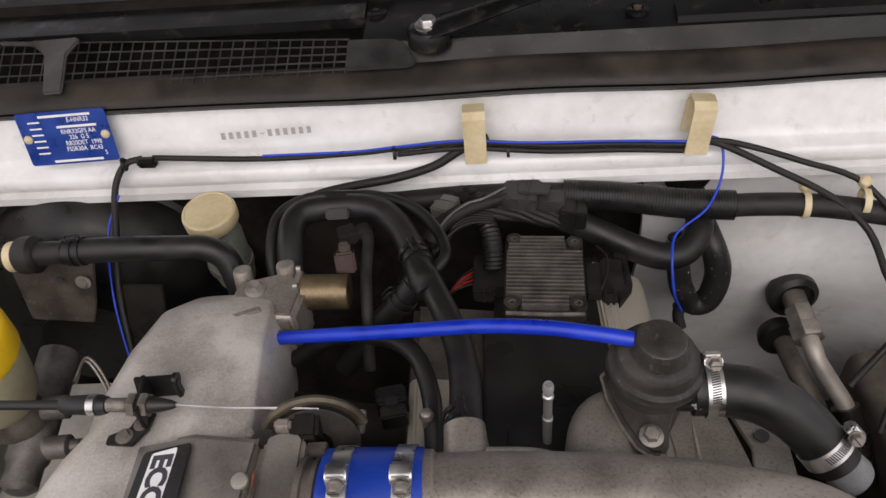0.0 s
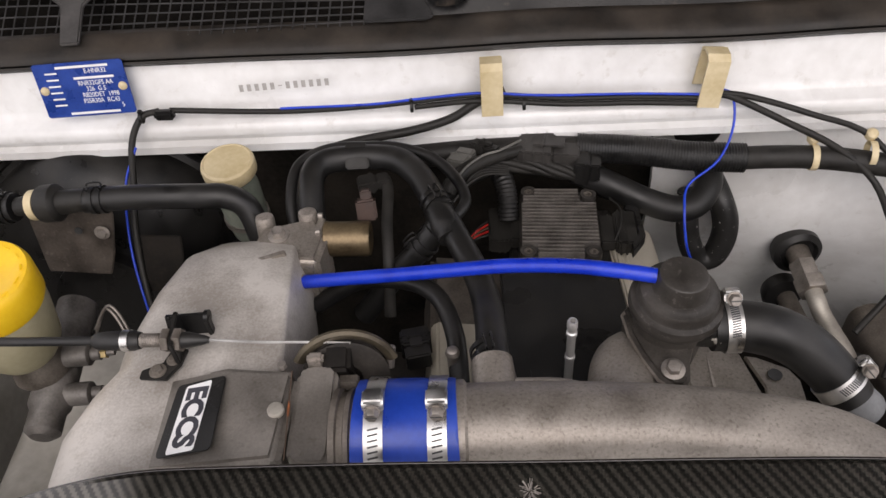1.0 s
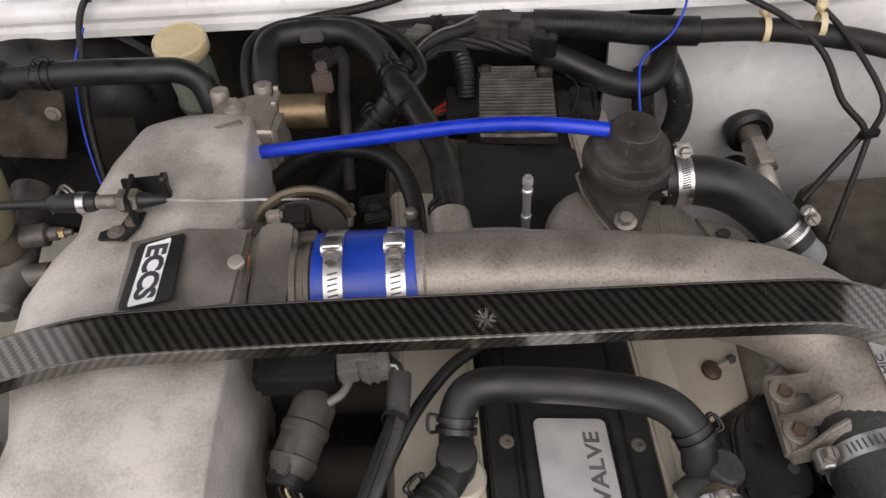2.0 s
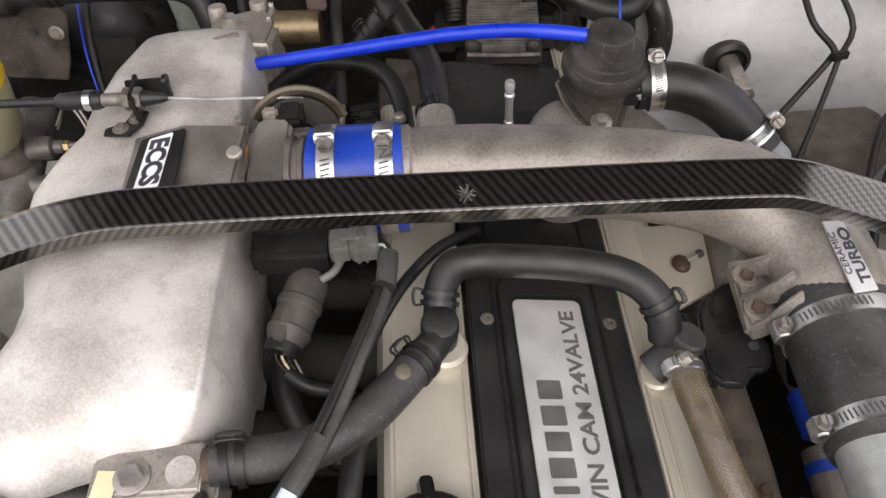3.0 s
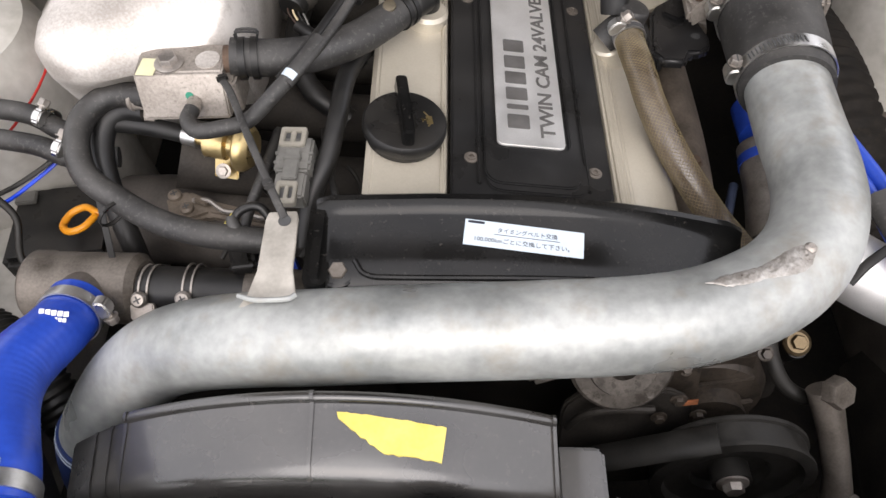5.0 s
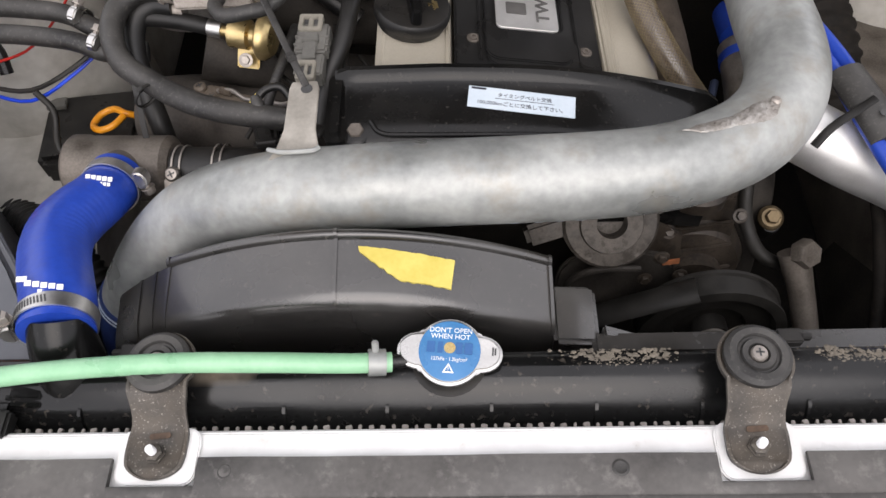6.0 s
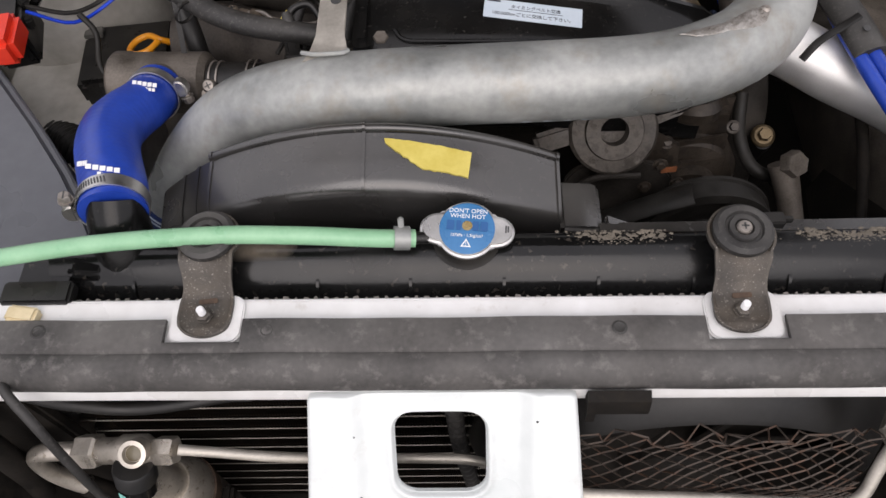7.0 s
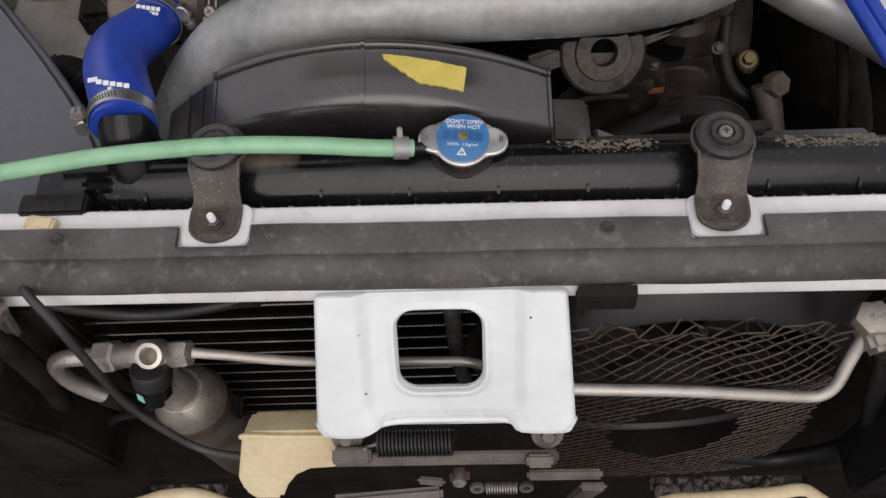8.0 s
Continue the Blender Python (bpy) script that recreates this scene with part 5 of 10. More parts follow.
def throttle_cable():
    c = thing("throttle_cable", (-0.27, 0.33, 0.70), "black throttle cable with a threaded adjuster and bare wire", "cable")
    part("sheath", tube([(-0.62, 0.36, 0.66), (-0.50, 0.345, 0.705), (-0.42, 0.338, 0.722), (-0.365, 0.334, 0.7245), (-0.335, 0.332, 0.7255), (-0.310, 0.331, 0.7255)], 0.0035, 12), rubber, c)
    m = along((-0.335, 0.332, 0.7255), (1, -0.045, 0.0)) @ pose(0, 0, 0.0216) @ Matrix.Diagonal((1, 1, 0.8, 1))
    part("boot", lathe([(0.0038, 0), (0.0062, 0.004), (0.0068, 0.012), (0.0075, 0.03)], m, 18), rubber, c)
    part("collar", lathe([(0.0080, 0.029), (0.0080, 0.036)], m, 20), steel, c, "bright steel collar")
    part("end_ring", lathe([(0.0072, 0.036), (0.0076, 0.039), (0.0062, 0.045)], m, 20), rubber, c)
    part("thread", lathe([(0.0046 + 0.0007 * (k % 2), 0.043 + 0.00095 * k) for k in range(34)], m, 14), dull_steel, c)
    for h in (0.066, 0.077):
        part("lock_nut", lathe([(0.0085, h), (0.009, h + 0.001), (0.009, h + 0.006), (0.0085, h + 0.007)], m, 6), cast_dirty, c)
    part("nose", lathe([(0.0062, 0.083), (0.0058, 0.090), (0.0035, 0.104), (0.0022, 0.108)], m, 16), rubber, c)
    part("wire", tube([m @ Vector((0, 0, 0.106)), (-0.19, 0.3235, 0.7245), (-0.145, 0.3225, 0.7225), (-0.125, 0.322, 0.7205)], 0.0011, 8), steel, c, "bare twisted steel wire")
    b = thing("cable_bracket", (-0.255, 0.33, 0.70), "black steel bracket carrying the throttle cable on the plenum", "bracket")
    part("foot", prism([(-0.278, 0.307), (-0.258, 0.305), (-0.250, 0.318), (-0.248, 0.332), (-0.260, 0.332), (-0.264, 0.320), (-0.278, 0.314)], 0.003, pose(0, 0, 0.7075), 0.0006), plastic, b)
    part("upright", box(0.0035, 0.032, 0.024, pose(-0.2535, 0.334, 0.7085, 0, 0, 6), 0.0008), plastic, b)
    part("back_plate", box(0.034, 0.003, 0.018, pose(-0.2500, 0.349, 0.706, -20, 0, 2), 0.0008), plastic, b)
    part("stop_arm", lathe([(0.0055, -0.0015), (0.0055, 0.0015)], along((-0.2345, 0.352, 0.722), (1, 0, 0)), 14), plastic, b)
    part("stop_stem", box(0.004, 0.007, 0.022, pose(-0.2345, 0.350, 0.702), 0.001), plastic, b)
    bolt_part(b, (-0.2655, 0.3125, 0.7105), (0, 0, 1), 0.0042, 0.0035, cast_dirty)
    bolt_part(b, (-0.2560, 0.322, 0.7105), (0, 0, 1), 0.0036, 0.0035, cast_dirty)


throttle_cable()


def idle_valve():
    c = thing("idle_valve", (-0.145, 0.475, 0.66), "cylindrical idle valve with a yellowish plated can", "valve")
    m = along((-0.178, 0.4755, 0.6775), (1, -0.03, -0.02))
    part("flange", prism(rounded(0.030, 0.030, 0.005), 0.006, m @ pose(0, 0, 0.006), 0.001), cast, c)
    part("can", lathe([(0.0135, 0.011), (0.0165, 0.013), (0.0158, 0.016), (0.0158, 0.050), (0.0150, 0.053), (0.010, 0.054)], m, 32), tarnish, c, "tarnished yellow metal can")
    part("plug", box(0.018, 0.014, 0.020, pose(-0.128, 0.494, 0.681, -25, 0, 8), 0.002), brown_plastic, c, "brown plastic plug")
    part("plug_clip", box(0.010, 0.010, 0.012, pose(-0.128, 0.502, 0.695, -25, 0, 8), 0.0015), brown_plastic, c)
    for y in (0.468, 0.489):
        part("screw", lathe([(0.003, 0), (0.003, 0.004)], along((-0.171, y, 0.695 - abs(y - 0.4785) * 0.2), (1, 0, 0)), 10), dull_steel, c)
    connector((-0.124, 0.534, 0.684), (0.016, 0.030, 0.013), (0, 0, 104), wire_black, "black plug above the idle valve", False, 1)


idle_valve()
hose("boost_hose", [(-0.1895, 0.4255, 0.6755), (-0.14, 0.4165, 0.687), (-0.098, 0.408, 0.6975), (-0.05, 0.399, 0.7095), (-0.008, 0.392, 0.7185), (0.035, 0.381, 0.727), (0.068, 0.371, 0.7305), (0.0985, 0.3635, 0.730)], 0.0058, blue_vacuum, "bright blue silicone vacuum hose between plenum and relief valve", "hose", 18)

# ---- alloy intake pipe ----
def intake_pipe():
    c = thing("intake_pipe", (0.10, 0.245, 0.62), "cast aluminium intake crossover pipe with mottled grain", "intake pipe")
    pts = [(-0.066, 0.2600, 0.6915), (-0.04, 0.2605, 0.6905), (0.0, 0.2610, 0.689), (0.05, 0.2610, 0.686), (0.10, 0.2590, 0.682), (0.15, 0.2530, 0.677), (0.196, 0.2410, 0.670), (0.231, 0.2150, 0.662), (0.2435, 0.180, 0.656), (0.244, 0.150, 0.650)]
    part("body", tube(pts, [0.036, 0.0362, 0.0360, 0.0350, 0.0345, 0.0350, 0.0370, 0.0375, 0.0365, 0.036], 40, 6), cast, c)
    part("end_bead", lathe([(0.036, -0.002), (0.039, 0.0), (0.039, 0.006), (0.0365, 0.008)], along((-0.052, 0.2600, 0.6908), (1, 0, -0.02)), 40), cast, c)
    part("nipple", lathe([(0.018, -0.015), (0.0165, 0.0), (0.0155, 0.012), (0.0150, 0.022)], along((-0.0235, 0.297, 0.6935), (-0.05, 0.9, 0.1)), 26), cast, c)
    part("spine", tube([(-0.01, 0.290, 0.7045), (0.02, 0.289, 0.7035), (0.04, 0.286, 0.70)], 0.006, 10, 4), cast, c)
    # foot with two bolts and three rising ribs
    part("foot", prism([(0.1845, 0.141), (0.203, 0.141), (0.206, 0.150), (0.238, 0.160), (0.238, 0.214), (0.206, 0.214), (0.187, 0.202)], 0.013, pose(0, 0, 0.6255), 0.003, 3), cast, c)
    for y, z in ((0.1865, 0.6395), (0.1575, 0.6395)):
        part("bolt_seat", lathe([(0.0105, -0.001), (0.0105, 0.0012), (0.0088, 0.0016), (0.0080, 0.0004)], pose(0.1960, y, z - 0.001), 22), cast, c)
        bolt_part(c, (0.1960, y, z - 0.001), (0, 0, 1), 0.0052, 0.004, rust, washer=False, label="rusty bolt")
    for y0, y1, y2 in ((0.200, 0.193, 0.186), (0.1690, 0.1650, 0.1620), (0.1425, 0.1420, 0.1440)):
        loops = []
        for x, y, z, w in ((0.1862, y0, 0.6395, 0.0024), (0.1945, y1, 0.6490, 0.0042), (0.2030, y2, 0.6635, 0.0070), (0.2120, y2 + 0.001, 0.6765, 0.0105)):
            loops.append([(x + 0.004, y - w, z - 0.016), (x, y - 0.0014, z), (x, y + 0.0014, z), (x + 0.004, y + w, z - 0.016)])
        bm = rings(bmesh.new(), loops)
        bmesh.ops.recalc_face_normals(bm, faces=bm.faces)
        part("web", soften(bm, 0.0010, 2, 25), cast, c)
    m = along((0.2425, 0.1610, 0.6905), (0.10, -0.14, 0.98), (-0.10, 1, 0.14))
    pl = part("badge", prism([(-0.0085, -0.0275), (0.0090, -0.0270), (0.0075, 0.0270), (-0.0078, 0.0275)], 0.0014, m, 0.0004), brushed, c, "silver lettered badge")
    part("upper_word", letters("TURBO", 0.0108, m @ pose(0.0035, 0, 0.0016, 0, 0, 90), 0.0002, 1.2, bold=0.0003), ink, pl)
    part("lower_word", letters("CERAMIC", 0.0068, m @ pose(-0.0055, 0.002, 0.0016, 0, 0, 90), 0.0002, 1.15), ink, pl)


intake_pipe()
hose("silicone_coupler", [(-0.118, 0.2625, 0.6905), (-0.112, 0.2622, 0.6905), (-0.086, 0.2612, 0.691), (-0.056, 0.260, 0.691), (-0.050, 0.260, 0.691)], [0.0398, 0.040, 0.0405, 0.0405, 0.040], blue_silicone, "short blue silicone hose on the throttle spout", "hose", 44)
worm_clamp((-0.1035, 0.262, 0.691), (1, -0.02, 0), 0.0403, 0.0125, (0, 0.02, 1), "stainless worm clamp on the blue hose", -1)
worm_clamp((-0.0625, 0.2605, 0.691), (1, -0.02, 0), 0.0408, 0.0125, (0, 0.02, 1), "stainless worm clamp on the blue hose", -1)

# ---- relief valve and its hose ----
def relief_valve():
    c = thing("relief_valve", (0.115, 0.355, 0.67), "black plastic pressure relief valve on a cast base", "valve")
    valve_dark = surface("scuffed_dark_metal", (0.035, 0.031, 0.027), (0.11, 0.098, 0.085), 0.5, 0.3, scale=50, fine=500, bump=0.2, specks=(0.22, 0.20, 0.18), speck_amount=0.5, speck_scale=300.0, speck_cut=0.62)
    ring_dark = surface("scuffed_ring_plastic", (0.020, 0.0178, 0.0156), (0.060, 0.053, 0.046), 0.45, 0.1, scale=40, fine=400, bump=0.12, specks=(0.16, 0.145, 0.13), speck_amount=0.4, speck_scale=180.0, speck_cut=0.60)
    m = pose(0.1150, 0.3600, 0.6925, 3, 2, 0) @ Matrix.Diagonal((0.89, 0.89, 0.86, 1))
    part("dome", lathe([(0.030, -0.004), (0.0345, 0.0), (0.0350, 0.006), (0.0385, 0.0075), (0.0396, 0.0105), (0.0396, 0.0155), (0.0384, 0.0185), (0.0345, 0.0200), (0.0335, 0.0215), (0.0333, 0.0280), (0.0318, 0.0310), (0.0268, 0.0325), (0.0235, 0.0345)], m, 60), ring_dark, c, "scuffed dark ringed body")
    part("cap", lathe([(0.0262, 0.0325), (0.0232, 0.0345), (0.0222, 0.0385), (0.0205, 0.0480), (0.0196, 0.0508), (0.0182, 0.0518), (0.001, 0.0526)], m, 48), ring_dark, c, "worn dark cap")
    part("body", lathe([(0.027, -0.075), (0.0300, -0.030), (0.0325, -0.010), (0.0335, 0.0)], m, 40), valve_dark, c, "brownish scuffed lower body")
    part("outlet", tube([(0.122, 0.352, 0.686), (0.138, 0.349, 0.688), (0.152, 0.3475, 0.688)], [0.0165, 0.0165, 0.0160], 24), plastic, c)
    part("chipped_lug", box(0.009, 0.010, 0.007, pose(0.1415, 0.3345, 0.6870, 0, 12, -10), 0.0025, 3), alu_dull, c, "bare chipped metal lug")
    bolt_part(c, (0.1065, 0.3140, 0.6825), (0, -0.2, 1), 0.0058, 0.0062, dull_steel, washer=True, label="bare steel hexagon bolt")
    flange = [(0.0800, 0.372), (0.0818, 0.350), (0.0880, 0.328), (0.0960, 0.309), (0.1045, 0.3005), (0.1130, 0.2990), (0.1180, 0.307), (0.1210, 0.322), (0.1280, 0.340), (0.130, 0.372), (0.110, 0.385), (0.090, 0.383)]
    part("neck_web", prism(flange, 0.052, pose(0, 0, 0.630), 0.003, 2), valve_dark, c, "flat scuffed flange")
    part("gasket_edge", prism([(x - 0.0016 * (x < 0.11), y - 0.0008) for x, y in flange], 0.0022, pose(0, 0, 0.6762), 0.0006), cast, c, "pale flaking gasket edge")
    part("pipe_foot", tube([(0.074, 0.262, 0.654), (0.075, 0.292, 0.653), (0.077, 0.322, 0.650), (0.083, 0.343, 0.645), (0.097, 0.357, 0.637)], [0.030, 0.030, 0.0290, 0.0285, 0.027], 36), cast, c, "cast branch of the intake pipe", angle=60)


relief_valve()
hose("bypass_hose", [(0.141, 0.348, 0.688), (0.156, 0.3475, 0.688), (0.172, 0.346, 0.687), (0.191, 0.342, 0.683), (0.210, 0.3345, 0.674), (0.226, 0.324, 0.662), (0.238, 0.314, 0.649), (0.2435, 0.309, 0.643)], [0.0190, 0.0192, 0.0196, 0.0198, 0.0196, 0.0190, 0.0182, 0.0178], rubber, "thick black rubber bypass hose", "hose", 32)
worm_clamp((0.1555, 0.3475, 0.688), (1, -0.06, 0.05), 0.0197, 0.0115, (-0.1, 0.55, 1.0), "stainless worm clamp on the bypass hose", -1)
worm_clamp((0.2345, 0.3170, 0.6530), (0.62, -0.52, -0.60), 0.0186, 0.0115, (0.66, 0.10, 0.60), "stainless worm clamp on the bypass hose", -1)
solo("hose_stub", lathe([(0.0160, 0), (0.0163, 0.020), (0.0150, 0.0235), (0.0125, 0.0240), (0.0120, 0.020), (0.001, 0.020)], along((0.2405, 0.3115, 0.6465), (0.70, -0.36, -0.62)), 30), grey_stub, "grey pipe stub below the bypass hose", "pipe stub")
hose("lower_pipe", [(0.262, 0.285, 0.622), (0.272, 0.26, 0.59), (0.28, 0.22, 0.54), (0.29, 0.18, 0.48)], 0.016, grime, "dark pipe below the bypass hose", "pipe")
c = thing("stud", (0.037, 0.348, 0.62), "bare steel nipple standing on the engine", "stud")
part("shaft", lathe([(0.0036, 0), (0.0036, 0.030), (0.0042, 0.031), (0.0042, 0.034), (0.0034, 0.035), (0.0034, 0.058), (0.0043, 0.060), (0.0043, 0.063), (0.0033, 0.064), (0.0033, 0.068), (0.0042, 0.069), (0.0042, 0.074), (0.0034, 0.076), (0.0024, 0.076), (0.0022, 0.070)], pose(0.037, 0.348, 0.626), 16), brushed, c)
c = thing("stud", (-0.052, 0.350, 0.60), "grey metal pipe stub beside the hoses", "stud")
part("shaft", lathe([(0.0045, 0), (0.0045, 0.065), (0.0058, 0.068), (0.0045, 0.072), (0.003, 0.073)], pose(-0.0545, 0.345, 0.605), 14), dull_steel, c)
connector((-0.085, 0.372, 0.635), (0.024, 0.030, 0.022), (0, 0, 10), plastic, "black sensor plug behind the throttle", True, 2)

brown_beige = surface("scorched_beige_paint", (0.16, 0.135, 0.11), (0.34, 0.30, 0.25), 0.5, 0.2, scale=25, fine=300, bump=0.15, specks=(0.08, 0.06, 0.045), speck_amount=0.5, speck_scale=120.0, speck_cut=0.58)
c = thing("engine_plate", (0.17, 0.225, 0.59), "pale painted plate with a rusty wing screw beside the rocker cover", "plate")
part("sheet", prism([(0.116, 0.178), (0.150, 0.186), (0.187, 0.204), (0.193, 0.272), (0.116, 0.272)], 0.006, pose(0, 0, 0.594), 0.001), gold_paint, c)
part("rolled_edge", tube([(0.203, 0.180, 0.582), (0.206, 0.215, 0.586), (0.210, 0.275, 0.586)], 0.0155, 22), brown_beige, c, "brownish bare rolled edge")
m = pose(0.1655, 0.2285, 0.600, 0, 0, 10)
part("screw_head", lathe([(0.0075, 0.0), (0.0085, 0.0015), (0.0080, 0.004), (0.005, 0.006), (0.001, 0.0065)], m @ Matrix.Diagonal((0.85, 1.0, 1, 1)), 20), brown_plastic, c, "rusty brown screw head")
part("stem", tube([(0.1705, 0.2300, 0.604), (0.1765, 0.2325, 0.6050), (0.1800, 0.2345, 0.6055)], [0.0024, 0.0016, 0.0016], 10), alu_dull, c)
part("knob", lathe([(0.002, -0.0015), (0.0036, 0.0), (0.0036, 0.003), (0.002, 0.0045)], along((0.1800, 0.2345, 0.6055), (1, 0.4, 0.2)), 12), slot_dark, c)

# ---- carbon brace ----
def brace():
    c = thing("strut_brace", (0, 0.195, 0.72), "lacquered carbon fibre strut brace across the engine bay", "strut brace")
    pts = [(-0.52, 0.158, 0.672), (-0.40, 0.178, 0.702), (-0.325, 0.190, 0.722), (-0.285, 0.196, 0.731), (-0.245, 0.200, 0.7355), (-0.20, 0.2005, 0.7365), (-0.10, 0.199, 0.7365), (0.0, 0.196, 0.7365), (0.10, 0.193, 0.737), (0.178, 0.190, 0.737), (0.205, 0.187, 0.736), (0.235, 0.180, 0.729), (0.28, 0.170, 0.715), (0.36, 0.15, 0.69), (0.47, 0.13, 0.66)]
    line, _ = smooth_path(pts, 5)
    prof = [(-0.0148, -0.0085), (-0.0133, -0.0100), (0.0125, -0.0095), (0.0140, -0.0075), (0.0140, 0.0062), (0.0122, 0.0086), (0.0095, 0.0086), (-0.0137, 0.0033), (-0.0148, 0.0020)]
    loops = []
    for i, p in enumerate(line):
        t = (line[min(i + 1, len(line) - 1)] - line[max(i - 1, 0)]).normalized()
        side = Vector((0, 0, 1)).cross(t).normalized()
        up = t.cross(side)
        loops.append([p + side * a + up * b for a, b in prof])
    bm = rings(bmesh.new(), loops)
    bmesh.ops.recalc_face_normals(bm, faces=bm.faces)
    part("tube", bm, carbon, c, angle=12)
    def edge(a, b):
        q = []
        for i, p in enumerate(line):
            t = (line[min(i + 1, len(line) - 1)] - line[max(i - 1, 0)]).normalized()
            side = Vector((0, 0, 1)).cross(t).normalized()
            q.append(p + side * a + t.cross(side) * b)
        return q
    part("rear_lip", tube(edge(0.0128, 0.0066), 0.0019, 8, 1), lacquer, c, "glossy rolled lip")
    # Fine gloss tube added to draw the highlight along the front crease.
    part("crease_highlight", tube(edge(-0.0139, 0.0026), 0.0007, 6, 1), lacquer, c)
    spot = along((-0.0085, 0.1925, 0.7416), (0, -0.22, 0.97))
    rnd = random.Random(8)
    scratches = []
    for k in range(70):
        a, far, near = rnd.uniform(0, 2 * math.pi), rnd.uniform(0.003, 0.0072), rnd.uniform(0.0, 0.003)
        scratches.append(box(far - near, 0.00035, 0.0004, spot @ pose(0, 0, rnd.uniform(-0.0001, 0.0002), 0, 0, math.degrees(a)) @ pose((far + near) / 2, 0, 0, 0, 0, rnd.uniform(-14, 14)), 0))
    tagged(part("worn_spot", join(*scratches), dull_steel, c, "scuffed pale resin spot"), kind="stuff")
    for x, y, z, s in ((0.475, 0.13, 0.655, 1), (-0.52, 0.158, 0.668, -1)):
        part("end_bracket", join(box(0.06, 0.05, 0.005, pose(x, y, z - 0.008), 0.001), box(0.10, 0.11, 0.005, pose(x + s * 0.03, y + 0.02, z - 0.045), 0.002), box(0.05, 0.005, 0.045, pose(x + s * 0.01, y + 0.02, z - 0.045), 0.001)), zinc, c, "plated steel end bracket")


brace()

# ---- rocker covers ----
def rocker_covers():
    c = thing("rocker_cover", tuple(ENG.translation), "champagne painted cast rocker covers beside the coil cover", "rocker cover")
    def run(prof, y0, y1):
        loops = [[ENG @ Vector((x, y, z)) for x, z in prof] for y in (y0, y1)]
        bm = rings(bmesh.new(), loops)
        bmesh.ops.recalc_face_normals(bm, faces=bm.faces)
        return soften(bm, 0.0018, 2, 25)
    part("left_cover", run([(-0.119, -0.085), (-0.119, -0.008), (-0.114, -0.003), (-0.0605, -0.003), (-0.0605, -0.085)], -0.138, 0.34), gold_paint, c)
    part("right_cover", run([(0.0575, -0.003), (0.0700, -0.003), (0.0725, -0.006), (0.074, -0.008), (0.092, -0.010), (0.112, -0.020), (0.122, -0.036), (0.126, -0.085), (0.0575, -0.085)], -0.138, 0.50), gold_paint, c)
    part("ridge", run([(0.0585, -0.0035), (0.0605, 0.0005), (0.0640, 0.0005), (0.0665, -0.0035)], -0.13, 0.50), gold_paint, c)
    part("ridge", run([(-0.0665, -0.0035), (-0.0645, 0.0003), (-0.0625, 0.0003), (-0.0605, -0.0035)], -0.13, 0.30), gold_paint, c)
    part("spigot", lathe([(0.0175, -0.006), (0.0175, 0.006), (0.015, 0.009), (0.012, 0.009)], ENG @ pose(-0.0790, 0.0665, 0.0), 28), gold_paint, c, "pale machined spigot")
    part("spigot", lathe([(0.014, -0.02), (0.014, 0.004), (0.012, 0.006)], ENG @ pose(0.0735, 0.0500, 0.0, 0, -20, 0), 24), gold_paint, c, "pale machined spigot")


rocker_covers()


def coil_cover():
    c = thing("coil_cover", tuple(ENG @ Vector((0, 0, 0.002))), "black grained plastic coil cover with a metal name plate", "engine cover")
    part("panel", prism([(-0.0590, -0.128), (0.0565, -0.128), (0.0575, 0.30), (0.057, 0.405), (-0.056, 0.405), (-0.0575, 0.30)], 0.006, ENG @ pose(0, 0, -0.003), 0.0015), grain_black, c)
    step = frame_plate(rounded(0.070, 0.245, 0.012, 4, -0.0005, 0.008), rounded(0.0555, 0.1935, 0.007, 4, -0.0005, 0.0165), 0.0045, ENG @ pose(0, 0, 0.0025), 0.001)
    part("raised_frame", step, grain_black, c)
    part("recess", box(0.057, 0.196, 0.001, ENG @ pose(-0.0005, 0.0165, 0.0026), 0), grain_black, c)
    part("lower_pad", prism(rounded(0.074, 0.038, 0.012, 4, 0.002, -0.101), 0.0025, ENG @ pose(0, 0, 0.0025), 0.001), grain_black, c)
    for x in (-0.0485, 0.0485):
        part("edge_rib", box(0.003, 0.40, 0.003, ENG @ pose(x * 0.80, 0.085, 0.0025), 0.001), grain_black, c)
    pm = ENG @ pose(-0.0005, 0.0165, 0.0036)
    pl = part("name_plate", prism(rounded(0.0505, 0.1865, 0.005), 0.0025, pm, 0.0006), brushed, c, "brushed metal name plate")
    up = pm @ pose(0, 0, 0.0026)
    # brand mark as plain etched blocks
    for y, h in ((-0.0690, 0.0145), (-0.0535, 0.0050), (-0.0390, 0.0135), (-0.0210, 0.0135), (-0.0025, 0.0145), (0.0170, 0.0145)):
        part("mark_block", prism(rounded(0.0165, h, 0.0012, 3, -0.0085, y), 0.0003, up), stamp_grey, pl, "dark etched block of the maker's mark")
    part("etched_lettering", letters("TWIN CAM 24VALVE", 0.0150, up @ pose(0.0135, -0.0005, 0.0002, 0, 0, 90), 0.0002, 1.20, bold=0.0003), stamp_grey, pl)
    for x, y, z in ((0.002, 0.163, 0.638), (0.091, 0.161, 0.621), (0.004, -0.020, 0.646), (0.092, -0.025, 0.633)):
        q = ENG.inverted() @ Vector((x, y, z))
        socket_part(c, ENG @ Vector((q.x, q.y, 0.0030)), ENG.to_3x3() @ Vector((0, 0, 1)), 0.0034, 0.0025)


coil_cover()


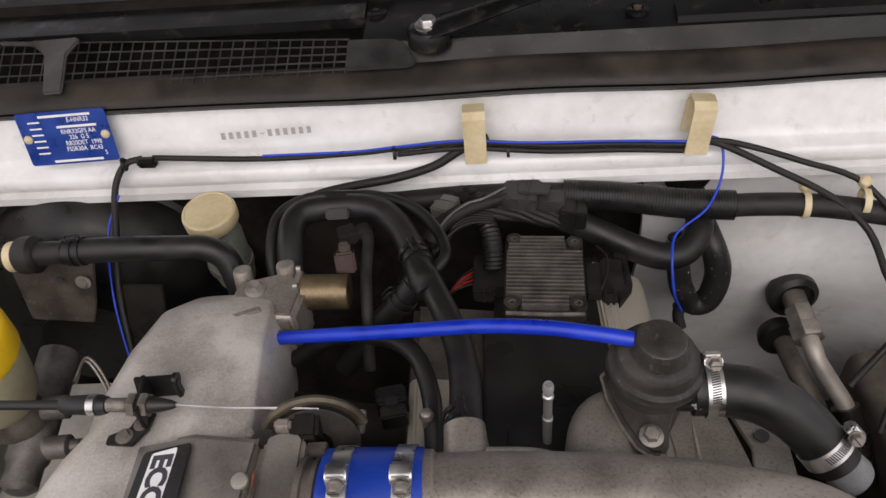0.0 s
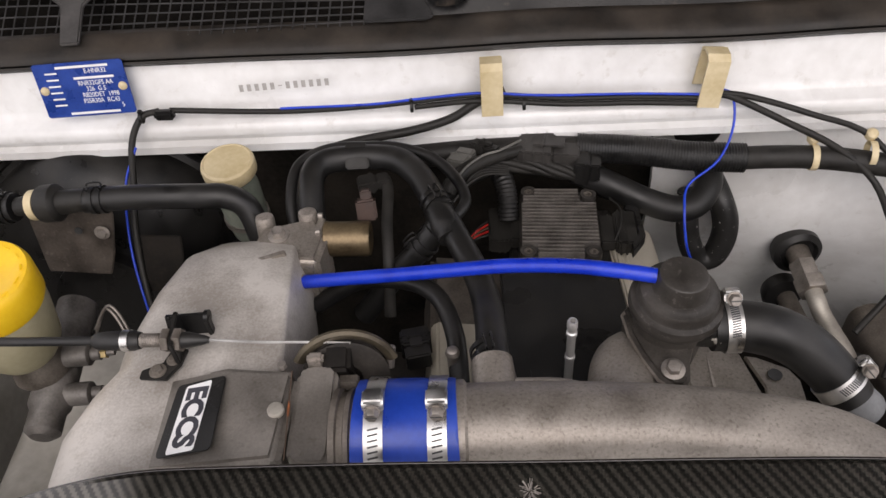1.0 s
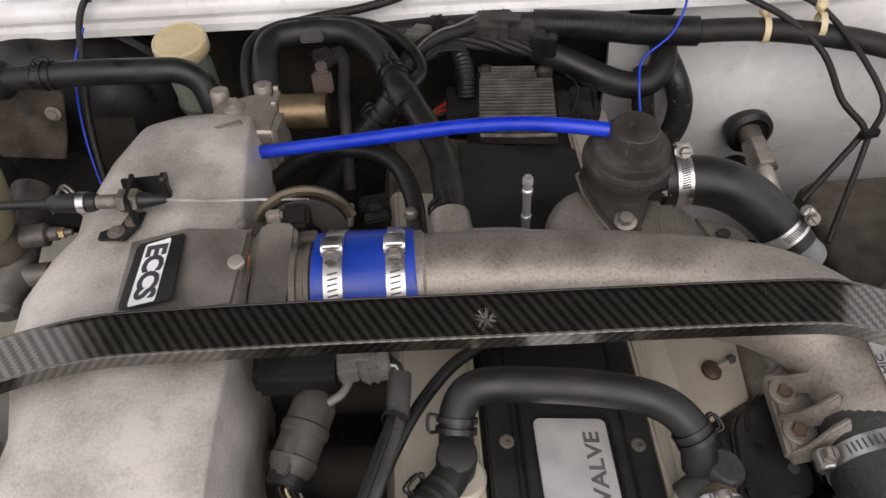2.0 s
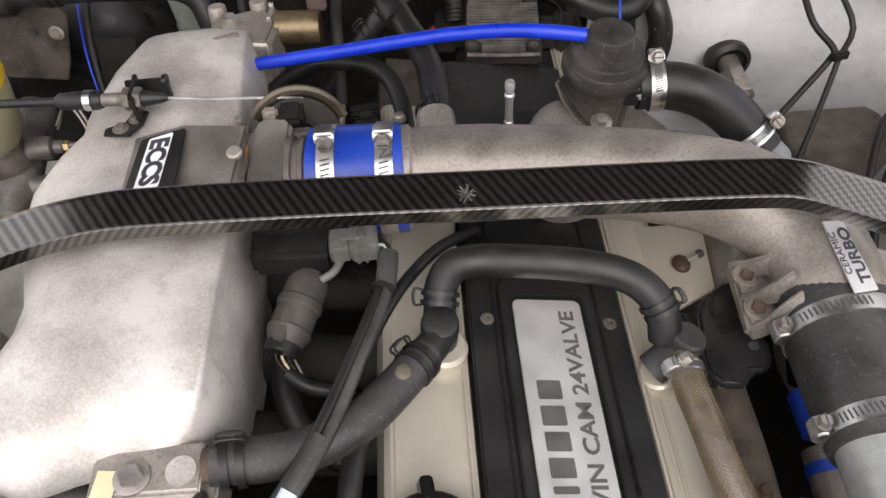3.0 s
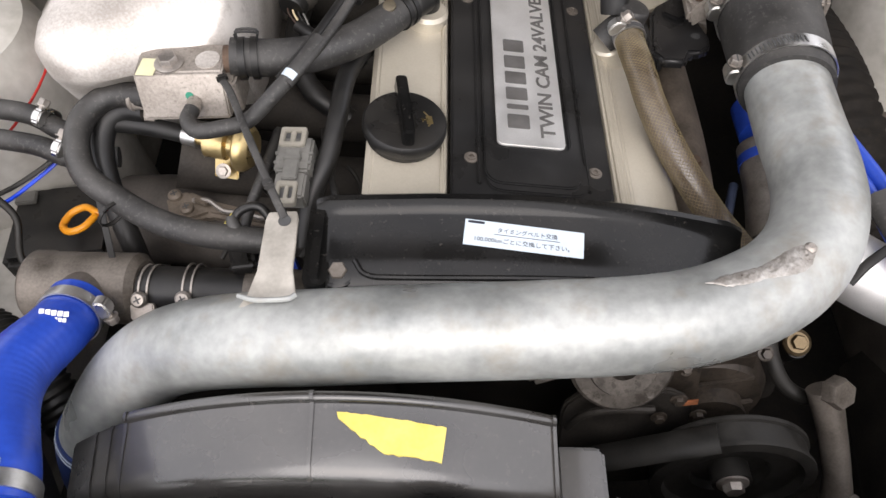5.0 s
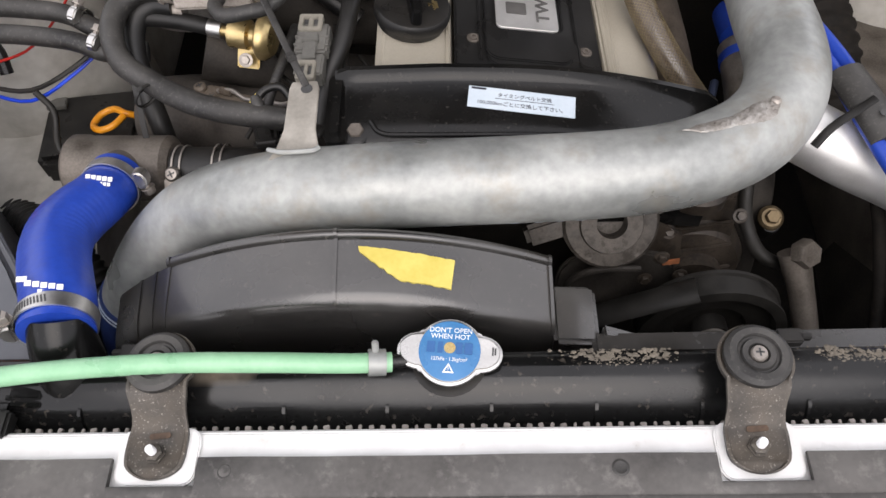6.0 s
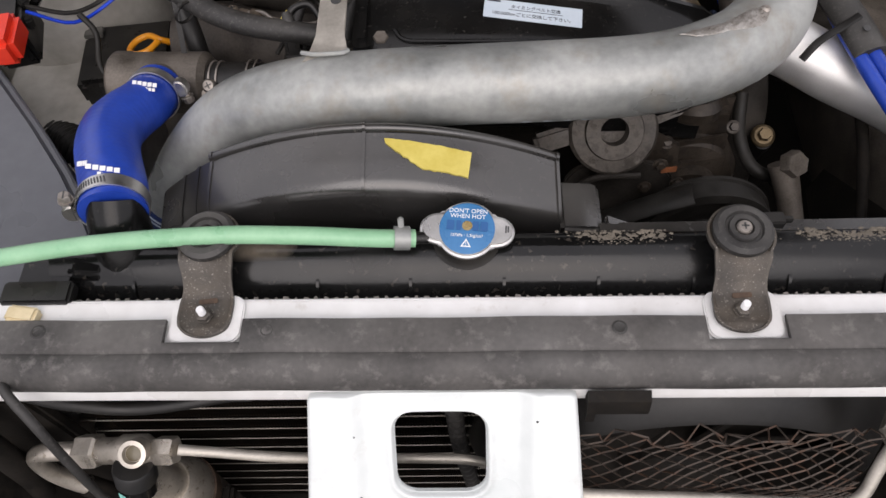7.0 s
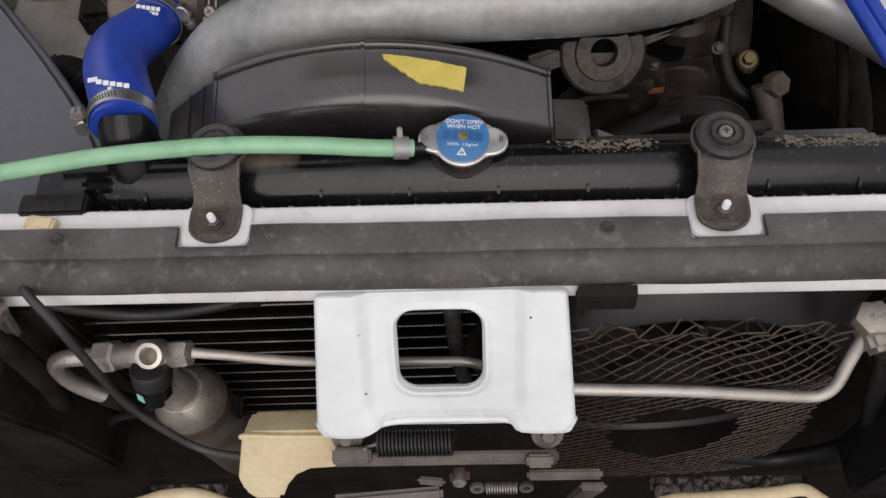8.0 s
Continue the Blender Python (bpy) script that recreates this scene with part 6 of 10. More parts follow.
def oil_cap():
    c = thing("oil_filler_cap", (-0.0425, 0.004, 0.655), "black plastic oil filler cap with an oil can sign", "cap")
    m = pose(-0.0435, 0.0015, 0.655, -2.5, 9.4, 0) @ Matrix.Diagonal((1.04, 1.04, 0.9, 1))
    part("disc", lathe([(0.026, -0.006), (0.0265, 0.0), (0.0285, 0.001), (0.0290, 0.003), (0.0290, 0.009), (0.0275, 0.0115), (0.024, 0.012), (0.001, 0.012)], m, 48), plastic, c)
    grip = prism(rounded(0.0085, 0.060, 0.003), 0.014, m @ pose(-0.001, 0.004, 0.0115, 0, 0, 8), 0.0015, 2, 0.93)
    part("grip", grip, gloss_black, c, "raised grip bar")
    sign = m @ pose(0.0165, 0.001, 0.0121, 0, 0, 100)
    part("sign", join(box(0.0075, 0.0042, 0.0003, sign, 0), box(0.005, 0.001, 0.0003, sign @ pose(0.006, 0.0015, 0, 0, 0, 30), 0), box(0.0035, 0.001, 0.0003, sign @ pose(-0.0045, 0.0006, 0, 0, 0, -40), 0), box(0.001, 0.0022, 0.0003, sign @ pose(0.0005, 0.0035, 0), 0), box(0.004, 0.0008, 0.0003, sign @ pose(0.0005, 0.0046, 0), 0)), brass, c, "yellow oil can sign")


oil_cap()

# breather pipes on top of the covers
def breather_tee(p, cap_m, label, material):
    c = thing("breather_elbow", p, label, "elbow")
    part("barrel", lathe([(0.0125, -0.012), (0.0140, -0.010), (0.0140, 0.022), (0.0132, 0.0240), (0.0120, 0.0248), (0.001, 0.025)], cap_m, 28), material, c)
    return c


tee = breather_tee((-0.0325, 0.140, 0.645), pose(-0.0328, 0.1412, 0.6525, 3, 4, 0) @ Matrix.Diagonal((0.92, 0.92, 1, 1)), "black rubber breather elbow on the rocker cover", rubber)
part("arm", tube([(-0.0325, 0.138, 0.662), (-0.0385, 0.126, 0.667), (-0.050, 0.110, 0.672)], 0.0116, 20), rubber, tee)
part("rear_arm", tube([(-0.0320, 0.143, 0.660), (-0.0312, 0.154, 0.666), (-0.030, 0.163, 0.672)], 0.0112, 20), rubber, tee)
tee2 = breather_tee((0.130, 0.120, 0.645), along((0.1295, 0.1280, 0.6290), (0.30, 0.10, 0.95)) @ Matrix.Diagonal((0.92, 0.92, 1.06, 1)), "black rubber breather elbow on the rocker cover", rubber_dusty)
part("arm", tube([(0.131, 0.128, 0.640), (0.121, 0.1235, 0.634), (0.113, 0.1200, 0.628)], 0.0122, 20), rubber_dusty, tee2)
hose("breather_hose", [(-0.0310, 0.158, 0.668), (-0.0285, 0.1695, 0.677), (-0.0205, 0.1775, 0.685), (-0.006, 0.1795, 0.688), (0.016, 0.1780, 0.688), (0.050, 0.1740, 0.687), (0.080, 0.1690, 0.684), (0.101, 0.1620, 0.679), (0.1145, 0.1520, 0.671), (0.1205, 0.1425, 0.660), (0.1225, 0.1340, 0.646)], 0.0116, rubber, "black rubber breather hose bridging the two covers", "hose", 24)
hose("breather_hose", [(-0.042, 0.1195, 0.670), (-0.050, 0.1080, 0.673), (-0.0625, 0.0925, 0.675), (-0.078, 0.0755, 0.677), (-0.096, 0.0625, 0.679), (-0.116, 0.0535, 0.681), (-0.139, 0.0490, 0.683), (-0.161, 0.0480, 0.6855), (-0.168, 0.0475, 0.6865)], [0.0125, 0.0128, 0.0130, 0.0130, 0.0132, 0.0134, 0.0136, 0.0138, 0.0138], rubber_dusty, "thick black breather hose to the plenum valve", "hose", 26)
part("pin", lathe([(0.0050, -0.001), (0.0050, 0.0010), (0.0044, 0.0013), (0.001, 0.0013)], along((-0.0555, 0.0975, 0.6876), (0.05, -0.30, 1)), 18), tan_guide, tee, "round stamped mark")
spring_clamp((-0.0475, 0.1115, 0.6720), (-0.6, -0.8, 0.15), 0.0130, 0.012, (-0.8, 0.5, 0.7))
spring_clamp((0.1180, 0.1470, 0.6655), (0.45, -0.7, -0.6), 0.0119, 0.010, (0.9, 0.4, 0.2))
spring_clamp((-0.0302, 0.1620, 0.6715), (0.15, 0.85, 0.6), 0.0122, 0.010, (-1, 0, 0.2))
spring_clamp((-0.155, 0.047, 0.685), (-1, -0.13, 0.1), 0.0142, 0.014, (0, 0.4, 1))


def smoky_hose():
    pts = [(0.1300, 0.1200, 0.6420), (0.1315, 0.096, 0.6430), (0.1360, 0.070, 0.640), (0.142, 0.042, 0.632), (0.153, 0.014, 0.620), (0.169, -0.010, 0.603), (0.190, -0.030, 0.581), (0.214, -0.042, 0.556), (0.24, -0.05, 0.52)]
    c = thing("drain_hose", (0.16, 0.0, 0.55), "smoky see-through hose with gold braid", "hose")
    part("hose", tube(pts, 0.0112, 22, 6), braid, c, angle=60)
    line, where = smooth_path(pts, 10)
    strands = []
    for hand in (1, -1):
        for k in range(20):
            q, x = [], None
            for i, p in enumerate(line):
                t = (line[min(i + 1, len(line) - 1)] - line[max(i - 1, 0)]).normalized()
                x = Vector((0, 0, 1)).cross(t) if x is None else x
                x = (x - t * x.dot(t)).normalized()
                a = hand * i * 0.34 + 2 * math.pi * k / 20
                q.append(p + (x * math.cos(a) + t.cross(x) * math.sin(a)) * 0.01125)
            strands.append(tube(q, 0.00022, 4, 1))
    tagged(part("braid", join(*strands), braid_gold, c, "gold thread braid"), kind="stuff")


smoky_hose()
worm_clamp((0.1310, 0.1075, 0.6430), (0.06, -1.0, 0.03), 0.0118, 0.008, (-0.75, -0.1, 0.75), "small stainless worm clamp on the drain hose")

# ---- plenum valve block ----
def valve_block():
    c = thing("valve_block", (-0.205, 0.045, 0.62), "cast aluminium valve block bolted to the plenum", "valve block")
    block = extruded([(0.060, 0.688), (0.031, 0.688), (0.029, 0.6865), (0.018, 0.655), (0.020, 0.652), (0.060, 0.648)], -0.236, -0.172)
    bmesh.ops.recalc_face_normals(block, faces=block.faces)
    part("body", soften(block, 0.0025, 3, 30), cast, c)
    part("ear", prism(rounded(0.012, 0.030, 0.004, 4, -0.170, 0.042), 0.030, pose(0, 0, 0.650), 0.002), cast, c)
    bolt_part(c, (-0.2115, 0.0405, 0.688), (0, 0, 1), 0.0072, 0.007, dull_steel)
    part("bolt_pad", lathe([(0.009, 0), (0.009, 0.001)], pose(-0.184, 0.043, 0.6878), 20), cast_bright, c)
    part("yellow_sticker", box(0.013, 0.017, 0.0004, pose(-0.2265, 0.037, 0.6882, 0, 0, -6), 0), pale_sticker, c, "faded pale yellow sticker")
    part("green_dot", lathe([(0.003, 0), (0.003, 0.0005)], along((-0.1985, 0.0238, 0.672), (0, -0.95, 0.33)), 12), surface("green_mark", (0.02, 0.16, 0.10), (0.03, 0.22, 0.14), 0.5, bump=0), c, "green paint dot")
    for z, x in ((0.652, -0.236), (0.636, -0.238)):
        part("nipple", lathe([(0.0075, 0), (0.0075, 0.014), (0.009, 0.015), (0.008, 0.018)], along((x, 0.04, z), (-1, 0.1, 0)), 16), cast, c)
    part("outlet", lathe([(0.010, 0), (0.010, 0.018)], along((-0.172, 0.046, 0.686), (1, 0.05, -0.05)), 18), rust, c, "rusty outlet stub")
    part("nipple", lathe([(0.0055, 0), (0.0055, 0.012)], along((-0.196, 0.024, 0.667), (0, -1, 0)), 14), cast, c)


valve_block()
hose("water_hose", [(-0.240, 0.042, 0.654), (-0.262, 0.046, 0.653), (-0.278, 0.042, 0.651), (-0.289, 0.027, 0.648), (-0.289, 0.004, 0.644), (-0.279, -0.019, 0.635), (-0.255, -0.034, 0.626), (-0.224, -0.050, 0.620), (-0.191, -0.059, 0.616), (-0.157, -0.061, 0.610), (-0.13, -0.062, 0.604)], 0.0096, rubber_dusty, "grey black water hose curving down to the front", "hose", 20)
hose("water_hose", [(-0.246, 0.040, 0.640), (-0.265, 0.042, 0.639), (-0.278, 0.034, 0.634), (-0.281, 0.014, 0.622), (-0.274, -0.012, 0.602), (-0.266, -0.032, 0.578), (-0.262, -0.045, 0.55)], 0.0090, rubber, "black water hose behind the first one", "hose", 18)
hose("vacuum_hose", [(-0.196, 0.014, 0.668), (-0.197, 0.003, 0.668), (-0.188, -0.008, 0.669), (-0.170, -0.009, 0.672), (-0.152, -0.002, 0.672), (-0.134, 0.010, 0.683), (-0.118, 0.028, 0.690), (-0.103, 0.055, 0.694)], 0.0058, rubber_dusty, "thin black hose from the valve block", "hose", 14)
for d in (-0.0032, 0.0032):
    hose("wire_harness", [(-0.126 + d, 0.018 - 0.6 * d, 0.688), (-0.108 + d, 0.046 - 0.5 * d, 0.693), (-0.095 + d, 0.075 - 0.4 * d, 0.694), (-0.083 + d, 0.108, 0.694), (-0.073 + d, 0.138, 0.692), (-0.067 + 0.8 * d, 0.160, 0.690), (-0.065 + 0.7 * d, 0.188, 0.688)], 0.0039, rubber_dusty if d > 0 else rubber, "black sleeved wires rising to a plug", "wire harness", 12)
hose("wire_harness", [(-0.082, 0.112, 0.682), (-0.070, 0.140, 0.682), (-0.054, 0.172, 0.678), (-0.030, 0.208, 0.668), (0.0, 0.238, 0.652)], 0.0044, rubber, "black cable passing under the breather hose", "wire harness", 10)
solo("white_tape_band", lathe([(0.0058, -0.003), (0.0059, 0.003)], along((-0.1215, 0.0225, 0.6895), (0.5, 0.82, 0.2)), 14), label_white, "white tape band round the black wires", "tape")
tie((-0.0685, 0.158, 0.691), (0.3, 0.9, -0.2), 0.0068, (1, 0, 0.6))
solo("sleeve_end", tube([(-0.066, 0.160, 0.690), (-0.0645, 0.176, 0.690), (-0.064, 0.191, 0.688)], 0.0072, 12, 2, (1, 0.75)), rubber_dusty, "flat black sleeve round the wires", "sleeve")

# plugs and sensors between plenum and rocker cover
def throttle_sensor():
    c = thing("throttle_sensor", (-0.13, 0.20, 0.66), "black throttle position sensor with a grey plug", "sensor")
    part("case", prism([(-0.160, 0.191), (-0.102, 0.189), (-0.100, 0.232), (-0.160, 0.232)], 0.024, pose(0, 0, 0.670), 0.004), plastic, c)
    part("lid", prism(rounded(0.050, 0.016, 0.004, 4, -0.130, 0.216), 0.004, pose(0, 0, 0.696), 0.001), plastic, c)
    part("letter", letters("P", 0.011, along((-0.134, 0.1898, 0.684), (0, -1, 0.05)) @ pose(0, 0, 0, 0, 0, 180), 0.0003), wire_black, c)
    part("screw", lathe([(0.004, 0), (0.004, 0.003), (0.002, 0.003)], pose(-0.148, 0.224, 0.694), 12), dull_steel, c)


throttle_sensor()
connector((-0.088, 0.2035, 0.678), (0.024, 0.034, 0.018), (0, 0, -84), grey_plastic, "grey plug on the throttle sensor", True, 2)
for k in range(4):
    hose("plug_wire", [(-0.072, 0.198 + 0.003 * k, 0.690), (-0.066 + 0.001 * k, 0.195, 0.692), (-0.063, 0.186 + 0.001 * k, 0.689)], 0.0011, surface("pale_wire", (0.35, 0.45, 0.38), (0.5, 0.6, 0.5), 0.5, bump=0) if k == 0 else wire_black, "thin wire from the grey plug", "wire", 6, "plug wires")
def barrel_plug():
    c = thing("sensor_plug", (-0.127, 0.1735, 0.655), "brown grey barrel shaped sensor plug", "connector")
    umber = surface("aged_grey_plastic", (0.032, 0.028, 0.024), (0.075, 0.067, 0.058), 0.55, scale=50, fine=400, bump=0.08)
    m = along((-0.1385, 0.138, 0.660), (0.32, 0.92, 0.16)) @ Matrix.Diagonal((1.06, 1.06, 1.30, 1))
    part("barrel", lathe([(0.009, 0.0), (0.0115, 0.002), (0.0140, 0.006), (0.0150, 0.010), (0.0140, 0.011), (0.0140, 0.022), (0.0152, 0.023), (0.0152, 0.027), (0.0140, 0.028), (0.0140, 0.038), (0.0115, 0.043), (0.007, 0.046)], m, 14), umber, c)
    part("latch", box(0.008, 0.020, 0.004, m @ pose(0, 0.0142, 0.010, 90, 0, 0), 0.001), umber, c)
    part("collar", lathe([(0.0105, -0.004), (0.0115, -0.003), (0.0115, 0.002)], m, 14), plastic, c)


barrel_plug()
hose("plug_wire", [(-0.112, 0.181, 0.676), (-0.103, 0.186, 0.678), (-0.098, 0.196, 0.678), (-0.097, 0.208, 0.670)], 0.003, grey_plastic, "grey wire sleeve beside the sensor", "wire", 8)
for k, mt in enumerate((brown_plastic, cream, wire_black, grey_plastic)):
    hose("plug_wire", [(-0.142 + 0.004 * k, 0.139, 0.661), (-0.143 + 0.004 * k, 0.132, 0.657), (-0.136 + 0.003 * k, 0.124, 0.651), (-0.124, 0.116, 0.644)], 0.001, mt, "thin coloured wire behind the sensor plug", "wire", 6, "plug wires")
hose("wire_harness", [(-0.136, 0.124, 0.650), (-0.122, 0.115, 0.646), (-0.102, 0.111, 0.641), (-0.085, 0.108, 0.62)], 0.0055, plastic, "black wire sleeve below the sensor plug", "wire harness", 10)
hose("fuel_hose", [(-0.150, 0.22, 0.60), (-0.148, 0.17, 0.615), (-0.145, 0.13, 0.612), (-0.130, 0.10, 0.60), (-0.10, 0.085, 0.58)], 0.0095, rubber, "black hose in the gap beside the head", "hose", 16)
hose("fuel_hose", [(-0.080, 0.118, 0.630), (-0.084, 0.088, 0.648), (-0.090, 0.055, 0.655), (-0.094, 0.02, 0.650), (-0.100, -0.01, 0.640), (-0.112, -0.035, 0.625), (-0.12, -0.06, 0.60)], 0.0075, rubber, "black sleeved wires along the rocker cover", "hose", 12)
for k in range(6):
    y = 0.03 + 0.075 * k
    hose("intake_runner", [(-0.23, y, 0.60), (-0.17, y + 0.005, 0.575), (-0.12, y + 0.008, 0.555), (-0.06, y + 0.01, 0.545)], [0.026, 0.024, 0.022, 0.022], dusty_casting, "dark grimy cast intake runner", "intake runner", 18, "intake runners")
connector((-0.1225, -0.023, 0.630), (0.026, 0.050, 0.020), (6, 0, -3), grey_plastic, "grey two part harness plug", True, 2)
for w, h, at in ((0.0190, 0.0165, (-0.1235, -0.001, 0.6490)), (0.0150, 0.0185, (-0.1245, -0.047, 0.6430))):
    c = thing("plug_latch", at, "pale beige open plug lock with dark slots", "plug lock", "plug locks", (6, 0, -3))
    pale = surface("pale_lock", (0.17, 0.16, 0.13), (0.27, 0.25, 0.21), 0.5, bump=0.02)
    part("frame", frame_plate(rounded(w, h, 0.002), rounded(w * 0.62, h * 0.55, 0.001), 0.006, pose(0, 0, 0), 0.0006), pale, c, local=True)
    part("bar", box(w * 0.2, h * 0.7, 0.005, pose(0, 0, 0), 0.0005), pale, c, local=True)
    part("slot", box(w * 0.64, h * 0.6, 0.003, pose(0, 0, 0), 0), slot_dark, c, local=True)


def purge_valve():
    c = thing("purge_valve", (-0.18, 0.012, 0.61), "yellow plated vacuum valve on a small bracket", "valve")
    m = along((-0.2035, 0.0225, 0.627), (1, -0.22, -0.05))
    part("can", lathe([(0.0045, -0.010), (0.0045, 0.004), (0.0125, 0.006), (0.0125, 0.022), (0.009, 0.024), (0.009, 0.030), (0.017, 0.031), (0.019, 0.033), (0.019, 0.037), (0.017, 0.040), (0.014, 0.043), (0.001, 0.045)], m, 32), brass, c)
    part("bracket", box(0.020, 0.003, 0.024, pose(-0.188, 0.006, 0.600, -40, 0, -12), 0.001), brass, c)
    bolt_part(c, (-0.187, 0.003, 0.612), (0, -0.7, 0.7), 0.004, 0.003)


purge_valve()
hose("vacuum_hose", [(-0.275, 0.037, 0.632), (-0.25, 0.034, 0.631), (-0.225, 0.029, 0.629), (-0.206, 0.024, 0.627)], 0.0072, rubber, "black hose with a bright collar to the purge valve", "hose", 14)
solo("hose_collar", lathe([(0.0078, 0), (0.0078, 0.012)], along((-0.217, 0.027, 0.628), (1, -0.25, -0.08)), 18), steel, "bright metal collar on the hose end", "collar")
tie((-0.258, -0.045, 0.623), (0.75, -0.6, -0.2), 0.0102, (0, -0.4, 1))
c = thing("tie_tail", (-0.277, -0.055, 0.60), "long black cable tie tail hanging from the hose", "cable tie")
part("strap", box(0.0050, 0.0012, 0.056, pose(-0.266, -0.066, 0.586, -35, 0, 3), 0.0003), plastic, c)
c = thing("strap_tie", (-0.15, -0.02, 0.66), "long black cable tie from the pipe tab to the valve block", "cable tie")
part("strap", tube([(-0.174, 0.030, 0.683), (-0.163, 0.012, 0.686), (-0.146, -0.025, 0.682), (-0.128, -0.062, 0.673), (-0.117, -0.083, 0.666)], 0.0027, 8, 4, (1, 0.45)), rubber_dusty, c)
part("head", box(0.007, 0.008, 0.005, pose(-0.1285, -0.062, 0.672, -14, 0, 25), 0.001), rubber_dusty, c)
part("knot", box(0.008, 0.006, 0.006, pose(-0.172, 0.028, 0.681, 0, 0, 25), 0.0015), plastic, c)

# black heat shield and turbo side, below the smoky hose
c = thing("heat_shield", (0.185, 0.19, 0.56), "black sheet bracket beside the alloy pipe", "bracket")
part("sheet", prism([(0.1635, 0.177), (0.1695, 0.187), (0.1935, 0.205), (0.204, 0.201), (0.2015, 0.168), (0.2085, 0.145), (0.2075, 0.131), (0.200, 0.124), (0.189, 0.124), (0.184, 0.113), (0.166, 0.115), (0.158, 0.126), (0.1575, 0.138)], 0.010, pose(0, 0, 0.600), 0.003, 3), bracket_black, c)
part("raised_pad", prism([(0.172, 0.172), (0.176, 0.186), (0.1935, 0.198), (0.198, 0.190), (0.196, 0.166), (0.184, 0.162)], 0.008, pose(0, 0, 0.606), 0.0018, 2), bracket_black, c)
part("folded_lip", box(0.006, 0.062, 0.016, pose(0.1615, 0.150, 0.592, 0, -14, 8), 0.002), bracket_black, c)
part("hole", lathe([(0.0040, 0), (0.0040, 0.0005)], pose(0.1965, 0.1440, 0.6099), 16), slot_dark, c)
c = thing("exhaust_shield", (0.20, 0.09, 0.45), "brownish heat shield over the exhaust manifold", "heat shield")
part("sheet", tube([(0.185, -0.02, 0.49), (0.190, 0.06, 0.505), (0.188, 0.16, 0.510), (0.186, 0.30, 0.50), (0.184, 0.42, 0.49)], 0.042, 22, 4, (0.7, 1.0)), surface("burnt_shield", (0.055, 0.044, 0.034), (0.16, 0.13, 0.105), 0.7, 0.2, scale=40, fine=400, bump=0.3, spec=0.25), c)
bolt_part(c, (0.196, 0.060, 0.545), (0.3, 0, 1), 0.005, 0.004, rust)
solo("rear_shield", join(prism([(0.138, 0.30), (0.198, 0.29), (0.190, 0.335), (0.182, 0.372), (0.166, 0.394), (0.146, 0.402), (0.132, 0.37)], 0.003, pose(0, 0, 0.616, 2, 4, 0), 0.001), tube([(0.152, 0.300, 0.618), (0.153, 0.345, 0.618), (0.157, 0.392, 0.618)], 0.0032, 8, 3)), cast, "dusty grey folded shield plate behind the intake pipe", "heat shield")
c = thing("shield_tab", (0.21, 0.345, 0.60), "dusty grey bracket with one round hole", "bracket")
part("sheet", prism([(0.189, 0.376), (0.199, 0.374), (0.222, 0.362), (0.228, 0.350), (0.226, 0.31), (0.193, 0.31), (0.198, 0.345)], 0.004, pose(0, 0, 0.607, 1, 2, 0), 0.001), cast, c)
part("hole", lathe([(0.0058, 0), (0.0058, 0.0008)], pose(0.2085, 0.3545, 0.6115), 18), slot_dark, c)

# ---- rubber coupler and plated boost pipe ----
# Pale dust colour on the coupler's crown stands for its soft highlight.
hose("rubber_coupler", [(0.2435, 0.156, 0.649), (0.243, 0.145, 0.6475), (0.243, 0.12, 0.6445), (0.242, 0.08, 0.6435), (0.240, 0.052, 0.6445), (0.239, 0.043, 0.6445)], [0.0368, 0.0378, 0.0385, 0.0370, 0.0345, 0.0340], rubber_dusty, "thick black rubber coupler between alloy pipe and plated pipe", "hose", 44)
worm_clamp((0.2430, 0.131, 0.6450), (-0.01, -1, -0.04), 0.0388, 0.012, (-1, 0.02, 0.08), "wide stainless worm clamp on the rubber coupler", 1)
worm_clamp((0.2405, 0.0575, 0.6445), (-0.05, -1, 0.0), 0.0352, 0.012, (-1, 0.05, 0.08), "wide stainless worm clamp on the rubber coupler", 1)


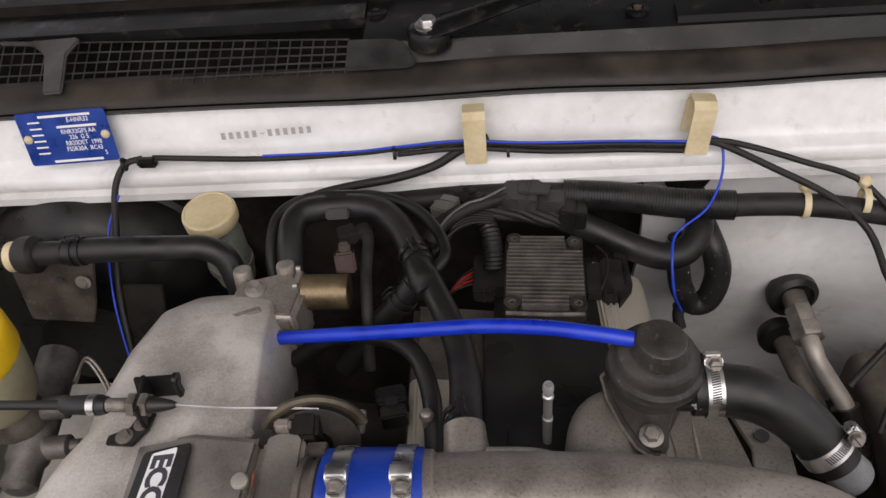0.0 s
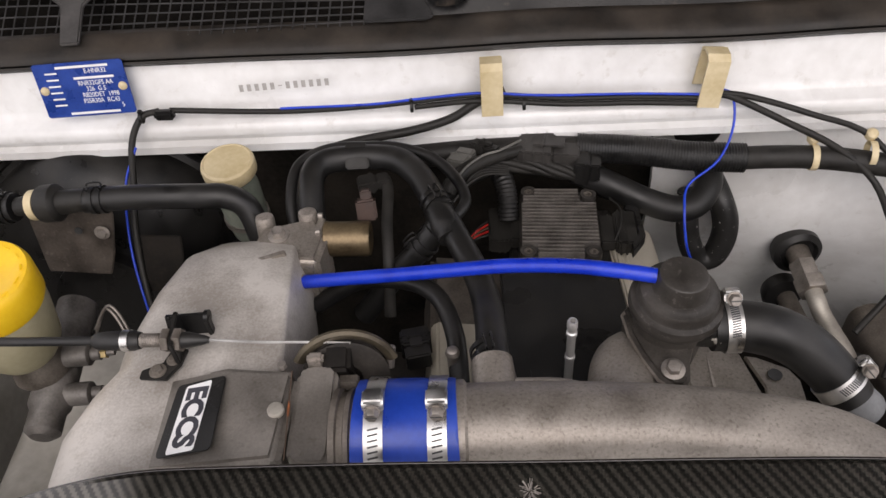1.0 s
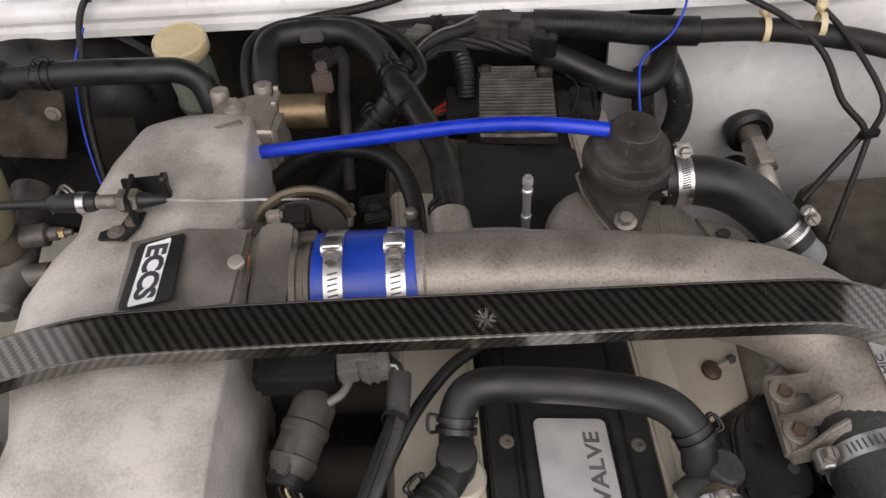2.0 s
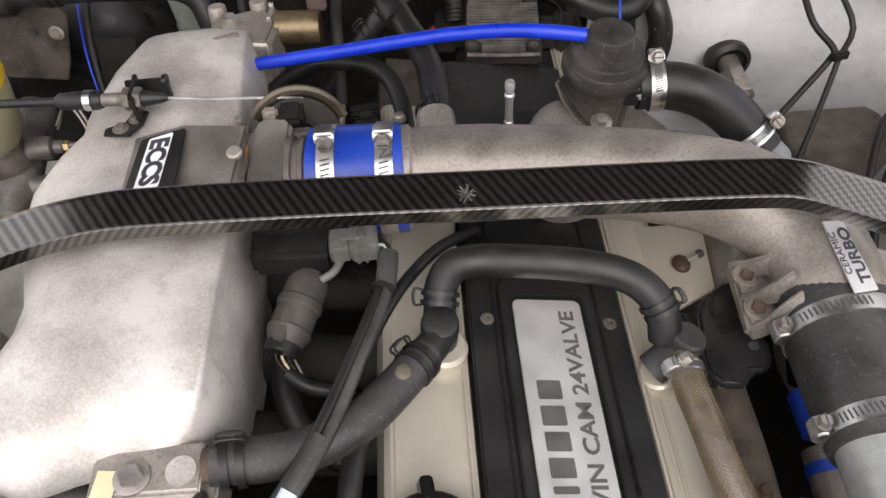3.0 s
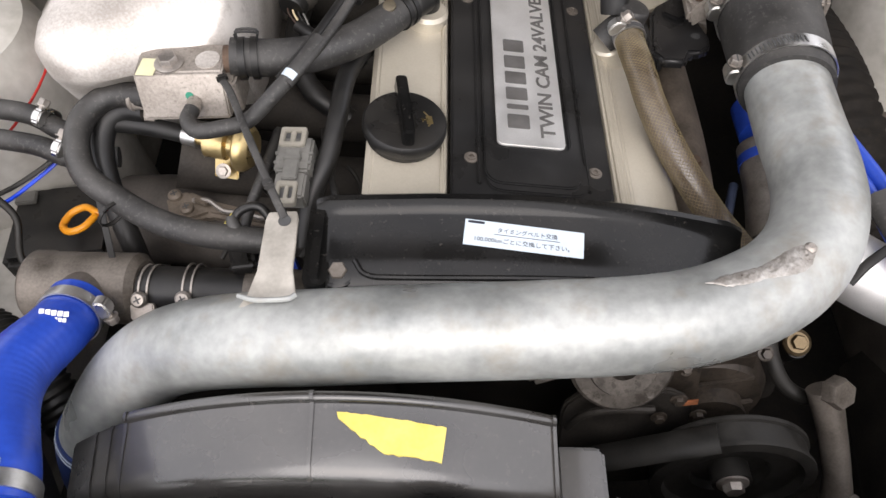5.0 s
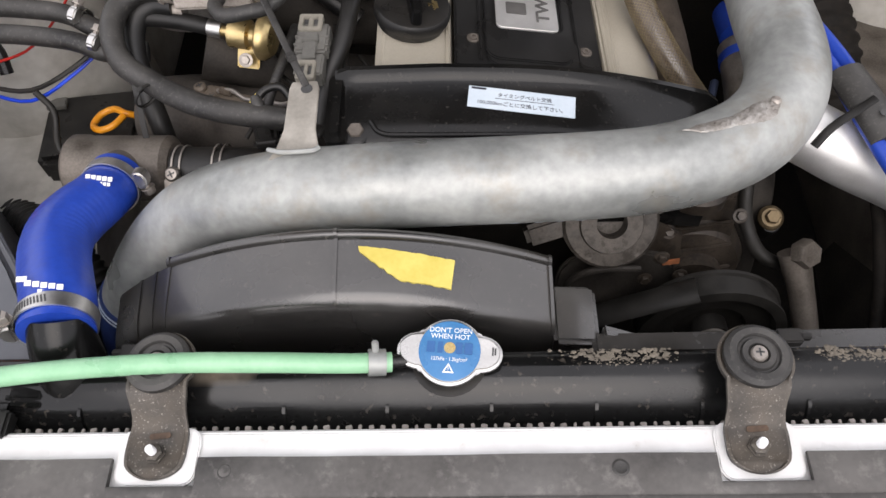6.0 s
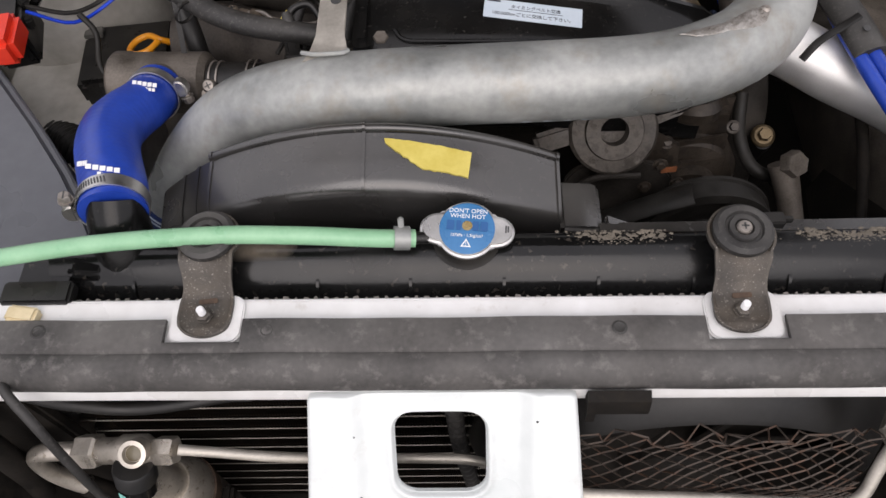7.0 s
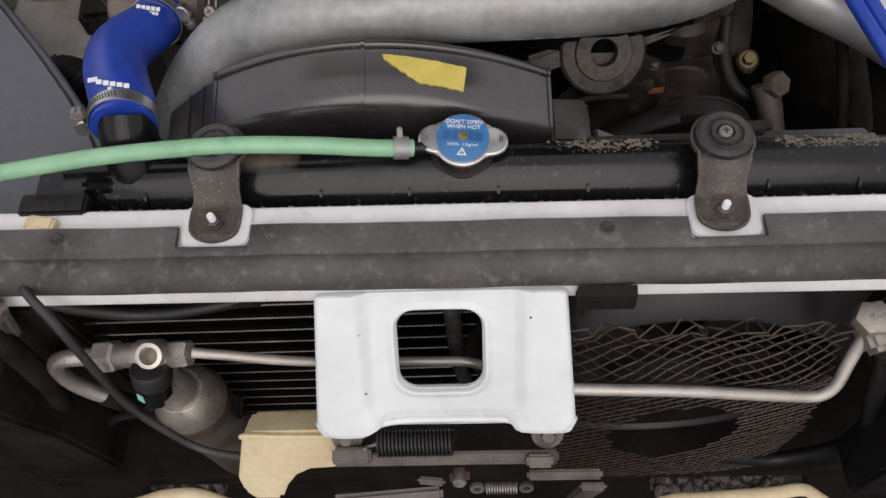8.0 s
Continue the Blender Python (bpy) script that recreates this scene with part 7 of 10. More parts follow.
def boost_pipe():
    c = thing("boost_pipe", (0.0, -0.15, 0.61), "dull zinc plated steel boost pipe with a rough weld", "boost pipe")
    pts = [(0.2405, 0.060, 0.6445), (0.2392, 0.035, 0.6440), (0.2392, 0.0, 0.6430), (0.2398, -0.032, 0.6430), (0.2350, -0.066, 0.6440), (0.2220, -0.0960, 0.6440), (0.1990, -0.1210, 0.6435), (0.1680, -0.1380, 0.6430), (0.1350, -0.1475, 0.642), (0.095, -0.1515, 0.641), (0.04, -0.1535, 0.641), (-0.03, -0.155, 0.641), (-0.09, -0.156, 0.639), (-0.135, -0.154, 0.633), (-0.175, -0.150, 0.619), (-0.208, -0.1475, 0.598), (-0.238, -0.152, 0.570), (-0.262, -0.163, 0.540), (-0.278, -0.171, 0.512), (-0.290, -0.178, 0.47), (-0.296, -0.182, 0.42)]
    part("pipe", tube(pts, 0.0302, 44, 6), zinc, c, angle=60)
    rnd = random.Random(3)
    burnt = surface("burnt_weld", (0.17, 0.150, 0.128), (0.40, 0.385, 0.36), 0.42, 0.4, scale=120, fine=700, bump=0.4)
    # one rough run of weld lying on the crown of the bend, thin at its start and broad at its end
    line, _ = smooth_path(pts, 12)
    def crown(x, y):
        d = min((Vector((v.x, v.y)) - Vector((x, y))).length for v in line)
        return 0.6436 + math.sqrt(max(0.0, 0.0302 ** 2 - d * d))
    loops = []
    n, m = 90, 12
    for k in range(n + 1):
        t = k / n
        wide = 0.0020 + 0.0024 * min(1, t * 4) + 0.0042 * math.exp(-((t - 0.80) / 0.17) ** 2) + 0.0011 * noise.noise((t * 22, 3.1, 0))
        wide *= min(1.0, 6 * t + 0.1, 10 * (1 - t) + 0.1)
        mx, my = 0.140 + 0.070 * t, -0.1412 + 0.003 * t + 0.0195 * t ** 1.9
        row = []
        for j in range(m + 1):
            s = 2 * j / m - 1
            x = mx - 0.25 * wide * s
            y = my + wide * s
            lump = 0.0011 * (0.35 + noise.noise((x * 420, y * 420, 1.7))) + 0.0007 * noise.noise((x * 1100, y * 1100, 5.2))
            row.append((x, y, crown(x, y) + (lump * (0.4 + 0.8 * t) + 0.0002) * (1 - s * s) - 0.0002 * abs(s) ** 6 - 0.0003 * (s * s > 0.98)))
        loops.append(row)
    bm = bmesh.new()
    grid = [[bm.verts.new(v) for v in row] for row in loops]
    for a, b in zip(grid, grid[1:]):
        for j in range(m):
            bm.faces.new((a[j], b[j], b[j + 1], a[j + 1]))
    bmesh.ops.recalc_face_normals(bm, faces=bm.faces)
    part("weld_bead", bm, burnt, c, "rough burnt weld bead")
    part("nub", lathe([(0.004, -0.002), (0.004, 0.003), (0.002, 0.005)], along((0.2065, -0.1175, 0.6705), (0, 0, 1)), 12), dull_steel, c)
    # pale bluish stains along the lower flank
    pale = surface("pale_zinc_bloom", (0.40, 0.44, 0.48), (0.54, 0.58, 0.62), 0.6, scale=200, fine=600, bump=0.2)
    spots = [(0.19, -0.149), (0.174, -0.156), (0.206, -0.142), (0.029, -0.179), (0.046, -0.178), (0.062, -0.176), (0.075, -0.176), (-0.02, -0.181)]
    for x, y in spots:
        near = min(line, key=lambda v: (Vector((v.x, v.y)) - Vector((x, y))).length)
        out = Vector((x - near.x, y - near.y, -0.013)).normalized()
        bm = bmesh.new()
        rim = []
        for k in range(14):
            a = 2 * math.pi * k / 14
            r = rnd.uniform(0.55, 1.0)
            rim.append((0.0075 * r * math.cos(a), 0.0022 * r * math.sin(a)))
        side = Vector((0, 0, 1)).cross(out).normalized()
        up = out.cross(side)
        hub = Vector((near.x, near.y, near.z))
        spread = [bm.verts.new(hub + (out * 0.0302 + side * u + up * v).normalized() * 0.0304) for u, v in rim]
        bm.faces.new(spread)
        part("stain", bm, pale, c, "pale bluish stain")
    tab = prism([(-0.0215, -0.006), (-0.0165, 0.004), (-0.0125, 0.020), (-0.0108, 0.058), (-0.0090, 0.064), (0.0090, 0.064), (0.0106, 0.058), (0.0098, 0.020), (0.0125, 0.004), (0.0150, -0.006)], 0.003, pose(-0.1165, -0.1415, 0.6605, 2, 0, 2), 0.0006)
    part("tab", tab, alu_dull, c, "flat welded tab")
    part("tab_hole", lathe([(0.0042, 0), (0.0042, 0.0005)], pose(-0.1165, -0.0855, 0.6658, 2, 0, 0), 16), slot_dark, c)
    part("tab_weld", tube([(-0.138, -0.141, 0.6655), (-0.128, -0.1455, 0.6680), (-0.117, -0.1465, 0.6690), (-0.106, -0.146, 0.6695), (-0.102, -0.143, 0.6690)], 0.0017, 8, 4), zinc, c)



boost_pipe()
c = thing("lower_coupler", (-0.285, -0.175, 0.49), "dark blue silicone coupler with pale stripes below the boost pipe", "hose")
part("sleeve", tube([(-0.2745, -0.1693, 0.518), (-0.280, -0.172, 0.506), (-0.2895, -0.1778, 0.472), (-0.294, -0.181, 0.44)], 0.0330, 32), blue_dark, c)
for k in (0.25, 0.55):
    p, q = Vector((-0.2745, -0.1693, 0.518)), Vector((-0.280, -0.172, 0.506))
    part("stripe", lathe([(0.0331, -0.0009), (0.0334, -0.0009), (0.0334, 0.0009), (0.0331, 0.0009)], along(p.lerp(q, k), q - p), 36, caps=False), label_white, c, "thin pale stripe")

# ---- timing cover ----
def timing_cover():
    c = thing("timing_cover", (0.03, -0.09, 0.58), "glossy black plastic timing belt cover with a paper label", "timing cover")
    def top(x):
        return 0.6675 - 0.06 * max(0, x + 0.02) - 1.0 * max(0, x - 0.02) ** 2
    def front(x):
        return -0.132 + 0.18 * max(0, x - 0.12)
    loops = []
    for k in range(31):
        x = -0.097 + 0.285 * k / 30
        z, f = top(x), front(x)
        e = 0.0 if 0 < k < 30 else 0.004
        loops.append([(x, -0.066, z - 0.09), (x, -0.066, z - e), (x, -0.069, z + 0.003 - e), (x, -0.073, z + 0.003 - e), (x, -0.076, z - 0.003 - e), (x, -0.0805, z - 0.006 - e), (x, -0.110, z - 0.0085 - e), (x, f + 0.006, z - 0.012 - e), (x, f, z - 0.018 - e), (x, f, z - 0.10)])
    bm = rings(bmesh.new(), loops)
    bmesh.ops.recalc_face_normals(bm, faces=bm.faces)
    part("shell", bm, gloss_black, c, angle=40)
    part("end_wall", prism(rounded(0.016, 0.066, 0.006), 0.0545, pose(-0.0945, -0.0975, 0.609), 0.005, 4), gloss_black, c)
    part("bolt_recess", lathe([(0.012, 0), (0.012, 0.004), (0.0105, 0.005), (0.0095, 0.002), (0.001, 0.002)], pose(-0.0805, -0.118, 0.651), 24), gloss_black, c)
    bolt_part(c, (-0.0805, -0.118, 0.654), (0, -0.2, 1), 0.0062, 0.005, cast_dirty)
    part("rib", tube([(-0.070, -0.112, 0.6585), (-0.062, -0.122, 0.657), (-0.04, -0.1245, 0.657), (0.04, -0.1245, 0.654), (0.10, -0.1235, 0.648)], 0.002, 8, 4), gloss_black, c)
    # paper label
    mid = Vector((0.0375, -0.0960, 0.5 * (top(0.0) + top(0.075)) - 0.0062))
    m = along(mid, ((top(0.0) - top(0.075)) / 0.075, -0.08, 1.0), (0.0, 1, 0.0)) @ pose(0, 0, 0.0, 0, 0, -5.5) @ Matrix.Diagonal((0.965, 0.78, 1, 1))
    lab = part("paper_label", box(0.080, 0.0245, 0.0006, m, 0.0002), label_white, c, "white paper label with small writing")
    up = m @ pose(0, 0, 0.0007)
    part("mark_bar", bars([(-0.0325, 0.0098, 0.011, 0.0022)], up, 0.0002), ink, lab, "maker's mark as a plain bar")
    part("title", letters("タイミングベルト交換", 0.0052, up @ pose(0.002, 0.0042, 0), 0.0001, 0.78), ink, lab)
    part("rule", bars([(0.002, 0.0002, 0.044, 0.0004)], up, 0.0002), ink, lab)
    part("line", letters("100,000kmごとに交換して下さい。", 0.0054, up @ pose(0.0, -0.0058, 0), 0.0001, 0.80), ink, lab)


timing_cover()

# ---- fan shroud ----
def shroud():
    c = thing("fan_shroud", (-0.08, -0.23, 0.55), "satin black plastic fan shroud behind the radiator", "fan shroud")
    def crest(x):
        return 0.6485 - (x + 0.088) ** 2 / 0.50
    def body(x0, x1, n, lift=0.0):
        loops = []
        for k in range(n + 1):
            x = x0 + (x1 - x0) * k / n
            z = crest(x) + lift
            loops.append([(x, -0.196, z - 0.12), (x, -0.196, z), (x, -0.1985, z + 0.0015), (x, -0.2005, z + 0.0012), (x, -0.2018, z - 0.0002), (x, -0.2022, z - 0.0036), (x, -0.2050, z - 0.0046), (x, -0.222, z - 0.0080), (x, -0.236, z - 0.0116), (x, -0.2410, z - 0.0140), (x, -0.2440, z - 0.0175), (x, -0.2462, z - 0.0230), (x, -0.2485, z - 0.040), (x, -0.252, z - 0.12)])
        bm = rings(bmesh.new(), loops)
        bmesh.ops.recalc_face_normals(bm, faces=bm.faces)
        return bm
    part("left_half", body(-0.212, -0.0905, 16), shroud_black, c, angle=40)
    part("right_half", body(-0.0895, 0.053, 18, -0.0006), shroud_black, c, angle=40)
    part("joint_rib", body(-0.0912, -0.0888, 1, 0.0012), shroud_black, c)
    for x in (-0.212, 0.0535):
        part("end_rib", body(x - 0.0012, x + 0.0012, 1, 0.0010), shroud_black, c)
    def flank(x0, x1, lift=0.0):
        loops = []
        for k in range(9):
            x = x0 + (x1 - x0) * k / 8
            d = -0.212 - x
            z = 0.6135 - 0.62 * d - 3.0 * d * d + lift
            loops.append([(x, -0.2005, z - 0.09), (x, -0.2005, z), (x, -0.2040, z + 0.0008), (x, -0.232, z - 0.006), (x, -0.240, z - 0.011), (x, -0.2435, z - 0.018), (x, -0.248, z - 0.09)])
        bm = rings(bmesh.new(), loops)
        bmesh.ops.recalc_face_normals(bm, faces=bm.faces)
        return bm
    part("side_step", flank(-0.262, -0.2125), shroud_black, c, angle=40)
    for x in (-0.2245, -0.2390):
        part("flute", flank(x - 0.0013, x + 0.0013, 0.0012), shroud_black, c)
    part("right_step", prism([(0.054, 0), (0.088, 0), (0.086, 0.038), (0.080, 0.042), (0.054, 0.044)], 0.045, pose(0, -0.208, 0.545, 90, 0, 0), 0.003), shroud_black, c)
    part("right_skirt", prism([(0.086, 0), (0.165, 0), (0.125, 0.012), (0.088, 0.034)], 0.010, pose(0, -0.240, 0.556, 90, 0, 0), 0.002), shroud_black, c)
    part("right_ledge", box(0.22, 0.022, 0.012, pose(0.19, -0.256, 0.575), 0.003), shroud_black, c)


shroud()
# torn strip of tape on the shroud
def tape():
    rnd = random.Random(21)
    top, low, n = [], [], 22
    for k in range(n + 1):
        t = k / n
        top.append((-0.0752 + 0.0632 * t, -0.2072 - 0.0055 * t + rnd.uniform(-0.0003, 0.0003)))
        torn = -0.2110 - 0.0185 * min(1, t / 0.44) - 0.0025 * max(0, (t - 0.44) / 0.56)
        low.append((-0.0745 + 0.0595 * t + rnd.uniform(-0.0004, 0.0004), torn + rnd.uniform(-0.0007, 0.0007)))
    bm = bmesh.new()
    def z(x, y):
        drop = 0.0046 + 0.2 * max(0, -0.205 - y) + 0.06 * max(0, -0.222 - y) + 0.45 * max(0, -0.2355 - y)
        return 0.6485 - (x + 0.088) ** 2 / 0.50 - drop + 0.0006
    up = [[bm.verts.new((x, y, z(x, y) + dz)) for x, y in row] for row in (top, low) for dz in (0.0006,)]
    dn = [[bm.verts.new((x, y, z(x, y) - 0.001)) for x, y in row] for row in (top, low)]
    for i in range(n):
        bm.faces.new((up[0][i], up[0][i + 1], up[1][i + 1], up[1][i]))
        bm.faces.new((dn[0][i], dn[1][i], dn[1][i + 1], dn[0][i + 1]))
        bm.faces.new((up[1][i], up[1][i + 1], dn[1][i + 1], dn[1][i]))
        bm.faces.new((up[0][i + 1], up[0][i], dn[0][i], dn[0][i + 1]))
    bm.faces.new((up[0][0], up[1][0], dn[1][0], dn[0][0]))
    bm.faces.new((up[1][n], up[0][n], dn[0][n], dn[1][n]))
    solo("tape_strip", bm, tape_yellow, "torn strip of yellow tape on the fan shroud", "tape")


tape()

# ---- radiator ----
def radiator():
    c = thing("radiator", (0, -0.295, 0.30), "radiator with a black plastic top tank", "radiator")
    prof = [(-0.268, 0.585), (-0.268, 0.607), (-0.2695, 0.6105), (-0.273, 0.6130), (-0.2785, 0.6142), (-0.2840, 0.6138), (-0.2895, 0.6120), (-0.2945, 0.6090), (-0.2995, 0.6050), (-0.3040, 0.6005), (-0.3080, 0.5955), (-0.3105, 0.5890), (-0.311, 0.580), (-0.268, 0.580)]
    bm = extruded(prof, -0.322, 0.34, pose(0, 0, 0, 0, 0.6, 0), 30)
    bmesh.ops.recalc_face_normals(bm, faces=bm.faces)
    part("tank", bm, tank_black, c, "shiny black plastic top tank", angle=50)
    for k in range(9):
        x = -0.262 + 0.066 * k
        part("tank_rib", extruded([(-0.302, 0.590), (-0.302, 0.6035), (-0.305, 0.6025), (-0.3095, 0.5965), (-0.3118, 0.588)], x, x + 0.0022, pose(0, 0, 0, 0, 0.6, 0)), tank_black, c)
    mud = surface("dried_mud", (0.060, 0.052, 0.042), (0.19, 0.165, 0.13), 0.9, scale=90, fine=500, bump=0.5)
    rnd = random.Random(8)
    crumbs = bmesh.new()
    for cx, half, n in ((0.085, 0.022, 320), (0.115, 0.010, 80), (0.265, 0.032, 560), (0.225, 0.016, 80)):
        for _ in range(n):
            r = rnd.choice((0.0003, 0.0005, 0.0008, 0.0014)) * rnd.uniform(0.8, 1.5)
            x = cx + rnd.gauss(0, half * 0.6)
            y = -0.2765 + rnd.gauss(0, 0.0035) + 0.002 * math.sin(x * 120)
            y = min(y, -0.2705)
            z = 0.6143 - 0.0105 * x - 0.28 * max(0, -0.280 - y)
            a = rnd.uniform(0, 6)
            ring = [crumbs.verts.new((x + r * rnd.uniform(0.7, 1.6) * math.cos(a + k * 1.257), y + r * rnd.uniform(0.5, 1.1) * math.sin(a + k * 1.257), z - 0.0005)) for k in range(5)]
            top = crumbs.verts.new((x, y, z + 0.00012 + r * 0.12))
            for k in range(5):
                crumbs.faces.new((ring[k], ring[(k + 1) % 5], top))
    tagged(part("dried_mud", crumbs, mud, c, "crumbs of dried brown mud", angle=20), kind="stuff")
    part("core", box(0.64, 0.030, 0.30, pose(0, -0.292, 0.28), 0), rust, c, "brown core")
    for k in range(92):
        x = -0.315 + 0.0071 * k
        part("tab", box(0.0030 + 0.0012 * math.sin(k * 2.7), 0.0030, 0.0026 + 0.0008 * math.sin(k * 1.9), pose(x, -0.3145, 0.5965 - 0.0105 * x, 0, 0, 12 * math.sin(k * 3.3)), 0.0004), dull_steel, c)
    part("neck_left", box(0.045, 0.040, 0.024, pose(-0.318, -0.288, 0.585), 0.005), tank_black, c)
    part("end_step", box(0.026, 0.022, 0.030, pose(-0.292, -0.290, 0.585, 0, 8, 0), 0.004), tank_black, c)
    part("outlet", tube([(-0.2665, -0.276, 0.598), (-0.2665, -0.270, 0.612), (-0.2668, -0.262, 0.625), (-0.267, -0.250, 0.636)], [0.024, 0.0222, 0.0212, 0.0205], 26), gloss_black, c)
    part("neck", lathe([(0.021, 0), (0.021, 0.010), (0.024, 0.012)], pose(-0.0165, -0.276, 0.606, 8, 0, 0), 30), plastic, c)
    part("overflow_spout", tube([(-0.032, -0.279, 0.622), (-0.062, -0.282, 0.626)], 0.0045, 12), plastic, c)
    part("end_bracket", box(0.05, 0.018, 0.012, pose(-0.318, -0.314, 0.604), 0.002), plastic, c)


radiator()


def pressure_cap():
    c = thing("pressure_cap", (-0.0165, -0.276, 0.618), "chromed coolant pressure cap with a blue decal on the radiator", "cap")
    m = pose(-0.0160, -0.2755, 0.6185, 8, 1, -5) @ Matrix.Diagonal((0.91, 0.91, 1, 1))
    outline = []
    for k in range(64):
        a = 2 * math.pi * k / 64
        r = 0.0236 + 0.0127 * max(0, abs(math.cos(a)) - 0.84) / 0.16
        outline.append((r * math.cos(a), r * math.sin(a)))
    part("shell", prism(outline, 0.0072, m @ pose(0, 0, 0.0038), 0.0025, 3), steel, c, "polished chrome shell", angle=60)
    part("skirt", lathe([(0.0205, -0.006), (0.0205, 0.004)], m, 40), dull_steel, c)
    d = part("decal", lathe([(0.0212, 0.0108), (0.0212, 0.0116), (0.0204, 0.0119), (0.001, 0.0119)], m, 48), cap_blue, c, "blue printed decal")
    up = m @ pose(0, 0, 0.0121) @ Matrix.Diagonal((0.95, 0.95, 1, 1))
    part("warning_words", join(letters("DON'T OPEN", 0.0052, up @ pose(0, 0.0150, 0), 0.0002, 1.0), letters("WHEN HOT", 0.0052, up @ pose(0, 0.0103, 0), 0.0002, 1.0)), white_ink, d)
    mid_blue = surface("mid_blue_print", (0.02, 0.09, 0.25), (0.03, 0.12, 0.32), 0.4, bump=0)
    for x, w in ((-0.0135, 0.0058), (-0.0068, 0.0036), (0.0068, 0.0046), (0.0135, 0.0058)):
        part("mark_block", bars([(x, 0.002, w, 0.0082)], up), mid_blue, d, "maker's mark as a plain blue block")
    part("mark_disc", lathe([(0.0042, 0), (0.0042, 0.0003)], up @ pose(0, 0.002, 0), 18), brass, d, "gold spot of the mark")
    part("rating", letters("127kPa · 1.3kg/cm²", 0.0036, up @ pose(0, -0.0065, 0), 0.0002, 0.95), white_ink, d)
    tri_o, tri_i = [(0, 0.0042), (-0.0042, -0.003), (0.0042, -0.003)], [(0, 0.0026), (-0.0026, -0.002), (0.0026, -0.002)]
    part("warning_triangle", join(frame_plate(tri_o, tri_i, 0.0003, up @ pose(0, -0.0135, 0)), bars([(0, -0.0132, 0.0005, 0.0022), (0, -0.0150, 0.0005, 0.0005)], up)), white_ink, d)
    part("wing_print", bars([(0.0295, 0.0015, 0.0012, 0.006), (0.0312, 0.0015, 0.0012, 0.005)], m @ pose(0, 0, 0.0108)), slot_dark, c)


pressure_cap()
hose("overflow_hose", [(-0.50, -0.322, 0.630), (-0.43, -0.311, 0.633), (-0.35, -0.3005, 0.6365), (-0.27, -0.2925, 0.6425), (-0.19, -0.2895, 0.6460), (-0.13, -0.2885, 0.6425), (-0.08, -0.2855, 0.6325), (-0.052, -0.2830, 0.6275)], 0.0063, green_hose, "pale green overflow hose lying across the radiator", "hose", 24)
c = thing("hose_band", (-0.0575, -0.283, 0.62), "grey pinch clamp on the green hose", "hose clamp")
m = along((-0.0610, -0.2838, 0.6292), (1, 0.09, -0.18))
part("band", lathe([(0.0071, -0.0055), (0.0084, -0.0055), (0.0084, 0.0055), (0.0071, 0.0055)], m, 26, caps=False), zinc, c)
part("ear", box(0.004, 0.004, 0.008, pose(-0.0610, -0.2795, 0.6360, -25, 0, 0), 0.0008), zinc, c)


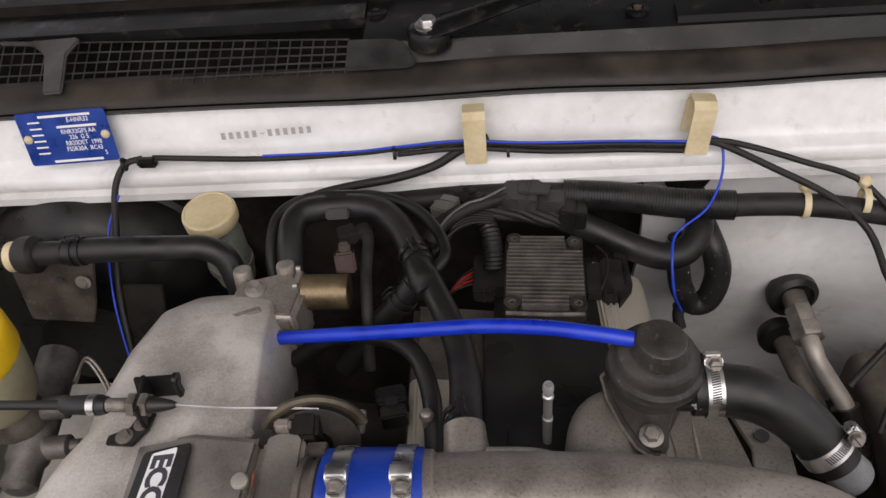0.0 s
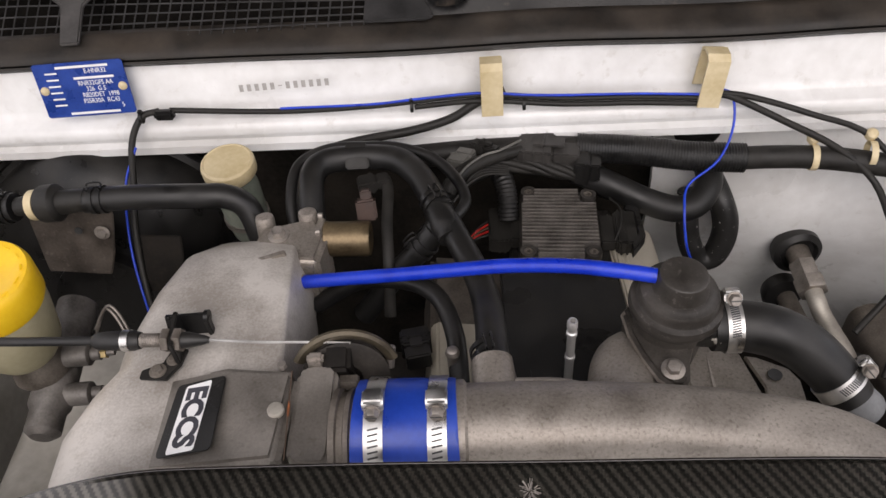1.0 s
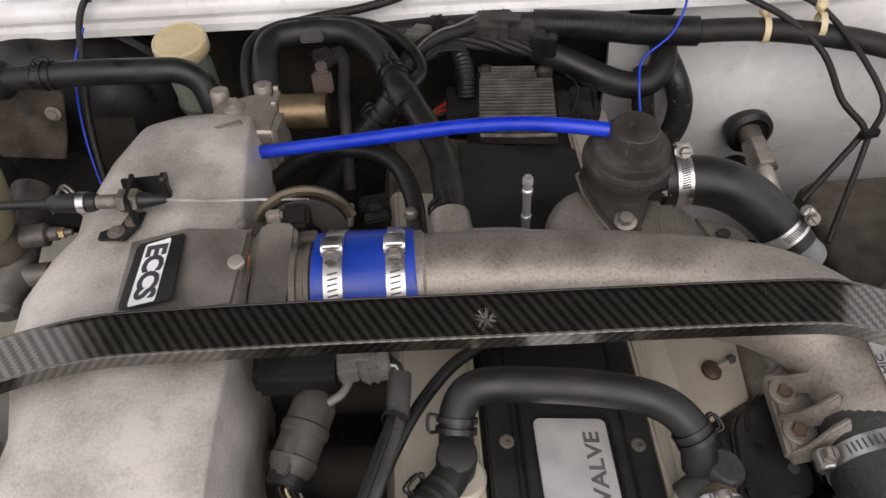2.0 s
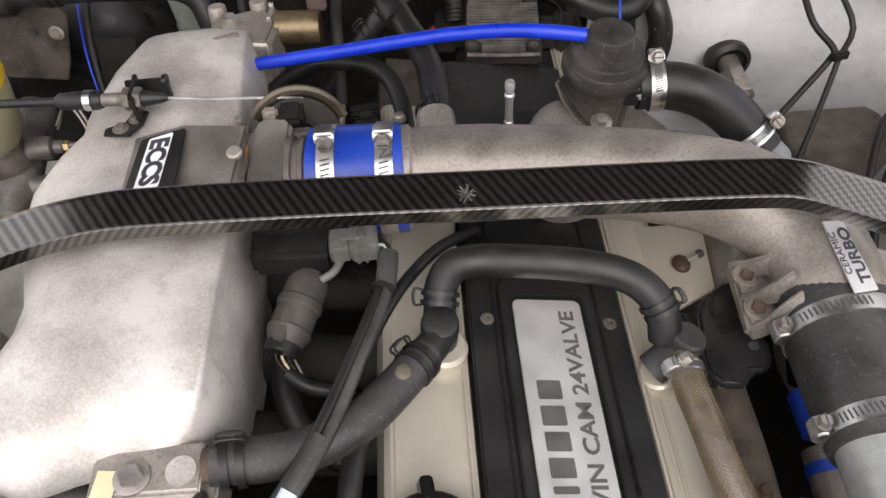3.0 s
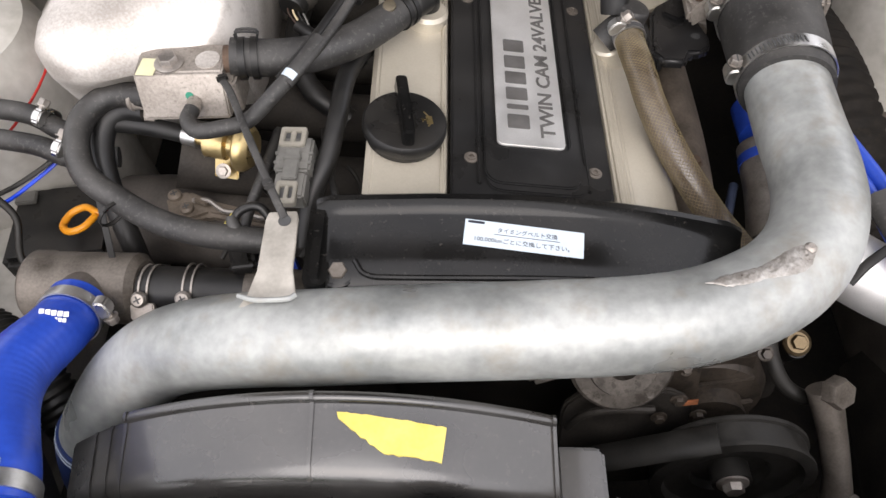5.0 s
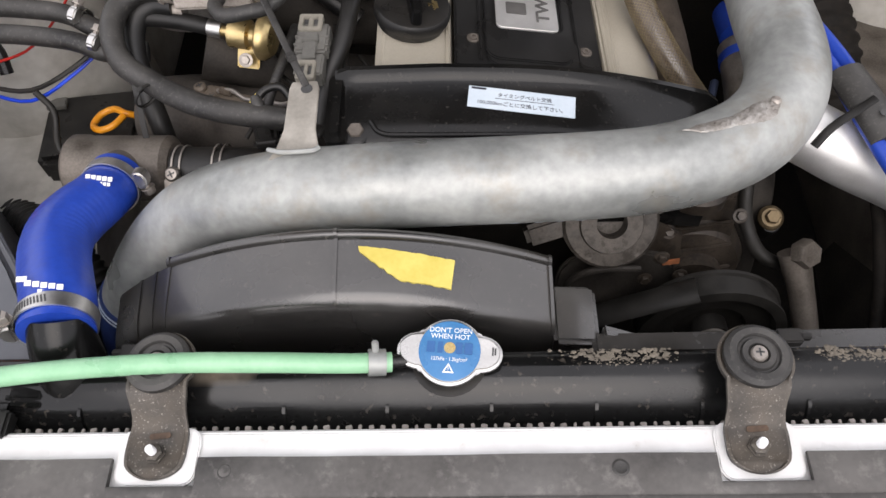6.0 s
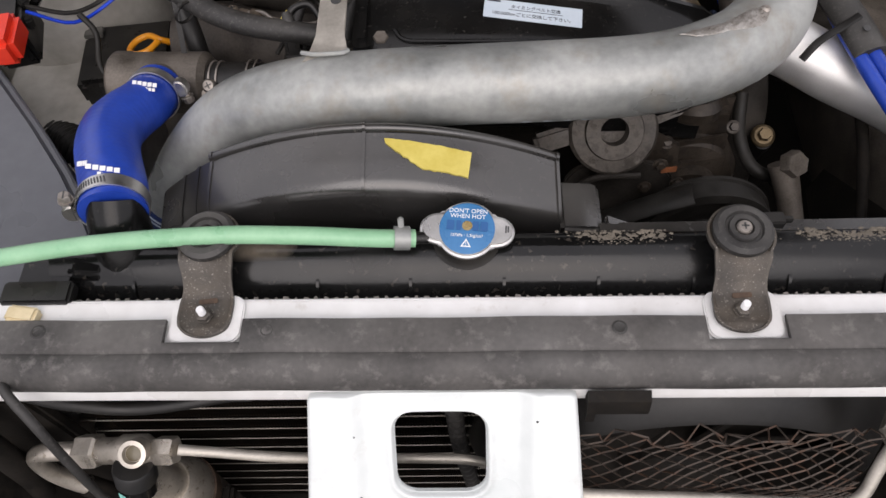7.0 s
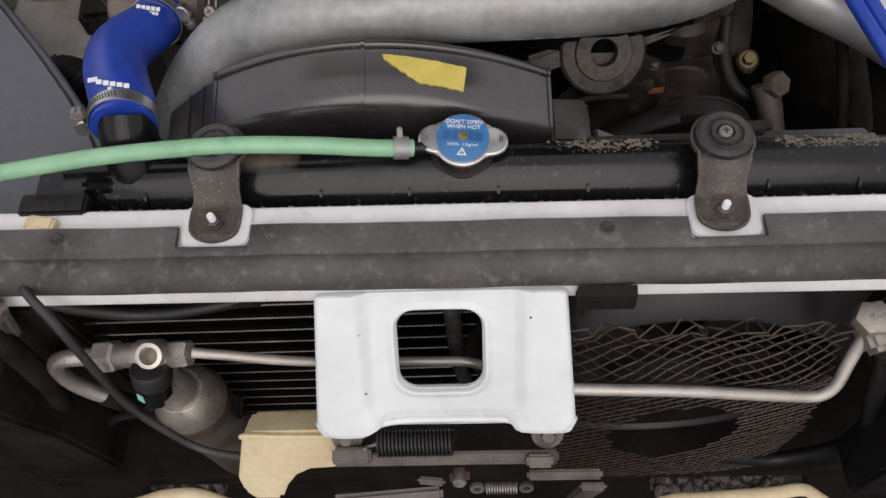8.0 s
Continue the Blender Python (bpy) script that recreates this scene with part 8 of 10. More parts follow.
def mount(x, y, length, head, lean, label):
    """Steel strap with a round head round a bush, a wavy waist and a round foot, stepped down to the front."""
    c = thing("radiator_mount", (x, y, 0.60), label, "bracket", "radiator mounts", (0, 0, lean))
    end = length + 0.0155
    rows = []
    for k in range(37):
        u = (1 - math.cos(math.pi * k / 36)) / 2
        v = head - (head + end) * u
        if v > -0.45 * head:
            w = math.sqrt(max(0.0, head * head - v * v))
        else:
            t = (-0.45 * head - v) / (end - 0.45 * head)
            w = 0.0178 + (head * 0.89 - 0.0178) * math.exp(-(t * 5) ** 2) + 0.0012 * math.sin(t * 9 + 2.2)
            w = min(w, math.sqrt(max(0.0, 1 - max(0.0, (-v - end + 0.013) / 0.013) ** 2)) * 0.0185)
        k2 = min(1, max(0, (-0.012 - v) / 0.024))
        rows.append((v, max(w, 0.0006), -0.020 * k2 * k2 * (3 - 2 * k2)))
    loops = []
    for v, w, z in rows:
        rim = min(0.0018, w * 0.3)
        loops.append([(-w, v, z), (-w, v, z + 0.0030), (-w + rim, v, z + 0.0034), (-w + rim * 1.8, v, z + 0.0020), (w - rim * 1.8, v, z + 0.0020), (w - rim, v, z + 0.0034), (w, v, z + 0.0030), (w, v, z)])
    bm = rings(bmesh.new(), loops)
    bm.transform(pose(0, 0, 0.0345))
    part("strap", bm, strap_paint, c, "gritty dusty black steel strap", local=True, angle=50)
    k = head / 0.0245
    part("rubber_ring", lathe([(0.0195 * k, 0), (0.0215 * k, 0.002), (0.0215 * k, 0.006), (0.0185 * k, 0.0085), (0.0140 * k, 0.0085), (0.0130 * k, 0.0065), (0.0115 * k, 0.0065), (0.0105 * k, 0.0085), (0.0070 * k, 0.0085), (0.0060 * k, 0.006), (0.001, 0.006)], pose(0, 0, 0.0365), 40), rubber_dusty, c, "round black rubber bush", local=True)
    part("screw", lathe([(0.0050, 0), (0.0050, 0.003), (0.0042, 0.0045), (0.001, 0.0046)], pose(0, 0, 0.0420), 18), dull_steel, c, local=True)
    part("screw_cross", join(box(0.0050, 0.0011, 0.0004, pose(0, 0, 0.0465), 0), box(0.0011, 0.0050, 0.0004, pose(0, 0, 0.0465), 0)), slot_dark, c, local=True)
    part("nut", lathe([(0.0066, 0), (0.0066, 0.001), (0.0055, 0.001), (0.0055, 0.004), (0.004, 0.005)], pose(0, -length, 0.0168), 6), strap_paint, c, local=True)
    part("stud", lathe([(0.0028, 0.004), (0.0028, 0.010), (0.0022, 0.011)], pose(0, -length, 0.0168), 14), white_ink, c, "pale stud end", local=True)
    part("rust_patch", prism(rounded(0.013, 0.0035, 0.0015), 0.0003, pose(0.001, -length + 0.011, 0.0172, 12, 0, 6), 0), rust, c, "brown rust patch", local=True)


mount(-0.1935, -0.2862, 0.0492, 0.0222, -1, "black steel radiator mount with a rubber bush")
mount(0.1665, -0.2895, 0.0470, 0.0225, -3, "black steel radiator mount with a rubber bush")
for x, y in ((-0.222, -0.268), (0.198, -0.266)):
    c = thing("edge_clip", (x, y, 0.61), "small black plastic clip beside the radiator mount", "clip", "edge clips")
    part("body", box(0.016, 0.010, 0.008, pose(x, y, 0.612), 0.001), plastic, c)
    part("prong", box(0.008, 0.004, 0.005, pose(x + (-0.010 if x < 0 else 0.010), y, 0.614), 0.0008), plastic, c)

# ---- front panel, seal and latch support ----
def front_panel():
    c = thing("front_panel", (0, -0.35, 0.56), "white painted radiator support panel", "panel", kind="structure")
    prof = [(-0.318, 0.575), (-0.318, 0.606), (-0.321, 0.609), (-0.366, 0.609), (-0.3785, 0.599), (-0.3835, 0.590), (-0.3835, 0.583), (-0.379, 0.583), (-0.374, 0.596), (-0.364, 0.604), (-0.326, 0.604), (-0.323, 0.575)]
    bm = extruded(prof, -0.62, 0.62, pose(0, 0, 0, 0, 0.6, 0), 1)
    bmesh.ops.recalc_face_normals(bm, faces=bm.faces)
    part("panel", soften(bm, 0.001, 2, 25), white_paint, c)
    for x in (-0.1935, 0.1665):
        part("pad", prism(rounded(0.050, 0.036, 0.009), 0.0032, pose(x, -0.3362, 0.6091 - 0.0105 * x), 0.001), white_paint, c)


front_panel()


def front_seal():
    """Flat rubber strip with cut-outs for the two mounts and a rounded front half."""
    c = thing("front_seal", (0, -0.36, 0.61), "dusty black rubber seal strip along the front panel", "seal")
    gaps = [(-0.2195, -0.1675), (0.1405, 0.1925)]
    def strip(x0, x1, y_top):
        n = max(2, int((x1 - x0) / 0.012))
        loops = []
        for k in range(n + 1):
            x = x0 + (x1 - x0) * k / n
            w = 0.0006 * math.sin(x * 31) + 0.0004 * math.sin(x * 77)
            z = 0.6125 - 0.0105 * x + w
            loops.append([(x, y_top, z), (x, y_top, z + 0.003), (x, min(y_top - 0.001, -0.345), z + 0.0036), (x, -0.3605, z + 0.0032), (x, -0.3622, z + 0.0016), (x, -0.3645, z + 0.0030), (x, -0.369, z + 0.0036), (x, -0.375, z + 0.0020), (x, -0.3800, z - 0.0030), (x, -0.3830, z - 0.0095), (x, -0.3832, z - 0.013), (x, -0.3795, z - 0.013), (x, -0.376, z - 0.006), (x, -0.368, z - 0.002)])
        bm = rings(bmesh.new(), loops)
        bmesh.ops.recalc_face_normals(bm, faces=bm.faces)
        return bm
    xs = [-0.62, gaps[0][0], gaps[0][1], gaps[1][0], gaps[1][1], 0.62]
    for k in range(5):
        part("strip", strip(xs[k], xs[k + 1], -0.338 if k % 2 == 0 else -0.3550), seal_rubber, c, angle=50)
    for x in (-0.305, -0.150, 0.083, 0.33):
        part("fastener", lathe([(0.0052, 0), (0.0052, 0.0012), (0.0038, 0.0018), (0.0026, 0.0012), (0.0005, 0.0012)], pose(x, -0.347, 0.6153 - 0.0105 * x), 20), rubber_dusty, c)


front_seal()


def latch_support():
    c = thing("latch_support", (-0.032, -0.42, 0.50), "white pressed steel bonnet latch support with a rounded window", "latch support")
    # the plate leans forward and down from the panel
    m = Matrix(((1, 0, 0, -0.0345), (0, 0.608, -0.794, -0.4205), (0, 0.794, 0.608, 0.5415), (0, 0, 0, 1)))
    outer = [(0.0890, 0.060), (0.0886, 0.0640), (0.0872, 0.0655), (0.070, 0.0660), (0.045, 0.0662), (0.028, 0.0662)]
    outer += [(-0.028, 0.0662), (-0.045, 0.0662), (-0.070, 0.0660), (-0.0872, 0.0655), (-0.0886, 0.0640), (-0.0890, 0.060)]
    outer += [(-0.0975, -0.044), (-0.0945, -0.051), (-0.0900, -0.0555), (-0.062, -0.0560), (-0.052, -0.050), (-0.030, -0.0455)]
    outer += [(0.030, -0.0455), (0.050, -0.048), (0.058, -0.0535), (0.0900, -0.0545), (0.0945, -0.050), (0.0975, -0.043)]
    inner = rounded(0.062, 0.066, 0.014, 5, -0.002, 0.0165)
    # pressed sheet: raised soft strips along both sides and a rolled lip round the window
    def resample(loop, count):
        """Points on a closed outline, one for each direction from the window's middle."""
        out = []
        for k in range(count):
            a = 2 * math.pi * k / count
            d, best = Vector((math.cos(a), math.sin(a))), 0.0
            for p, q in zip(loop, loop[1:] + loop[:1]):
                p, e = Vector((p[0] + 0.002, p[1] - 0.0165)), Vector((q[0] - p[0], q[1] - p[1]))
                det = d.x * -e.y + d.y * e.x
                if abs(det) > 1e-12:
                    r, u = (p.x * -e.y + p.y * e.x) / det, (d.x * p.y - d.y * p.x) / det
                    if -1e-6 <= u <= 1 + 1e-6 and r > best:
                        best = r
            out.append((-0.002 + d.x * best, 0.0165 + d.y * best))
        return out
    def ease(v):
        v = min(1.0, max(0.0, v))
        return v * v * (3 - 2 * v)
    ins, outs = resample(inner, 220), resample(outer, 220)
    loops = [[m @ Vector((x, y, -0.0035)) for x, y in ins]]
    for k in range(37):
        t = k / 36
        t = t ** 1.4
        row = []
        for (x0, y0), (x1, y1) in zip(ins, outs):
            x, y = x0 + (x1 - x0) * t, y0 + (y1 - y0) * t
            gap = t * math.hypot(x1 - x0, y1 - y0)
            step = 0.050 - 0.010 * ease((-0.026 - y) / 0.026)
            z = 0.003 + 0.0058 * ease((abs(x) - step) / 0.013) + 0.0016 * ease(gap / 0.003) * (1 - ease((gap - 0.003) / 0.005)) - 0.0030 * (1 - ease(gap / 0.0022))
            z -= 0.0042 * ease((-0.034 - y) / 0.016) * (1 - ease((abs(x) - 0.040) / 0.016)) + 0.002 * ease((t - 0.985) / 0.015)
            row.append(m @ Vector((x, y, z)))
        loops.append(row)
    loops.append([m @ Vector((x, y, -0.001)) for x, y in outs])
    part("plate", rings(bmesh.new(), loops, caps=False), latch_paint, c, angle=60)
    part("lower_web", prism([(-0.056, -0.058), (0.052, -0.058), (0.056, -0.040), (-0.058, -0.040)], 0.002, m @ pose(0, 0, -0.012), 0.0006), latch_paint, c)
    for s in (-1, 1):
        part("side_flange", box(0.0030, 0.100, 0.024, m @ pose(s * 0.0920, 0.003, -0.0225, 0, 0, s * 4.8), 0.001), latch_paint, c)
        bolt_part(c, m @ Vector((s * 0.0775, -0.062, -0.002)), (0, -0.45, 0.6), 0.0058, 0.008, cast_dirty)
        part("bolt_lug", lathe([(0.0125, -0.004), (0.0125, 0.0)], along(m @ Vector((s * 0.0775, -0.062, -0.002)), (0, -0.45, 0.6)), 20), cast_dirty, c)
    rim = [(-0.0965, -0.043), (-0.0935, -0.0505), (-0.0885, -0.0545), (-0.064, -0.0550), (-0.053, -0.0495), (-0.030, -0.0450), (0.030, -0.0450), (0.050, -0.0470), (0.058, -0.0525), (0.0885, -0.0535), (0.0935, -0.0495), (0.0965, -0.042)]
    part("rolled_edge", tube([m @ Vector((x, y, 0.0010 if abs(x) < 0.056 else 0.0045)) for x, y in rim], 0.0030, 10, 3), latch_paint, c, angle=80)
    for x, y in ((-0.060, 0.034), (-0.058, -0.016), (0.063, 0.046)):
        part("paint_chip", lathe([(0.0009, 0), (0.0009, 0.0002)], m @ pose(x, y, 0.0089 if abs(x) > 0.0625 else 0.0078), 9), slot_dark, c)


latch_support()


def latch():
    c = thing("bonnet_latch", (-0.03, -0.47, 0.43), "grimy steel bonnet latch with coil springs", "latch")
    part("bar", box(0.175, 0.010, 0.014, pose(-0.036, -0.470, 0.470, 10, 0, 0), 0.002), cast_dirty, c)
    part("left_arm", box(0.030, 0.012, 0.018, pose(-0.108, -0.468, 0.474, 10, 0, 0), 0.002), cast_dirty, c)
    part("right_arm", box(0.020, 0.010, 0.034, pose(0.036, -0.467, 0.462, 20, 0, 0), 0.002), cast_dirty, c)
    part("lower_bar", box(0.060, 0.008, 0.008, pose(0.058, -0.479, 0.448, 10, 0, 0), 0.002), cast_dirty, c)
    part("drop_leg", box(0.021, 0.006, 0.10, pose(0.079, -0.480, 0.360, 6, 0, 0), 0.002), cast_dirty, c)
    coil = [(-0.088 + 0.058 * k / 120, -0.462 + 0.0095 * math.cos(k * 2 * math.pi / 6), 0.4895 + 0.0095 * math.sin(k * 2 * math.pi / 6)) for k in range(121)]
    part("main_spring", tube(coil, 0.0013, 5, 2), plastic, c, "dark coil spring")
    part("spring_hook", tube([(-0.088, -0.462, 0.489), (-0.096, -0.464, 0.488), (-0.100, -0.466, 0.492), (-0.097, -0.468, 0.496)], 0.0014, 6, 3), dull_steel, c)
    coil = [(-0.005 + 0.026 * k / 72, -0.486 + 0.0045 * math.cos(k * 2 * math.pi / 6), 0.436 + 0.0045 * math.sin(k * 2 * math.pi / 6)) for k in range(73)]
    part("small_spring", tube(coil, 0.0008, 5, 2), dull_steel, c, "small coil spring")
    for x in (-0.012, 0.028):
        part("spring_eye", lathe([(0.006, -0.0015), (0.006, 0.0015), (0.003, 0.0015), (0.003, -0.0015)], along((x, -0.486, 0.437), (0, -1, 0.4)), 16), cast_dirty, c)
    part("pawl", box(0.016, 0.012, 0.022, pose(-0.026, -0.478, 0.440, 10, 0, 8), 0.003), rust, c)
    part("pawl_pin", lathe([(0.005, 0), (0.005, 0.012)], along((-0.026, -0.478, 0.462), (0, -1, 0.5)), 12), dull_steel, c)
    part("claw", box(0.022, 0.006, 0.016, pose(-0.048, -0.482, 0.444, 10, 0, -6), 0.002), cast_dirty, c)


latch()
hose("release_cable", [(-0.332, -0.372, 0.604), (-0.3185, -0.3875, 0.612), (-0.301, -0.405, 0.598), (-0.292, -0.420, 0.553), (-0.284, -0.432, 0.504), (-0.263, -0.444, 0.468), (-0.240, -0.453, 0.445), (-0.206, -0.460, 0.448), (-0.160, -0.465, 0.456), (-0.115, -0.468, 0.464)], 0.0034, rubber_dusty, "black bonnet release cable sagging to the latch", "cable", 12)

# ---- air conditioner parts behind the grille ----
def condenser():
    c = thing("condenser", (-0.02, -0.345, 0.30), "air conditioner condenser with fine rusty fins", "condenser")
    # Near-black brown: the shade between the tubes is put into this colour.
    shaded_fin = surface("shaded_fins", (0.006, 0.0048, 0.004), (0.024, 0.017, 0.012), 0.7, 0.1, scale=60, fine=400, bump=0, spec=0.15)
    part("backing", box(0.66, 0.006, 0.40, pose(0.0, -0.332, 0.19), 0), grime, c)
    for k in range(14):
        z = 0.572 - 0.0262 * k
        strip = bmesh.new()
        low, high = [], []
        for i in range(261):
            x = -0.345 + 0.410 * i / 260
            tilt = 0.020 * (x + 0.14)
            low.append(strip.verts.new((x, -0.3556, z + tilt - 0.0012)))
            high.append(strip.verts.new((x, -0.3552, z + tilt + (0.0020 if i % 2 else -0.0004))))
        for a in range(260):
            strip.faces.new((low[a], low[a + 1], high[a + 1], high[a]))
        part("tube_edge", strip, alu_dull, c, angle=10)
        # Body behind the bright edge, coloured dark to stand for shade.
        part("tube_body", box(0.41, 0.011, 0.0020, pose(-0.14, -0.3472, z - 0.0014, 0, -1.15, 0), 0), shaded_fin, c)
    bm = bmesh.new()
    for k in range(14):
        z = 0.572 - 0.0262 * k
        n = 340
        row = []
        for i in range(n + 1):
            x = -0.32 + 0.385 * i / n
            zz = z - 0.0022 if i % 2 else z - 0.0240
            row.append((bm.verts.new((x, -0.3549, zz)), bm.verts.new((x, -0.3425, zz))))
        for a, b in zip(row, row[1:]):
            bm.faces.new((a[0], b[0], b[1], a[1]))
    tagged(part("fin_pack", bm, shaded_fin, c, "fine zigzag fins", angle=5), kind="stuff")
    part("top_rail", box(0.16, 0.014, 0.010, pose(-0.25, -0.366, 0.548, 0, -2, 0), 0.003), rubber, c)


condenser()


def dryer():
    c = thing("receiver_dryer", (-0.266, -0.402, 0.30), "aluminium receiver dryer bottle with pipe unions", "receiver dryer")
    m = pose(-0.266, -0.402, 0.365, 3, 3, 0)
    tan = surface("stained_aluminium", (0.36, 0.325, 0.275), (0.60, 0.555, 0.49), 0.36, 0.75, scale=45, fine=420, bump=0.15, specks=(0.16, 0.12, 0.08), speck_amount=0.6, speck_scale=160.0, speck_cut=0.58)
    part("lower_bottle", lathe([(0.0300, -0.14), (0.0302, 0.066)], m, 40), cast_dirty, c, "grimy lower bottle")
    part("bottle", lathe([(0.0300, 0.064), (0.0298, 0.070), (0.0290, 0.077), (0.0262, 0.087), (0.0205, 0.097), (0.0185, 0.099), (0.0170, 0.098), (0.0150, 0.101), (0.0130, 0.112), (0.0125, 0.150)], m, 40), tan, c)
    part("band", lathe([(0.0304, 0.048), (0.0318, 0.048), (0.0318, 0.066), (0.0304, 0.066)], m, 40, caps=False), rust, c, "rust brown clamp band")
    part("band_ear", box(0.010, 0.020, 0.018, m @ pose(0.036, 0.0, 0.030), 0.003), grime, c)
    cross = along((-0.306, -0.400, 0.5265), (1, -0.05, 0.17))
    part("cross_block", lathe([(0.0088, 0.018), (0.0098, 0.020), (0.0098, 0.034), (0.0120, 0.038), (0.0120, 0.056), (0.0095, 0.060), (0.0085, 0.062), (0.0085, 0.066)], cross, 24), tan, c)
    part("left_nut", lathe([(0.0112, 0.001), (0.0130, 0.003), (0.0130, 0.017), (0.0112, 0.019)], cross, 6), tan, c)
    part("right_nut", lathe([(0.0095, 0.064), (0.0108, 0.066), (0.0108, 0.078), (0.0095, 0.080)], cross, 6), tan, c)
    sg = along((-0.2525, -0.406, 0.546), (0.05, -0.50, 0.86)) @ Matrix.Diagonal((0.94, 0.94, 1, 1))
    part("sight_glass", lathe([(0.0098, -0.004), (0.0104, 0.008), (0.0104, 0.011), (0.0072, 0.0115), (0.0064, 0.007), (0.001, 0.007)], sg, 30), tan, c, "round sight glass in a metal ring")
    part("sight_lens", lathe([(0.0062, 0.0072), (0.001, 0.0080)], sg, 24), surface("amber_lens", (0.07, 0.055, 0.03), (0.12, 0.10, 0.06), 0.15, bump=0), c, "dull amber lens")
    part("left_pipe", tube([(-0.302, -0.400, 0.527), (-0.318, -0.400, 0.526), (-0.334, -0.400, 0.523), (-0.344, -0.400, 0.514), (-0.350, -0.400, 0.498), (-0.349, -0.402, 0.476), (-0.340, -0.404, 0.456), (-0.330, -0.405, 0.443)], 0.0070, 18), tan, c)
    part("pipe_boot", tube([(-0.334, -0.4045, 0.447), (-0.318, -0.406, 0.42), (-0.30, -0.406, 0.37)], 0.009, 14), grime, c)
    sw = along((-0.2565, -0.414, 0.540), (-0.10, -0.30, -0.80))
    part("switch_ring", lathe([(0.0138, 0), (0.0150, 0.002), (0.0150, 0.015), (0.0134, 0.016)], sw, 26), grain_black, c, "black pressure switch")
    part("switch_body", lathe([(0.0134, 0.013), (0.0126, 0.030), (0.0085, 0.034), (0.0040, 0.037), (0.0040, 0.046)], sw, 26), gloss_black, c)
    part("switch_label", box(0.006, 0.008, 0.0006, along((-0.2655, -0.4335, 0.5245), (-0.45, -0.85, 0.30)), 0), surface("mint_label", (0.20, 0.55, 0.48), (0.30, 0.65, 0.58), 0.5, bump=0), c, "mint green label")
    hose("switch_wire", [(-0.266, -0.431, 0.498), (-0.282, -0.430, 0.478), (-0.305, -0.426, 0.455), (-0.326, -0.42, 0.43), (-0.345, -0.415, 0.40)], 0.0035, plastic, "black wire to the pressure switch", "wire", 8)


dryer()
hose("cooling_pipe", [(-0.226, -0.4035, 0.540), (-0.20, -0.403, 0.531), (-0.17, -0.402, 0.518), (-0.139, -0.400, 0.506), (-0.10, -0.398, 0.497), (-0.05, -0.398, 0.496), (-0.015, -0.400, 0.497), (0.008, -0.405, 0.486), (0.018, -0.408, 0.46)], 0.0040, alu_dull, "thin aluminium cooling pipe", "pipe", 12)
hose("cooling_pipe", [(0.03, -0.4295, 0.524), (0.062, -0.432, 0.522), (0.139, -0.434, 0.519), (0.20, -0.4345, 0.508), (0.241, -0.434, 0.499), (0.254, -0.433, 0.500), (0.262, -0.428, 0.509), (0.267, -0.418, 0.522), (0.271, -0.409, 0.537), (0.276, -0.400, 0.556)], 0.0046, alu_dull, "long bent aluminium cooling pipe", "pipe", 14)
c = thing("pipe_union", (0.295, -0.40, 0.56), "aluminium pipe union block", "pipe union")
part("block", box(0.034, 0.026, 0.026, pose(0.288, -0.400, 0.536, 10, -8, 12), 0.004), stained_alloy, c)
part("cap", lathe([(0.013, 0), (0.014, 0.004), (0.013, 0.016), (0.008, 0.018)], pose(0.276, -0.396, 0.552, 8, -10, 0), 6), stained_alloy, c)
part("side_arm", tube([(0.30, -0.40, 0.553), (0.335, -0.40, 0.562), (0.37, -0.40, 0.56)], 0.010, 16), stained_alloy, c)
hose("harness_tube", [(-0.032, -0.372, 0.590), (-0.028, -0.376, 0.540), (-0.027, -0.376, 0.488), (-0.024, -0.376, 0.42), (-0.019, -0.376, 0.366), (-0.015, -0.376, 0.30)], 0.0066, rubber_dusty, "wrapped black harness behind the latch support", "wire harness", 10, ripple=(0.0005, 0.013))


def fan():
    c = thing("cooling_fan", (0.155, -0.37, 0.22), "black electric cooling fan in a round shroud", "fan")
    m = along((0.155, -0.352, 0.412), (0, -1, 0))
    part("barrel", lathe([(0.178, -0.012), (0.176, 0.0), (0.168, 0.016), (0.158, 0.030), (0.150, 0.040), (0.146, 0.042), (0.142, 0.038), (0.140, 0.02), (0.140, -0.010)], m, 90, caps=False), surface("fan_black", (0.010, 0.0095, 0.009), (0.022, 0.021, 0.020), 0.42, scale=14, fine=300, bump=0.05, spec=0.4), c, "smooth black shroud barrel", angle=60)
    # Throat, disc, hub and blades: shade inside the opening put into their colour.
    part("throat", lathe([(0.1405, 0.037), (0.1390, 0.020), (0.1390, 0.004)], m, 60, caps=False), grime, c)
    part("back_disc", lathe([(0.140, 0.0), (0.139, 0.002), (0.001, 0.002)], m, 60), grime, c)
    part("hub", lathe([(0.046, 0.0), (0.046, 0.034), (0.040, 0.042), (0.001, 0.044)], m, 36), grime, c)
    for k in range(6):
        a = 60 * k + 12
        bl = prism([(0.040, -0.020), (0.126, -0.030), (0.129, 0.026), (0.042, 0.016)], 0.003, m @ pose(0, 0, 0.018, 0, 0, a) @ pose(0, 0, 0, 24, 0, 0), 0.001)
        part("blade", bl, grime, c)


fan()


